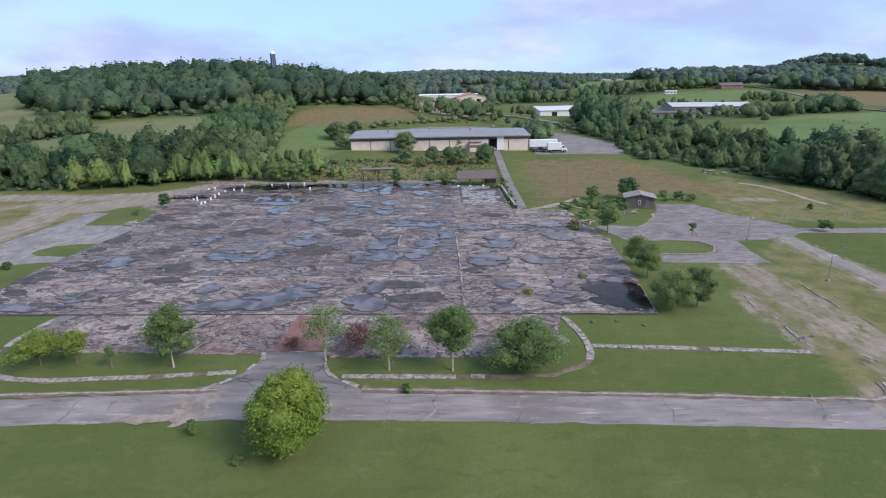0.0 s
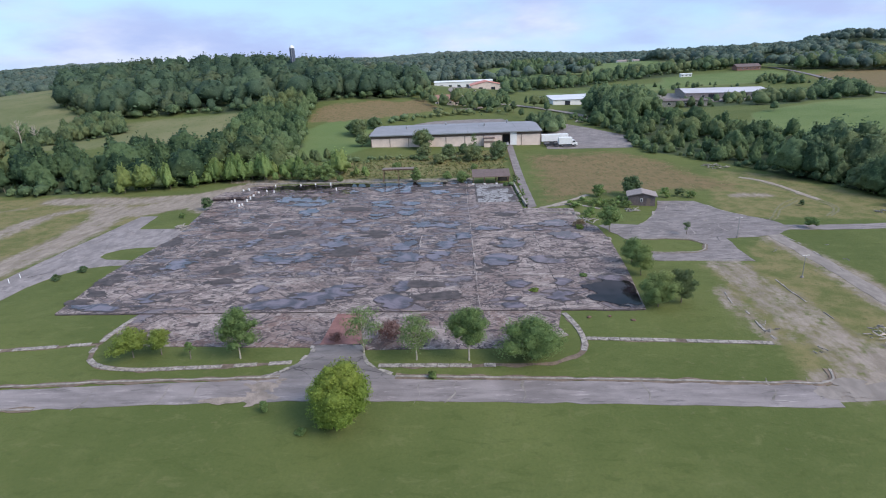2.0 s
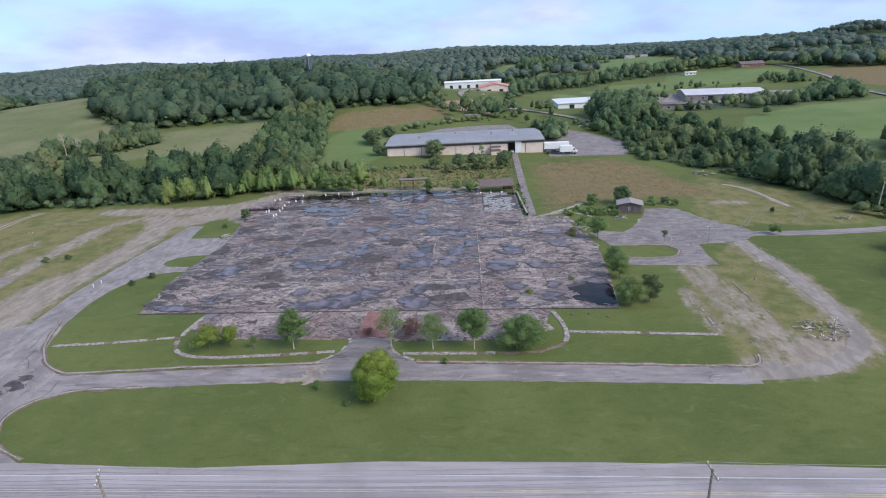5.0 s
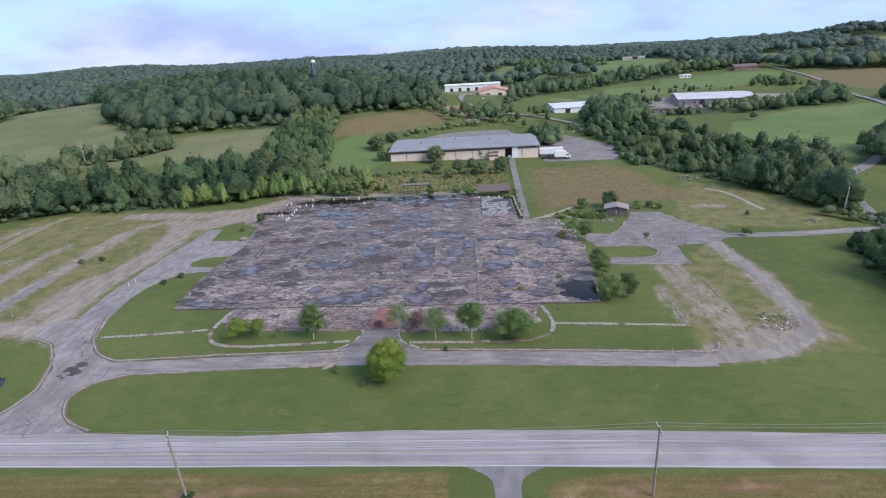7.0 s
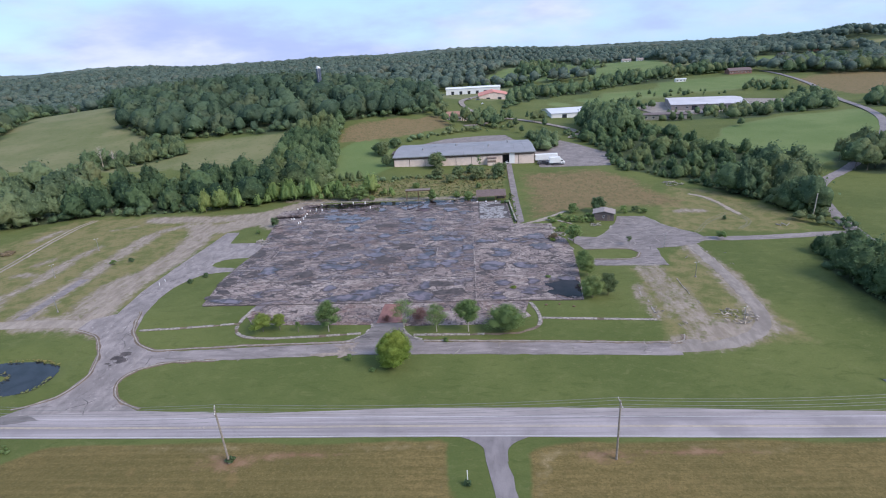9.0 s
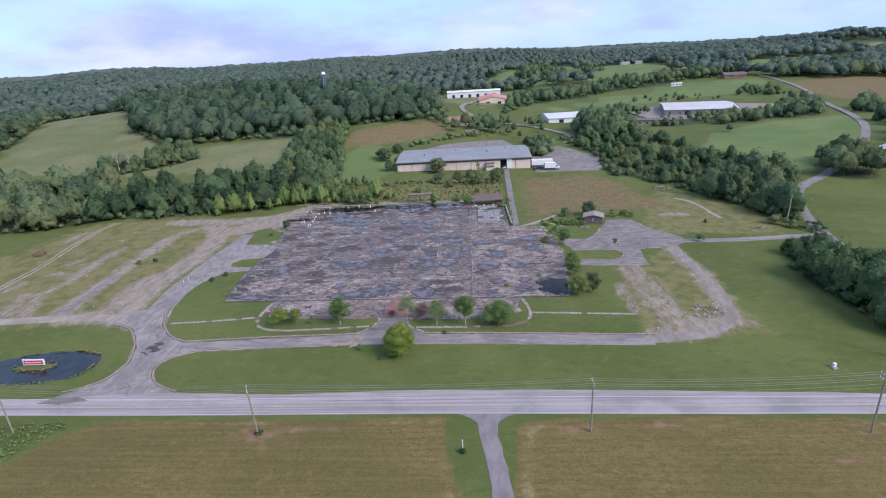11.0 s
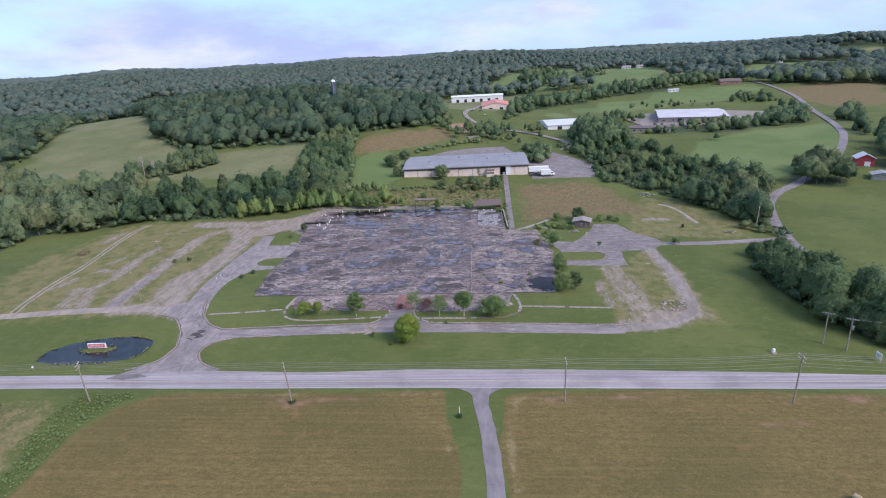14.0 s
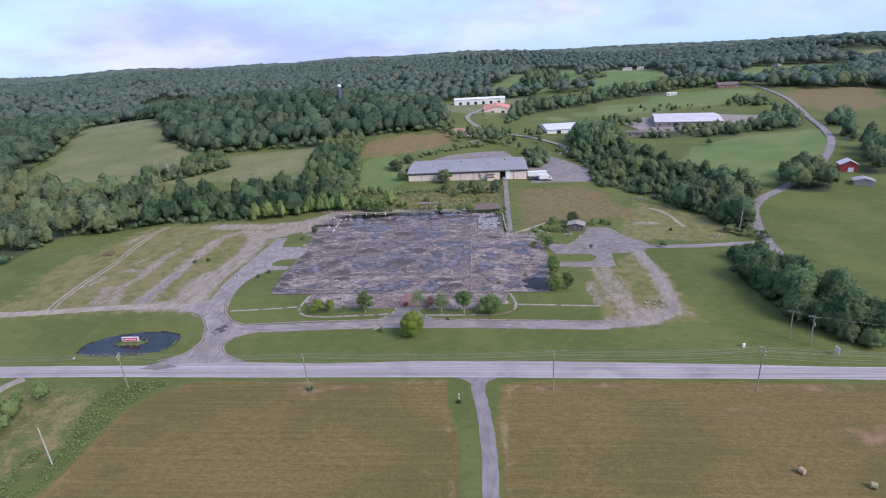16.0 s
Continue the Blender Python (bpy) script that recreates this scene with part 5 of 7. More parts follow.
def crack_web(poly, n, material, wide, label, slant, up=0.068, spread=0.6):
    """Jagged cracks that wander over a paved area, mostly in one direction."""
    xs, ys = [p[0] for p in poly], [p[1] for p in poly]
    made = 0
    while made < n:
        p = Vector((random.uniform(min(xs), max(xs)), random.uniform(min(ys), max(ys))))
        if inside(poly, p.x, p.y) < 0.6:
            continue
        head, pts = slant + random.choice((0, math.pi)) + random.gauss(0, spread), [p]
        for k in range(random.randrange(3, 9)):
            head += random.gauss(0, 0.28)
            q = pts[-1] + Vector((math.cos(head), math.sin(head))) * random.uniform(0.5, 1.3)
            if inside(poly, q.x, q.y) < 0.25:
                break
            pts.append(q)
        if len(pts) > 2:
            structure(ribbon("crack", [tuple(q) for q in pts], random.uniform(*wide), material, up=up + 0.0003 * made, gap=0.45, rough=wide[1] * 1.2, deep=0.01), label, "crack")
            made += 1


M_CHIP = plain("chipped_asphalt", (0.250, 0.214, 0.206), 0.95, vary=0.35, scale=1.3)
crack_web(PAD, 26, M_TAR, (0.05, 0.16), "dark open crack in the asphalt", 0.0)
crack_web(PAD, 20, M_CHIP, (0.04, 0.13), "pale chipped crack in the asphalt", 0.1, spread=0.35)
crack_web([(33, 97.8), (60, 97), (69, 103), (66, 110), (60, 121), (58, 126), (50, 127), (44, 114), (40, 108.5), (33, 107)], 22, M_CHIP, (0.08, 0.26), "pale broken rim of lifted asphalt", 0.0)
crack_web(JUNCTION, 26, M_TAR, (0.04, 0.12), "dark crack in the asphalt", 1.5)
crack_web(JUNCTION, 16, M_CHIP, (0.03, 0.1), "pale chipped crack in the asphalt", 1.4)
crack_web([(60.5, 102.6), (79, 101.4), (93, 102), (106, 103.2), (106, 105.6), (93, 104.4), (79, 103.8), (60.5, 105)], 16, M_CHIP, (0.08, 0.25), "pale chipped crack in the asphalt", 0.0, up=0.072, spread=0.3)
# broken drain strip and low walls on the slab's edges
for pts, wide in (([(15.6, 150), (15.9, 138), (16.4, 124)], 0.5), ([(-66.5, 156), (-30, 156), (3, 156)], 0.35), ([(18.4, 118), (26.5, 117.4)], 0.4)):
    structure(ribbon("retaining_wall", pts, wide, M_KERB, up=0.75 if wide == 0.5 else 0.4, gap=2, rough=0.05, deep=0.9), "low weathered concrete retaining wall", "wall")
structure(ribbon("dirt_track", [(82.3, 152.2), (86.0, 147.5), (87.9, 139.4), (88.3, 131.5), (88.9, 125.0)], 1.5, M_PALETRACK, up=0.06, gap=0.8, rough=0.5, deep=0.12), "faint pale dirt track curving through the meadow", "path")
structure(ribbon("dirt_path", [(19.6, 122.8), (22.5, 124.6), (26.8, 128.3), (31, 132), (34, 135.4)], 1.3, M_PALETRACK, up=0.07, gap=0.8, rough=0.3, deep=0.12), "pale dirt path from the foot of the ramp", "path")
structure(patch("ramp", [(16.6, 122.5), (19.0, 124.5), (20.6, 206.2), (18.2, 206.2)], M_PAD, up=0.08), "long sloping asphalt ramp up to the warehouse", "pavement")
# pale broken floor of the old loading bay
dock = structure(patch("loading_floor", [(4.0, 129), (14.6, 129), (14.4, 150.6), (4.0, 150.6)], M_DAMP, up=SLAB_UP + 0.02, deep=0.03, rough=0.0), "pale broken tile floor of a former loading bay", "floor")
M_TILE = plain("pale_tile", (0.265, 0.248, 0.252), 0.7, vary=0.5, scale=0.9)
TILES = []
for w in (0.55, 0.8, 1.1):
    tile_bm = bmesh.new()
    for v in range(1):
        add_box(tile_bm, -w, w, -0.42, 0.42, 0, 0.03)
    for v in tile_bm.verts:
        v.co.x += 0.18 * math.sin(v.co.y * 9 + w * 20)
    me = bpy.data.meshes.new("tile")
    tile_bm.to_mesh(me)
    tile_bm.free()
    me.materials.append(M_TILE)
    TILES.append(me)
for j in range(21):
    x = 4.4
    while x < 14.0:
        y, k = 129.6 + j * 1.0, random.randrange(3)
        w = (0.55, 0.8, 1.1)[k]
        if x + 2 * w > 14.4:
            break
        if noise.noise((x * 0.3, y * 0.25, 8.0)) + 0.5 * random.random() > 0.02:
            t_ob = new("tile", TILES[k])
            t_ob.parent = dock
            t_ob.matrix_world = pose(x + w, y + random.uniform(-0.08, 0.08), level(x + w, y) + SLAB_UP + 0.024, 0, 0, random.uniform(-5, 5))
        x += 2 * w + random.uniform(0.02, 0.5)
# ---- trees ----
rng = np.random.default_rng(7)


def ball(sub):
    bm = bmesh.new()
    bmesh.ops.create_icosphere(bm, subdivisions=sub, radius=1)
    v = np.array([q.co[:] for q in bm.verts])
    t = np.array([[w.index for w in f.verts] for f in bm.faces])
    bm.free()
    return v, t


BALL1, BALL2, BALL3 = ball(1), ball(2), ball(3)


def leaf_cards(centres, normals, size, squash=0.7):
    """Small leaf sprays: one four-cornered, slightly folded spray at every centre."""
    n = len(centres)
    nr = normals + rng.normal(0, 0.42, (n, 3))
    nr /= np.linalg.norm(nr, axis=1)[:, None]
    u = np.cross(nr, rng.normal(0, 1, (n, 3)))
    u /= np.linalg.norm(u, axis=1)[:, None] + 1e-9
    w = np.cross(nr, u)
    s = (size * rng.uniform(0.6, 1.35, n))[:, None]
    fold = nr * s * rng.uniform(-0.35, 0.1, n)[:, None]
    V = np.stack([centres - u * s * 0.5 + fold, centres + w * s * squash * 0.5, centres + u * s * 0.5 + fold, centres - w * s * squash * 0.5], 1).reshape(-1, 3)
    i = np.arange(n)[:, None] * 4
    T = np.concatenate([i + [0, 1, 3], i + [1, 2, 3]], 1).reshape(-1, 3)
    return V, T


def crown_cloud(lumps, cards, size, core=BALL1, core_k=0.82, gaps=0.0):
    """A crown of overlapping lumps (x, y, z, rx, rz): an uneven core and leaf sprays on and over it."""
    Vs, Ts, n0 = [], [], 0
    area = np.array([l[3] * (l[3] + l[4]) for l in lumps])
    share = np.maximum(3, (cards * area / area.sum())).astype(int)
    for l, k in zip(lumps, share):
        c, r = np.array(l[:3]), np.array([l[3], l[3], l[4]])
        if core is not None:
            v = core[0] * rng.uniform(0.72, 1.12, (len(core[0]), 1)) * r * core_k + c
            Vs.append(v), Ts.append(core[1] + n0)
            n0 += len(v)
        d = rng.normal(0, 1, (k, 3))
        d[:, 2] = np.abs(d[:, 2]) * 0.9 - 0.35 * rng.random(k)
        d /= np.linalg.norm(d, axis=1)[:, None]
        p = c + d * r * rng.uniform(0.8 - gaps, 1.1 + gaps * 0.5, (k, 1))
        v, t = leaf_cards(p, d, size)
        Vs.append(v), Ts.append(t + n0)
        n0 += len(v)
    return np.concatenate(Vs), np.concatenate(Ts)


def lumps_for(h, r, base, n, taper=0.15):
    """Lumps over a rounded crown of height h and radius r, from base up; taper narrows the top."""
    out, ch = [], h - base
    cz = base + ch * 0.5
    for k in range(n):
        zz = 1 - 2 * (k + 0.5) / n
        a = k * 2.4 + rng.uniform(-0.4, 0.4)
        rad = math.sqrt(1 - zz * zz) * (1 - taper * zz)
        lr = r * rng.uniform(0.30, 0.56) * (1 - 0.3 * max(0, zz) * (0.5 + taper))
        far = rng.uniform(0.44, 0.82)
        out.append((math.cos(a) * rad * r * far, math.sin(a) * rad * r * far, cz + zz * ch * rng.uniform(0.28, 0.42), lr, min(lr, ch * 0.3) * rng.uniform(0.75, 0.95)))
    out.append((0, 0, cz, r * 0.6, ch * 0.36))
    return out


def trunk_mesh(h, base, r, spread, limbs, parent, material, lean=0.0):
    bm = bmesh.new()
    top = Vector((lean, 0.1, base + (h - base) * 0.55))
    pts = [Vector((0, 0, -0.15)), Vector((0.02, 0.02, base * 0.5)), Vector((lean * 0.4, 0.05, base)), top]
    add_tube(bm, pts, [r * 1.25, r, r * 0.85, r * 0.3], 8)
    for k in range(limbs):
        a, f = k * 2.4 + 0.6, 0.35 + 0.6 * k / max(1, limbs)
        p = pts[1].lerp(top, f)
        e = Vector((math.cos(a) * spread, math.sin(a) * spread, (h - base) * 0.28))
        add_tube(bm, [p, p + e * 0.5 + Vector((0, 0, 0.1)), p + e], [r * 0.5, r * 0.32, r * 0.12], 6)
    return part("trunk", bm, material, parent)


def make_tree(x, y, h, r, base, leaf, label, lumps=12, cards=2600, size=0.34, bark=M_BARK, limbs=7, core=BALL1, core_k=0.66, trunk_r=None, gaps=0.25, taper=0.15, name="tree", category="tree", group="trees on the lawns"):
    z = level(x, y)
    t = thing(name, x, y, z, label, category, group)
    if trunk_r != 0:
        trunk_mesh(h, base, trunk_r or 0.011 * h + 0.03, r * 0.7, limbs, t, bark)
    if size < 0.28:
        cards, size = int(cards * 1.45), size * 0.8
    V, T = crown_cloud(lumps_for(h, r, base, lumps, taper), cards, size, core, core_k, gaps)
    V[:, 2] = np.maximum(V[:, 2], 0.05)
    ob = new("crown", mesh_of("crown", V, T, [leaf], smooth=True))
    ob.parent = t
    return t


make_tree(-13.7, 39.9, 7.3, 3.2, 0.1, M_LEAFLIME, "dense round lime-green maple tree on the front lawn", lumps=44, cards=12000, size=0.26, taper=0.08, core=BALL2, core_k=0.76, gaps=0.14)
make_tree(-29.4, 52.6, 7.5, 2.7, 0.8, M_LEAF, "slender green young tree with a pale trunk", lumps=18, cards=4600, taper=0.4, size=0.24, bark=M_PALEBARK, gaps=0.35, core_k=0.6)
make_tree(-43.9, 53.0, 4.0, 2.4, 0.7, M_LEAFYELLOW, "low spreading yellow-green tree", lumps=10, cards=3600, size=0.24, core_k=0.65)
make_tree(-40.4, 53.6, 4.0, 1.9, 0.8, M_LEAFYELLOW, "small yellow-green tree beside its twin", lumps=8, cards=2250, size=0.24, core_k=0.65)
make_tree(-36.0, 52.6, 2.7, 0.7, 0.7, M_LEAF, "thin young sapling on the lawn", lumps=5, cards=480, size=0.2, core=None, gaps=0.4)
make_tree(-13.3, 53.7, 6.8, 2.5, 1.2, M_LEAF, "sparse half-bare tree with pale limbs", lumps=11, cards=1800, size=0.24, bark=M_PALEBARK, core=None, gaps=0.5, limbs=12)
make_tree(-6.2, 51.8, 6.8, 2.6, 1.0, M_LEAF, "sparse grey-green tree with bare twigs", lumps=12, cards=2550, size=0.24, bark=M_PALEBARK, core=None, gaps=0.5, limbs=12)
make_tree(0.5, 51.6, 7.6, 2.6, 2.0, M_LEAF, "round-headed green tree on a pale trunk", lumps=17, cards=5600, size=0.24, bark=M_PALEBARK, core_k=0.7, gaps=0.2)
make_tree(8.4, 51.7, 5.6, 3.8, 0.4, M_LEAF, "broad low bushy green tree", lumps=18, cards=7800, size=0.24, core_k=0.66)
make_tree(28.9, 65.2, 5.4, 3.0, 0.4, M_WEEDGREEN, "round green tree beside the large puddle", lumps=15, cards=5400, size=0.24, core_k=0.66)
make_tree(32.8, 66.6, 5.6, 2.0, 0.8, M_LEAFDARK, "dark green upright tree", lumps=11, cards=3600, size=0.24, core_k=0.66)
make_tree(30.2, 77.6, 5.4, 2.4, 0.7, M_LEAF, "green tree at the slab edge", lumps=11, cards=3600, size=0.24)
make_tree(30.3, 83.0, 5.2, 2.2, 0.6, M_LEAF, "green tree at the slab edge", lumps=10, cards=3000, size=0.24)
make_tree(31.2, 102.0, 6.2, 2.6, 1.0, M_LEAF, "green tree beside the parking pad", lumps=10, cards=1900, size=0.32)
make_tree(73.2, 102.3, 2.6, 1.5, 0.2, M_LEAF, "small round bush beside the lane", lumps=7, cards=1350, size=0.24, name="bush", category="bush", group="bushes", trunk_r=0)
make_tree(46.4, 99.4, 2.9, 0.9, 0.9, M_LEAFDARK, "thin scraggy sapling on the pad", lumps=5, cards=390, size=0.24, core=None, gaps=0.4)
make_tree(-66.3, 127.2, 3.6, 1.7, 0.1, M_LEAFDARK, "dark round bush at the slab corner", lumps=8, cards=1100, size=0.32, name="bush", category="bush", group="bushes", trunk_r=0)
make_tree(36.4, 133.2, 3.4, 1.9, 0.1, M_LEAF, "round green bush in the meadow", lumps=8, cards=900, size=0.35, name="bush", category="bush", group="bushes", trunk_r=0)
make_tree(45.0, 133.0, 5.6, 2.9, 0.4, M_LEAFDARK, "dark green tree behind the shed", lumps=12, cards=1800, size=0.38)
for bx, by, bh, br, mat_b in ((53.0, 131, 3.0, 1.6, M_SAPLING), (57.0, 131.5, 2.4, 1.6, M_LEAFDARK), (59.5, 130, 1.8, 1.4, M_LEAF), (34, 124.5, 2.0, 1.5, M_LEAF), (37, 122.0, 2.3, 1.6, M_LEAF), (40.5, 121.8, 1.8, 1.5, M_LEAF), (30.5, 116, 2.0, 1.4, M_SAPLING), (29, 112.5, 1.5, 1.0, M_SAPLING),
                           (-73.0, 79.5, 1.3, 0.8, M_LEAFDARK), (-70.6, 83.5, 1.2, 0.8, M_LEAFDARK), (-69.5, 120, 1.4, 0.8, M_LEAF), (-104, 95, 1.4, 0.9, M_LEAF), (-4.0, 47.9, 0.9, 0.6, M_LEAF), (-35.5, 14.8, 1.1, 0.7, M_LEAFDARK), (-22.7, 41.8, 1.7, 0.5, M_LEAF), (-17.7, 38.6, 0.4, 0.7, M_LEAF), (11.4, 71.5, 0.5, 0.9, M_LEAFYELLOW), (20.5, 77.5, 0.5, 0.8, M_LEAF), (25.5, 104.4, 1.1, 1.0, M_LEAFYELLOW), (-99.6, 96.8, 1.3, 0.9, M_LEAFDARK), (13.1, 148, 1.2, 0.9, M_LEAF), (0.5, 10.0, 0.9, 0.6, M_LEAFDARK), (81.7, 120.1, 1.5, 0.7, M_LEAFDARK)):
    make_tree(bx, by, bh, br, 0.05, mat_b, "low green bush among weeds", lumps=6, cards=630, size=0.24, name="bush", category="bush", group="bushes", trunk_r=0)
make_tree(-10.2, 56.4, 2.9, 2.2, 0.1, M_LEAFRED, "dry dark-red bush by the entrance", lumps=12, cards=1500, size=0.22, core=None, gaps=0.5, name="bush", category="bush", group="bushes", trunk_r=0)
make_tree(25.4, 106.2, 1.3, 1.3, 0.05, M_DRYBRUSH, "dry tan brush at the slab edge", lumps=6, cards=700, size=0.24, name="bush", category="bush", group="bushes", trunk_r=0)
make_tree(26.6, 108.6, 1.1, 1.1, 0.05, M_DRYBRUSH, "dry tan brush at the slab edge", lumps=6, cards=500, size=0.24, name="bush", category="bush", group="bushes", trunk_r=0)
make_tree(-146.0, 106.5, 0.9, 2.6, 0.05, M_DRYBRUSH, "heap of dry brown brush on the grass", lumps=8, cards=900, size=0.34, name="bush", category="brush heap", group="bushes", trunk_r=0)
make_tree(-17.5, 56.0, 1.6, 1.2, 0.1, M_LEAFRED, "low dry reddish bush", lumps=7, cards=620, size=0.18, core=None, gaps=0.5, name="bush", category="bush", group="bushes", trunk_r=0)
# by the warehouse
for bx, by, bh, br, bb in ((-13.9, 201.6, 8.0, 4.1, 0.6), (-12.6, 187.8, 5.1, 2.4, 0.1), (-3.9, 187.0, 5.3, 2.4, 0.1), (-7.1, 179.6, 3.4, 2.2, 0.1), (4.6, 182.4, 6.0, 3.2, 0.1), (1.5, 192.8, 4.0, 1.9, 0.1), (13.6, 185.5, 6.4, 2.9, 0.1), (16.6, 195.5, 3.6, 1.2, 0.1), (-38.6, 207.6, 5.6, 2.3, 0.3), (-42.8, 226.7, 8.0, 3.7, 0.6), (-46.0, 231.0, 6.2, 3.0, 0.4), (-38.6, 243.0, 5.5, 3.2, 0.4)):
    make_tree(bx, by, bh, br, bb, M_HEDGE, "dark green rounded tree near the warehouse", lumps=22, cards=2800, size=0.42, core_k=0.7, gaps=0.2, group="trees by the warehouse")
# bright young trees along the back of the slab
for bx, by, bh, br in ((-46.8, 158.6, 6.2, 2.7), (-41.7, 158.1, 6.9, 2.8), (-50.2, 159.6, 5.6, 2.2), (-21.2, 172.2, 2.5, 1.6), (-13.4, 154.6, 5.0, 1.6), (0.4, 153.6, 3.6, 1.9), (4.7, 170.8, 1.9, 1.1), (-37.2, 156.9, 2.3, 1.0), (-35.0, 164.8, 1.6, 0.8), (-4.1, 157.9, 2.4, 1.6)):
    make_tree(bx, by, bh, br, 0.05, M_WEEDGREEN, "bright green bushy young tree behind the slab", lumps=16, cards=2200, size=0.30, core_k=0.68, gaps=0.2, taper=0.3, group="young trees behind the slab")
make_tree(5.4, 199.5, 6.6, 1.3, 1.2, M_LEAF, "thin half-bare tree before the warehouse", lumps=7, cards=260, size=0.4, core=None, gaps=0.5, group="trees by the warehouse")

# ---- woods, as joined masses ----
def lobed(d, knots, tight, seed):
    """How far a crown reaches in the directions d: billows round the knots, and small unevenness."""
    near = np.exp(((d @ knots.T) - 1) / tight).max(1)
    fine = np.array([noise.noise(Vector(q) * 2.3 + Vector((seed, 0, 0))) + 0.6 * noise.noise(Vector(q) * 6.5 + Vector((0, seed, 0))) for q in d])
    return 0.56 + 0.44 * near + 0.20 * fine


def template(r, base, lobes, cards, size, core, taper=0.15, flat=0.9, gaps=0.12, trunk=True, tight=0.042):
    """A woodland tree one unit high: an uneven billowing crown under leaf sprays, and its trunk."""
    k = np.arange(lobes)
    z = 1 - 1.55 * (k + 0.5) / lobes
    a = k * 2.4 + rng.uniform(-0.45, 0.45, lobes)
    knots = np.stack([np.cos(a) * np.sqrt(1 - z * z), np.sin(a) * np.sqrt(1 - z * z), z], 1)
    seed, half = rng.uniform(0, 50), (1 - base) / 2

    def place(d, grow_by):
        R = lobed(d, knots, tight, seed) * grow_by
        squeeze = 1 - taper * d[:, 2]
        up = np.where(d[:, 2] > 0, d[:, 2] * 1.08, d[:, 2] * flat)
        return np.stack([d[:, 0] * R * r * squeeze, d[:, 1] * R * r * squeeze, base + half + up * R * half], 1)

    V = place(core[0] / np.linalg.norm(core[0], axis=1)[:, None], 0.92)
    T = core[1]
    d = rng.normal(0, 1, (cards, 3))
    d[:, 2] = d[:, 2] * 0.9 + 0.28
    d /= np.linalg.norm(d, axis=1)[:, None]
    own = knots[(d @ knots.T).argmax(1)]
    out = d + 1.6 * (d - own * (d * own).sum(1)[:, None]) + [0, 0, 0.25]
    v, t = leaf_cards(place(d, rng.uniform(0.93 - gaps, 1.05 + gaps, cards)), out / np.linalg.norm(out, axis=1)[:, None], size)
    V, T = np.concatenate([V, v]), np.concatenate([T, t + len(V)])
    n = len(V)
    if not trunk:
        return V, T, np.zeros(len(T), int)
    s = 5
    a = np.arange(s) * 2 * math.pi / s
    ring = np.stack([np.cos(a), np.sin(a), np.zeros(s)], 1) * 0.014
    tv = np.concatenate([ring + [0, 0, -0.3], ring * 0.5 + [0, 0, 0.55]])
    j = np.arange(s)
    tt = np.concatenate([np.stack([j, (j + 1) % s, (j + 1) % s + s], 1), np.stack([j, (j + 1) % s + s, j + s], 1)])
    return np.concatenate([V, tv]), np.concatenate([T, tt + n]), np.concatenate([np.zeros(len(T), int), np.ones(len(tt), int)])


def scatter(poly, gap, jitter=0.42):
    xs, ys = [p[0] for p in poly], [p[1] for p in poly]
    gx, gy = np.meshgrid(np.arange(min(xs), max(xs), gap), np.arange(min(ys), max(ys), gap * 0.87))
    gx = gx + (np.arange(gx.shape[0])[:, None] % 2) * gap * 0.5
    x = gx.ravel() + rng.uniform(-jitter, jitter, gx.size) * gap
    y = gy.ravel() + rng.uniform(-jitter, jitter, gx.size) * gap
    keep = inside(poly, x, y) > -0.2
    return x[keep], y[keep]


def grow(name, spots, temps, tall, label, leaf, spread=(0.75, 1.25), sink=0.0, floor_z=None, wide=1.0, mixed=0.21):
    """One mass of trees: every spot takes one of the templates, turned and scaled."""
    Vs, Ts, Is, tints, n0 = [], [], [], [], 0
    for x, y in zip(*spots):
        V, T, I = temps[rng.integers(len(temps))]
        a, s = rng.uniform(0, 6.28), tall * rng.uniform(*spread)
        wx, wy = wide * s * rng.uniform(0.8, 1.3), wide * s * rng.uniform(0.8, 1.3)
        lx, ly = s * rng.normal(0, 0.06), s * rng.normal(0, 0.06)
        c, sn = math.cos(a), math.sin(a)
        v = np.stack([x + wx * (c * V[:, 0] - sn * V[:, 1]) + lx * V[:, 2], y + wy * (sn * V[:, 0] + c * V[:, 1]) + ly * V[:, 2], (level(x, y) if floor_z is None else floor_z) - sink + s * V[:, 2]], 1)
        Vs.append(v), Ts.append(T + n0), Is.append(I), tints.append(np.full(len(v), rng.normal(0, mixed)))
        n0 += len(v)
    ob = new(name, mesh_of(name, np.concatenate(Vs), np.concatenate(Ts), [leaf, M_BARK], np.concatenate(Is), smooth=True))
    ob.data.attributes.new("tint", "FLOAT", "POINT").data.foreach_set("value", np.concatenate(tints).astype(np.float32))
    return tagged(ob, label, "woodland", kind="stuff")


def trim(spots, keep):
    return spots[0][keep], spots[1][keep]


FINE = [template(rr, 0.0, nn, 240, 0.066, BALL3, taper=tp, gaps=0.09) for rr, nn, tp in ((0.34, 22, 0.1), (0.42, 26, 0.2), (0.38, 18, 0.0), (0.30, 20, 0.3), (0.48, 28, 0.1), (0.26, 16, 0.35), (0.36, 24, 0.25))]
SPIRE = [template(rr, 0.0, 20, 300, 0.062, BALL3, taper=tp, gaps=0.18) for rr, tp in ((0.28, 0.4), (0.36, 0.25), (0.31, 0.45))]
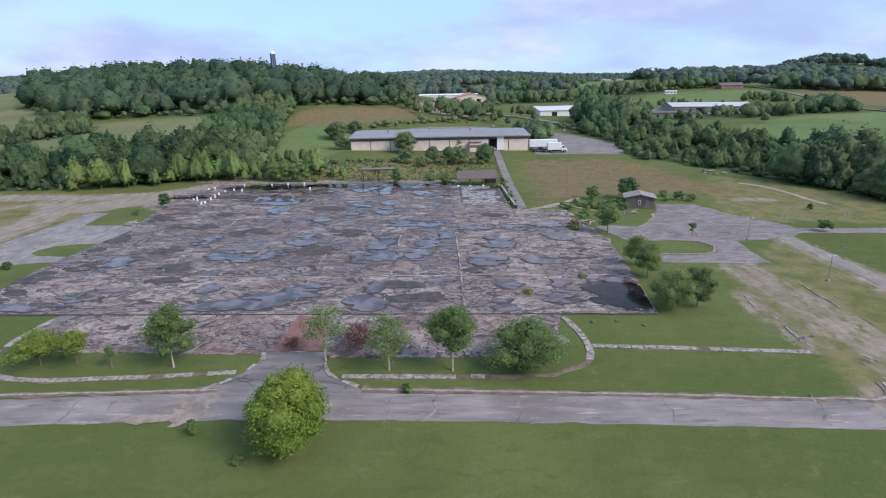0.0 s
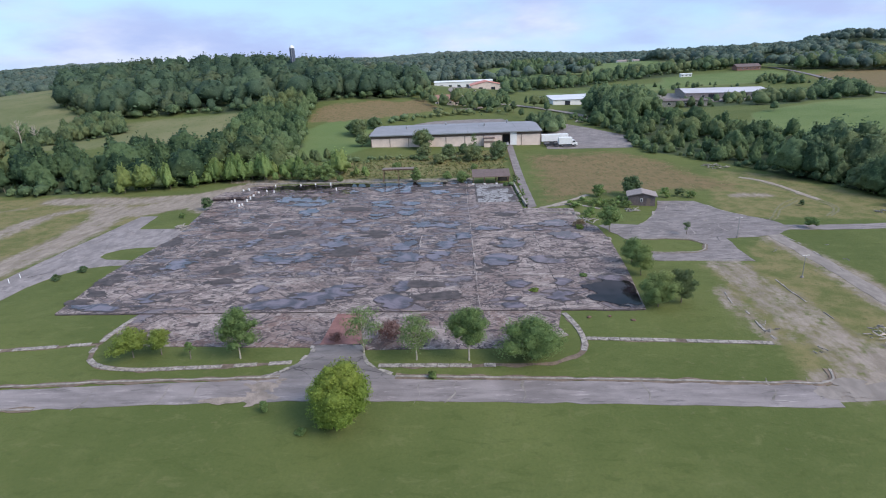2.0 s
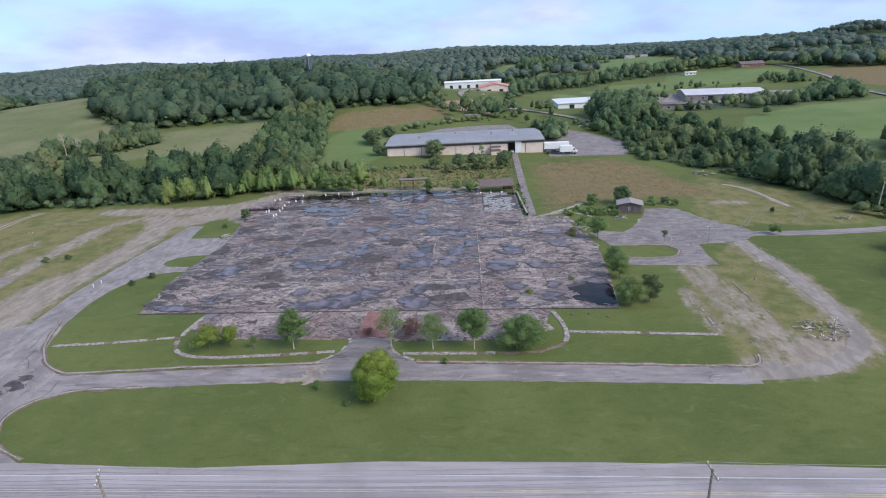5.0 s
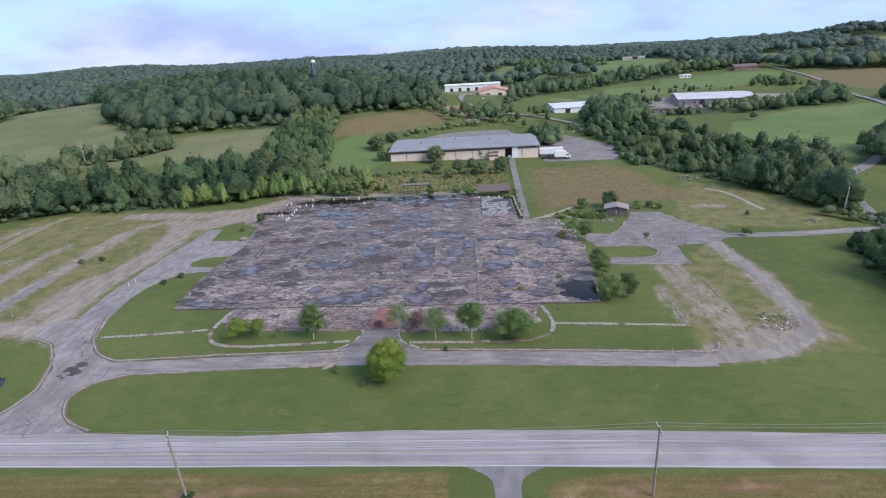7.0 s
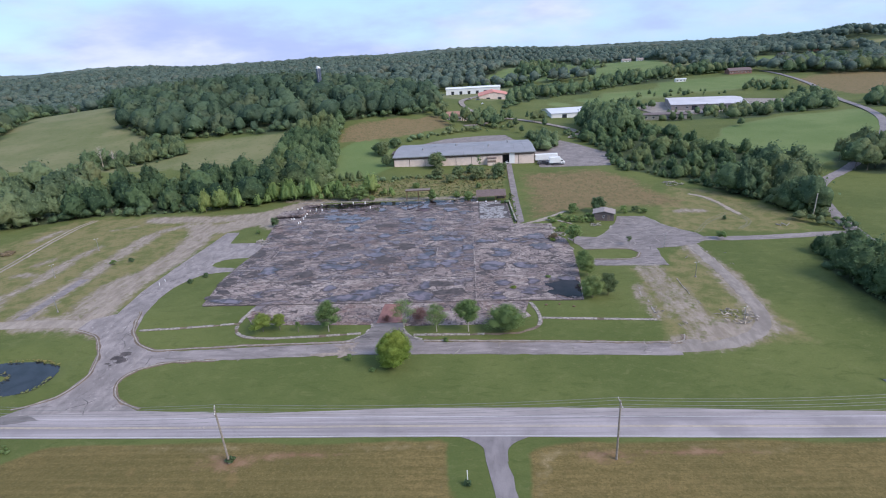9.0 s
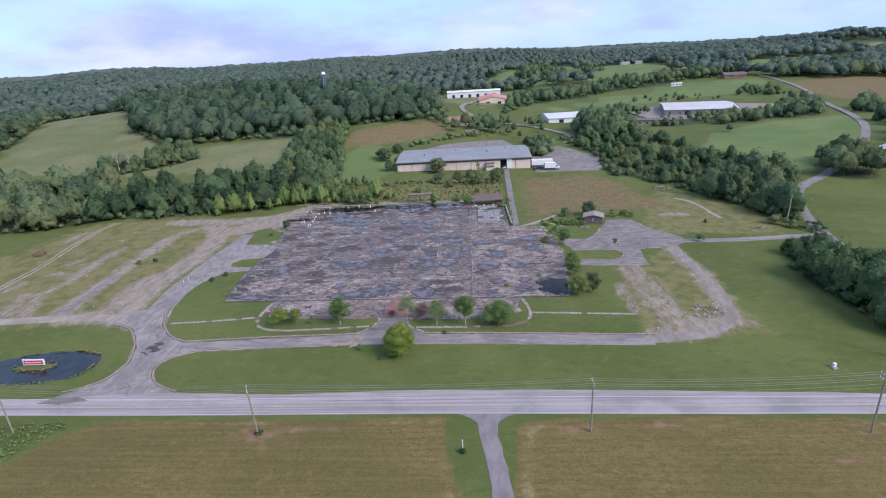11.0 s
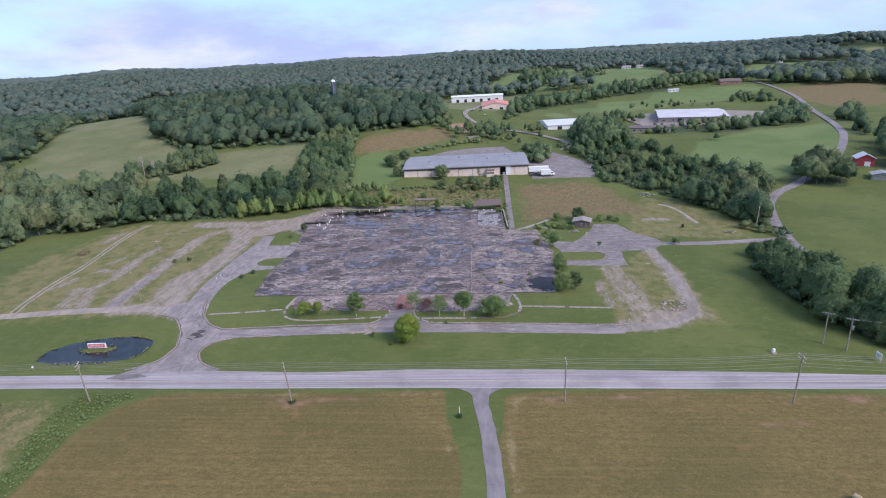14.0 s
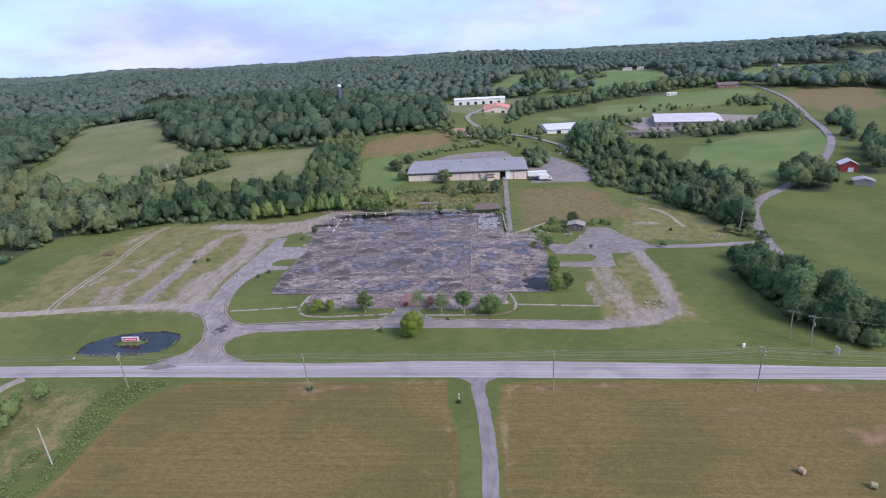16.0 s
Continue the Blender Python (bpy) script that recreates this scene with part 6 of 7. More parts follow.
MEDIUM = [template(rr, 0.0, nn, 100, 0.092, BALL2, taper=tp, tight=0.08, gaps=0.05) for rr, nn, tp in ((0.36, 13, 0.1), (0.44, 15, 0.2), (0.40, 12, 0.0), (0.31, 12, 0.3), (0.48, 16, 0.1), (0.27, 11, 0.4))]
COARSE = [template(rr, 0.0, 7, 18, 0.17, BALL1, taper=tp, trunk=False, tight=0.15, gaps=0.0) for rr, tp in ((0.42, 0.1), (0.52, 0.2), (0.46, 0.0), (0.36, 0.3))]
SHRUB = [template(rr, 0.0, 7, 46, 0.17, BALL1, trunk=False, tight=0.12, gaps=0.16) for rr in (0.62, 0.8, 0.52)]


def outskirts(poly, gap, wide):
    """Spots strewn along the rim of a wood."""
    x, y = [], []
    for (ax, ay), (bx, by) in zip(poly, poly[1:] + poly[:1]):
        n = max(1, int(math.hypot(bx - ax, by - ay) / gap))
        for k in range(n):
            f = (k + rng.random()) / n
            x.append(ax + (bx - ax) * f + rng.normal(0, wide)), y.append(ay + (by - ay) * f + rng.normal(0, wide))
    return np.array(x), np.array(y)


grow("woodland", scatter(WOODS["stream_west"], 8.4), FINE, 12.0, "grey-green trees by a stream, paled partly for sunlight", M_STREAMSUN, (0.5, 1.35), sink=1.5, mixed=0.3)
grow("woodland", scatter(WOODS["stream"], 6.6), FINE + SPIRE[:1], 10.5, "dense green mixed trees along a stream", M_STREAM, (0.45, 1.45), sink=1.5, mixed=0.32)
grow("woodland", scatter(WOODS["hedge"], 5.6), FINE, 10.2, "thick tree belt between two fields", M_BELT, (0.6, 1.2), sink=1.5)
grow("woodland", scatter(WOODS["creek"], 6.0), FINE, 6.6, "low green trees and scrub along a creek", M_BELT, (0.45, 1.4), sink=1.5)
for key in ("creek_end", "creek_top"):
    grow("woodland", scatter(WOODS[key], 6.2), FINE, 12.5 if key == "creek_end" else 14.5, "tall dark green trees along a creek", M_WOODS, (0.6, 1.2), sink=1.5)
NEAR = [template(rr, 0.0, nn, 1300, 0.046, BALL3, taper=tp, gaps=0.06) for rr, nn, tp in ((0.42, 30, 0.1), (0.36, 26, 0.25), (0.48, 34, 0.0))]
sp = scatter(WOODS["junction"], 4.8)
for lo, hi, tall in ((30, 58, 11.6), (58, 78, 9.4), (78, 100, 6.4)):
    grow("woodland", trim(sp, (sp[1] >= lo) & (sp[1] < hi)), NEAR, tall, "tall dark green trees at the road junction", M_BELT, (0.5, 1.2), sink=1.0)
grow("undergrowth", outskirts([(103, 119), (109, 123), (114, 113), (112, 107), (106, 113)], 1.6, 0.8), SHRUB, 2.6, "leafy hedge where the lanes meet", M_WOODS, (0.5, 1.3))
grow("woodland", scatter(WOODS["hill"], 9.0), MEDIUM, 13.5, "dense dark woods over a hill", M_HILLWOODS, (0.6, 1.3), sink=1.5, wide=1.15)
grow("woodland", scatter(WOODS["west"], 11.0), MEDIUM, 14.0, "dense dark woods beyond the pasture", M_HILLWOODS, (0.75, 1.2), sink=1.5, wide=1.2)
for key, gap, tall in (("valley_belt", 9.5, 11.5), ("road_grove", 7.0, 10), ("works_grove", 6.5, 8), ("field_top", 10.5, 15), ("field_clump", 13, 14), ("field_hedge", 13, 11), ("hall_row", 8.5, 10), ("lane_clump", 7, 11), ("lane_tree", 7, 10), ("scrub_row", 11, 5), ("scrub_bend", 8, 7)):
    grow("woodland", scatter(WOODS[key], gap), MEDIUM, tall, "dark green trees between far fields", M_WOODS, (0.5, 1.25), sink=1.5)
grow("woodland", scatter(WOODS["factory_front"], 8.0), MEDIUM, 5.5, "low trees before a far factory", M_WOODS, (0.4, 1.5), sink=1.5)
for key in ("barn_grove", "barn_back", "south_verge"):
    grow("woodland", scatter(WOODS[key], 6.5), FINE, 11.5 if key != "south_verge" else 6.0, "cluster of full green trees", M_WOODS if key != "south_verge" else M_WEEDGREEN, (0.7, 1.2))
grow("woodland", scatter(WOODS["snag"], 5.5), FINE, 7.5, "thicket of mixed trees in the pasture", M_WOODS, (0.5, 1.4), sink=1.5)
sp = scatter(WOODS["far_scrub"], 8.5, 0.5)
sp = trim(sp, np.array([noise.noise((x * 0.028, y * 0.028, 4.0)) > 0.08 for x, y in zip(*sp)]))
grow("woodland", sp, MEDIUM, 6.0, "scattered far trees round the works", M_WOODS, (0.4, 1.6))
for key, gap, tall in (("stream", 3.4, 3.6), ("hill", 5.0, 5.5), ("west", 6.0, 6.0), ("creek", 4.0, 3.4), ("hedge", 4.2, 4.2), ("stream_west", 5.0, 4.0), ("snag", 3.6, 3.2), ("creek_end", 4.0, 3.6), ("junction", 3.6, 3.0), ("valley_belt", 7.0, 4.0)):
    grow("undergrowth", outskirts(WOODS[key], gap, 1.0), SHRUB, tall, "low leafy undergrowth at the rim of the woods", M_HEDGE if key in ("hedge", "stream_west") else M_WOODS, (0.35, 1.3), sink=0.3)
# lone trees in the pastures
for lx, ly, lh in ((-228.5, 226, 6), (150, 262, 5), (232, 205, 9), (246, 262, 9), (-8, 300, 9), (2, 305, 8), (8, 298, 7), (14, 303, 8), (-16, 330, 8), (26, 292, 6), (32, 282, 5), (40, 256, 6), (44, 262, 5), (36, 266, 5), (-20, 322, 7), (8, 322, 9), (12, 316, 8), (15, 325, 10), (18, 318, 7), (22, 311, 6), (48, 300, 7), (44, 318, 8), (50, 322, 7), (40, 330, 6), (-2, 312, 11), (6, 310, 10), (12, 308, 11), (18, 300, 9), (-14, 310, 7), (24, 318, 9), (28, 322, 8), (-24, 330, 9), (30, 300, 7)):
    grow("tree", (np.array([lx]), np.array([ly])), FINE, lh, "full green tree standing in open grass", M_WOODS, (0.95, 1.05))
    o = scene.collection.objects[-1]
    o["kind"], o["category"], o["group"] = "", "tree", "lone pasture trees"
    del o["kind"]
# dark shrubs along the top of the bank, round the ramp's foot and behind the warehouse
line = smooth_line([(-46, 187), (-38, 185.4), (-26, 188.4), (-18, 188.6), (-6, 184.6), (9, 184.2), (15.5, 186)], 1.3)
sx, sy = np.array([p.x for p in line]), np.array([p.y for p in line])
sx, sy = np.concatenate([sx, sx]) + rng.normal(0, 0.8, 2 * len(line)), np.concatenate([sy, sy - 1.6]) + rng.normal(0, 0.9, 2 * len(line))
grow("undergrowth", (sx, sy), SHRUB, 2.1, "row of dark shrubs along the top of the bank", M_HEDGE, (0.3, 1.1), sink=0.2)
grow("undergrowth", (np.array([15.2, 15.7, 16.2, 15.4, 16.1, 15.9, 14.8, 16.3, 15.5]), np.array([129, 132.5, 135, 138, 141.5, 145, 148, 152, 157.0])), SHRUB, 1.3, "low shrubs beside the ramp", M_HEDGE, (0.5, 1.3), sink=0.1)
grow("woodland", (np.array([-55, -49.7, -47.4, -59, -52.5]), np.array([183, 180, 185, 186, 186.0])), SPIRE, 5.6, "dark green pointed trees at the end of the bank", M_LEAFDARK, (0.75, 1.1), sink=0.2)
line = smooth_line([(-44, 246), (-34, 254), (-22, 266), (-8, 280), (6, 290), (20, 300)], 2.4)
sx, sy = np.array([p.x for p in line]) + rng.normal(0, 1.8, len(line)), np.array([p.y for p in line]) + rng.normal(0, 1.8, len(line))
grow("undergrowth", (sx, sy), SHRUB, 3.6, "rough bushes along a field edge behind the warehouse", M_HEDGE, (0.4, 1.3), sink=0.3)
sp = scatter([(30, 233), (42, 231), (47, 244), (51, 262), (44, 270), (33, 268), (39, 250)], 3.2)
grow("woodland", sp, FINE, 5.6, "clump of full green bushes behind the warehouse", M_HEDGE, (0.6, 1.25), sink=0.8)
# bright saplings along the foot of the woods
line = smooth_line([(-104, 149), (-90, 153.5), (-67, 160.5), (-52, 163), (-40, 165)], 2.6)
sx = np.array([p.x for p in line] + [p.x + 2 for p in line]) + rng.uniform(-2.6, 2.6, 2 * len(line))
sy = np.array([p.y for p in line] + [p.y + 4 for p in line]) + rng.uniform(-2.6, 2.6, 2 * len(line))
grow("saplings", (sx, sy), SPIRE, 8.2, "row of bright green saplings at the edge of the woods", M_SAPLING, (0.3, 1.3), sink=0.8)
grow("saplings", (np.array([-58, -54, -56, -33, -29.5, -31]), np.array([158.5, 160, 161.5, 163, 160, 165])), SPIRE, 4.6, "bright green saplings behind the slab", M_SAPLING, (0.6, 1.3))
# far wooded country
gx, gy = np.meshgrid(np.arange(-1500, 1500, 16.0), np.arange(330, 1750, 14.5))
fx, fy = gx.ravel() + rng.uniform(-5, 5, gx.size), gy.ravel() + rng.uniform(-5, 5, gx.size)
dist = np.hypot(fx, fy - 100)
ok = (dist > 545) & (dist < 1600) & (np.abs(fx) < 0.95 * (fy + 95))
for p in list(PASTURE.values()) + [RUST_FAR, [(-60, 330), (-40, 600), (70, 640), (240, 620), (300, 560), (330, 380), (120, 300)]]:
    ok &= inside(p, fx, fy) < 0
ok &= (inside(WOODS["hill"], fx, fy) < 0) & (inside(WOODS["west"], fx, fy) < 0)
ok &= ~clearing(fx, fy)
grow("woodland", trim((fx, fy), ok), COARSE, 15.0, "distant wooded hills", M_WOODSHAZE, (0.75, 1.2), wide=1.3, mixed=0.14)
gx, gy = np.meshgrid(np.arange(-3600, 3600, 27), np.arange(800, 4300, 25))
fx, fy = gx.ravel() + rng.uniform(-11, 11, gx.size), gy.ravel() + rng.uniform(-11, 11, gx.size)
dist = np.hypot(fx, fy - 100)
ok = (dist >= 1600) & (dist < 3300) & ~clearing(fx, fy) & (np.abs(fx) < 0.95 * (fy + 95))
CLUMP = [(lambda v: (v, BALL1[1], np.zeros(20, int)))(BALL1[0] * rng.uniform(0.75, 1.15, (12, 1)) * [1, 1, 0.62] + [0, 0, 0.3]) for k in range(4)]
grow("woodland", trim((fx, fy), ok), CLUMP, 18.0, "wooded ridge on the horizon", M_RIDGEHAZE, (0.8, 1.2), wide=1.35, mixed=0.1)

def dead_tree(x, y, h):
    t = thing("dead_tree", x, y, level(x, y), "bare pale dead tree standing before a thicket", "dead tree")
    bm = bmesh.new()
    add_tube(bm, [(0, 0, -0.2), (0.1, 0, h * 0.5), (-0.1, 0.1, h)], [0.25, 0.16, 0.04], 7)
    part("trunk", bm, M_PALEBARK, t)
    for k in range(14):
        a, z = k * 2.4, h * (0.3 + 0.045 * k)
        L = (h - z) * 0.55 + 0.6
        tube("branch", [(0, 0, z), (math.cos(a) * L * 0.5, math.sin(a) * L * 0.5, z + L * 0.45), (math.cos(a) * L * 0.8, math.sin(a) * L * 0.8, z + L)], [0.1, 0.06, 0.02], M_PALEBARK, t, sides=5)


dead_tree(-193.2, 229.0, 11)
dead_tree(-188.0, 231.0, 8)
dead_tree(-205.0, 128.0, 8)
# weeds and low scrub
M_BANKWEED = foliage("bank_weeds", (0.150, 0.176, 0.066), (0.236, 0.252, 0.112))
M_RUSH = foliage("rushes", (0.150, 0.175, 0.060), (0.260, 0.270, 0.110))
SCRUB = [template(rr, 0.0, 6, 34, 0.22, BALL1, trunk=False, tight=0.15, gaps=0.2) for rr in (0.7, 0.9, 0.6)]
for poly, gap, tall, lab, leaf in ((BANK, 1.3, 0.42, "rough weeds and scrub on the bank behind the slab", M_BANKWEED),
                                   ([(24, 121.5), (42, 123), (44, 130), (30, 129)], 2.2, 0.9, "green weeds between the slab and shed", M_SAPLING), ([(-96, -40), (-88, -12), (-87.5, 2), (-87, 12), (-84, 18), (-72, 18.4), (-78.2, 8), (-78.2, -1), (-77.8, -8), (-82.5, -40)], 0.60, 0.30, "green weeds along the ditch", M_WEEDGREEN),
                                   ([(16.0, 126), (17.0, 126), (18.0, 160), (16.2, 160)], 1.4, 0.55, "weeds along the ramp wall", M_LEAF), (MEADOW, 2.6, 0.17, "dry weed tufts strewn over the meadow", M_BANKWEED)):
    sp = scatter(poly, gap, 0.9)
    if "meadow" in lab:
        sp = trim(sp, np.array([noise.noise((x * 0.11, y * 0.07, 6.0)) > -0.02 for x, y in zip(*sp)]))
    if "ditch" in lab:
        sp = trim(sp, np.array([noise.noise((x * 0.22, y * 0.16, 2.0)) + 0.10 * (x + 83.5) / 4 > -0.16 for x, y in zip(*sp)]))
    ob = grow("weeds", sp, SCRUB, tall, lab, leaf, (0.3, 1.9))
    ob["category"] = "weeds"
sp = outskirts(POND, 0.32, 0.3)
sp = trim(sp, np.array([noise.noise((x * 0.16, y * 0.16, 1.0)) > -0.12 for x, y in zip(*sp)]))
isle = outskirts(ISLE, 0.5, 0.4)
ob = grow("rushes", (np.concatenate([sp[0], isle[0]]), np.concatenate([sp[1], isle[1]])), SCRUB, 0.32, "rushes and weeds round the pond and its island", M_RUSH, (0.4, 1.5), floor_z=POND_Z + 0.05)
ob["category"] = "weeds"
# ---- buildings ----
def window_part(parent, x, y, z, w, h, side="y"):
    """A framed pane set in a wall that faces -y."""
    f = box("window", (x - w / 2, x + w / 2, y - 0.06, y + 0.06, z, z + h), M_WHITE, parent)
    box("pane", (x - w / 2 + 0.09, x + w / 2 - 0.09, y - 0.08, y - 0.061, z + 0.09, z + h - 0.09), M_GLASS, f)
    return f


def warehouse():
    bx, by, bz = -1.6, 206.0, level(-1.6, 206) - 0.1
    t = thing("warehouse", bx, by, bz, "long low cream warehouse with a grey metal roof", "building")
    L, D, eave = 33.0, 35.5, 5.2
    box("wall", (-L, L, D - 0.3, D, -2, eave), M_CREAM, t)
    box("wall", (-L, -L + 0.3, 0.2, D - 0.3, -2, eave), M_CREAM, t)
    box("wall", (L - 0.3, L, 0.2, D - 0.3, -2, eave), M_CREAM, t)
    bays = np.linspace(-L, L, 10)
    door0, door1 = 18.2, 21.2
    for a, b in zip(bays, bays[1:]):
        cuts = [(a, b)] if not (a < door1 and b > door0) else [(a, max(a, door0)), (min(b, door1), b)]
        for p, q in cuts:
            if q - p > 0.4:
                box("wall_panel", (p + 0.10, q - 0.10, -0.04, 0.2, -2, 3.9), M_CREAM, t, bevel=0.02)
    box("plinth", (-L, L, 0.0, 0.3, -2.2, 0.0), M_KERB, t, "grey concrete plinth")
    box("band", (-L, door0, 0.02, 0.26, 3.9, eave), M_BROWN, t, "brown band below the eave")
    box("band", (door1, L, 0.02, 0.26, 3.9, eave), M_BROWN, t, "brown band below the eave")
    for p in bays:
        box("downpipe", (p - 0.09, p + 0.09, -0.16, -0.02, -0.4, eave - 0.1), M_BROWN, t)
    # near-black panels stand for the shade inside the open doorway
    box("doorway", (door0, door1, 2.5, 2.7, -0.4, 4.2), M_DARK, t, "dark open loading doorway")
    box("door_lintel", (door0, door1, 0.0, 0.26, 4.2, eave), M_BROWN, t)
    box("door_side", (door0 - 0.02, door0 + 0.1, 0.26, 2.5, -0.4, 4.2), M_DARK, t)
    box("door_side", (door1 - 0.1, door1 + 0.02, 0.26, 2.5, -0.4, 4.2), M_DARK, t)
    box("sliding_door", (door1 + 0.1, door1 + 2.6, -0.32, -0.18, 0.0, 4.9), M_WHITE, t, "white sliding door pushed open", bevel=0.03)
    dock_p = box("dock_block", (11.0, 15.0, -2.4, -0.06, -2.4, 3.0), M_CREAM, t, "cream loading dock box", bevel=0.04)
    box("dock_stripe", (10.97, 15.03, -2.43, -2.405, 1.2, 2.2), M_BROWN, dock_p, "brown stripe")
    box("dock_roof", (10.7, 15.3, -2.7, -0.06, 3.004, 3.2), M_BROWNROOF, dock_p)
    # low double-pitched roof, in ribbed sheets
    for k, (u, v) in enumerate(zip(np.linspace(-L - 0.6, L + 0.6, 15), np.linspace(-L - 0.6, L + 0.6, 15)[1:])):
        bm = bmesh.new()
        ys = [-1.0, D * 0.5, D + 0.8]
        zs = [eave, eave + 1.15, eave]
        for (ya, za), (yb, zb) in zip(zip(ys, zs), zip(ys[1:], zs[1:])):
            q = [bm.verts.new(c) for c in ((u + 0.02, ya, za), (v - 0.02, ya, za), (v - 0.02, yb, zb), (u + 0.02, yb, zb))]
            w = [bm.verts.new((c.co.x, c.co.y, c.co.z + 0.14)) for c in q]
            for f in ((3, 2, 1, 0),):
                bm.faces.new([q[i] for i in f])
            bm.faces.new(w)
            for i in range(4):
                bm.faces.new((q[i], q[(i + 1) % 4], w[(i + 1) % 4], w[i]))
        part("roof_sheet", bm, M_ROOF, t)
    box("fascia", (-L - 0.6, L + 0.6, -1.06, -1.004, eave - 0.25, eave + 0.12), M_STEEL, t, "grey metal gutter")
    for vx, vy in ((12, 14), (-4, 21), (22, 24), (-20, 12)):
        bm = bmesh.new()
        add_tube(bm, [(vx, vy, eave + 0.9), (vx, vy, eave + 1.9)], [0.35, 0.35], 10)
        add_tube(bm, [(vx, vy, eave + 1.9), (vx, vy, eave + 2.2)], [0.6, 0.25], 10)
        part("roof_vent", bm, M_STEEL, t)
    # lean-to at the west end
    box("lean_to_roof", (-L - 4.2, -L - 0.62, 22, 33, 3.3, 3.5), M_BROWNROOF, t, "dark lean-to roof")
    for yy in (22.3, 32.7):
        box("lean_to_post", (-L - 4.0, -L - 3.8, yy - 0.1, yy + 0.1, -1.5, 3.3), M_BROWN, t)


warehouse()


def vehicle_wheels(t, xs, y0, y1, r=0.5):
    for x in xs:
        for y in (y0, y1):
            bm = bmesh.new()
            add_tube(bm, [(x, y - 0.14, r), (x, y - 0.10, r), (x, y + 0.10, r), (x, y + 0.14, r)], [r * 0.9, r, r, r * 0.9], 14)
            wobj = part("wheel", bm, M_TYRE, t)
            bm = bmesh.new()
            add_tube(bm, [(x, y - 0.16, r), (x, y + 0.16, r)], [r * 0.5, r * 0.5], 10)
            part("rim", bm, M_STEEL, wobj)


def box_truck(x, y, turn):
    t = thing("box_truck", x, y, level(x, y) + 0.06, "white box truck parked on the yard", "truck", turn=turn)
    box("cargo_box", (-3.3, 1.7, -1.2, 1.2, 0.95, 3.5), M_WHITE, t, bevel=0.06)
    box("chassis", (-3.2, 3.4, -0.5, 0.5, 0.55, 0.94), M_TYRE, t, "black chassis rails")
    bm = bmesh.new()
    prof = [(1.85, 0.6), (3.75, 0.6), (3.8, 1.35), (3.1, 1.55), (2.75, 2.35), (1.85, 2.45)]
    va = [bm.verts.new((px, -1.05, pz)) for px, pz in prof]
    vb = [bm.verts.new((px, 1.05, pz)) for px, pz in prof]
    bm.faces.new(va), bm.faces.new(vb[::-1])
    for k in range(6):
        bm.faces.new((va[k], vb[k], vb[(k + 1) % 6], va[(k + 1) % 6]))
    bmesh.ops.recalc_face_normals(bm, faces=bm.faces[:])
    cab = part("cab", bm, M_WHITE, t)
    for s in (-1.07, 1.06):
        box("side_window", (2.0, 2.75, s, s + 0.012, 1.6, 2.25), M_GLASS, cab)
    box("headlight", (3.79, 3.83, -0.9, -0.6, 0.95, 1.2), M_GLASS, t)
    box("headlight", (3.79, 3.83, 0.6, 0.9, 0.95, 1.2), M_GLASS, t)
    vehicle_wheels(t, (-2.0, 2.8), -0.95, 0.95)


def trailer(x, y, turn):
    t = thing("semi_trailer", x, y, level(x, y) + 0.06, "long white semi-trailer beside the warehouse", "trailer", turn=turn)
    box("cargo_box", (-5.2, 5.2, -1.25, 1.25, 1.1, 3.7), M_WHITE, t, bevel=0.05)
    box("chassis", (-5.1, 5.1, -0.5, 0.5, 0.85, 1.099), M_TYRE, t, "black chassis rails")
    for s in (-0.6, 0.6):
        box("landing_leg", (-3.7, -3.5, s - 0.08, s + 0.08, 0.0, 0.9), M_STEEL, t)
    vehicle_wheels(t, (3.2, 4.4), -1.0, 1.0, 0.52)


def pickup(x, y, turn):
    t = thing("pickup_truck", x, y, level(x, y) + 0.06, "dark grey pickup truck between the trailer and box truck", "truck", turn=turn)
    M_CAR = plain("dark_grey_car_paint", (0.045, 0.045, 0.052), 0.35, metal=0.3)
    box("body", (-2.6, 2.6, -0.92, 0.92, 0.5, 1.1), M_CAR, t, bevel=0.08)
    cabp = box("cab", (-0.5, 1.3, -0.82, 0.82, 1.1, 1.75), M_CAR, t, bevel=0.15)
    box("windscreen", (1.26, 1.32, -0.65, 0.65, 1.2, 1.6), M_GLASS, cabp)
    box("tailgate", (-2.66, -2.6, -0.85, 0.85, 0.7, 1.1), M_CAR, t)
    vehicle_wheels(t, (-1.6, 1.7), -0.85, 0.85, 0.38)


box_truck(40.9, 201.6, 0)
trailer(37.0, 207.5, 2)
pickup(34.9, 202.9, 0)


def shed():
    t = thing("shed", 45.2, 125.4, level(45.2, 125.4) - 0.05, "small dark brick shed with a pale low-pitched roof", "shed", turn=-14)
    gable_walls("wall", -3.1, 3.1, -2.4, 2.4, 0, 2.4, 0.8, M_SHEDWALL, t, along="y")
    gable("roof", -3.1, 3.1, -2.4, 2.4, 2.36, 0.86, M_SHEDROOF, t, over=0.5, thick=0.14, along="y")
    window_part(t, -0.1, -2.42, 1.0, 0.5, 0.9)
    d = box("door", (1.1, 2.0, -2.46, -2.401, 0.05, 2.05), M_BROWN, t, "brown door")
    box("door_handle", (1.8, 1.88, -2.50, -2.461, 1.0, 1.08), M_STEEL, d)
    for k in range(6):
        box("ridge_cap", (-0.15, 0.15, -2.8 + k * 0.95, -1.9 + k * 0.95, 3.3, 3.37), M_SHEDROOF, t)



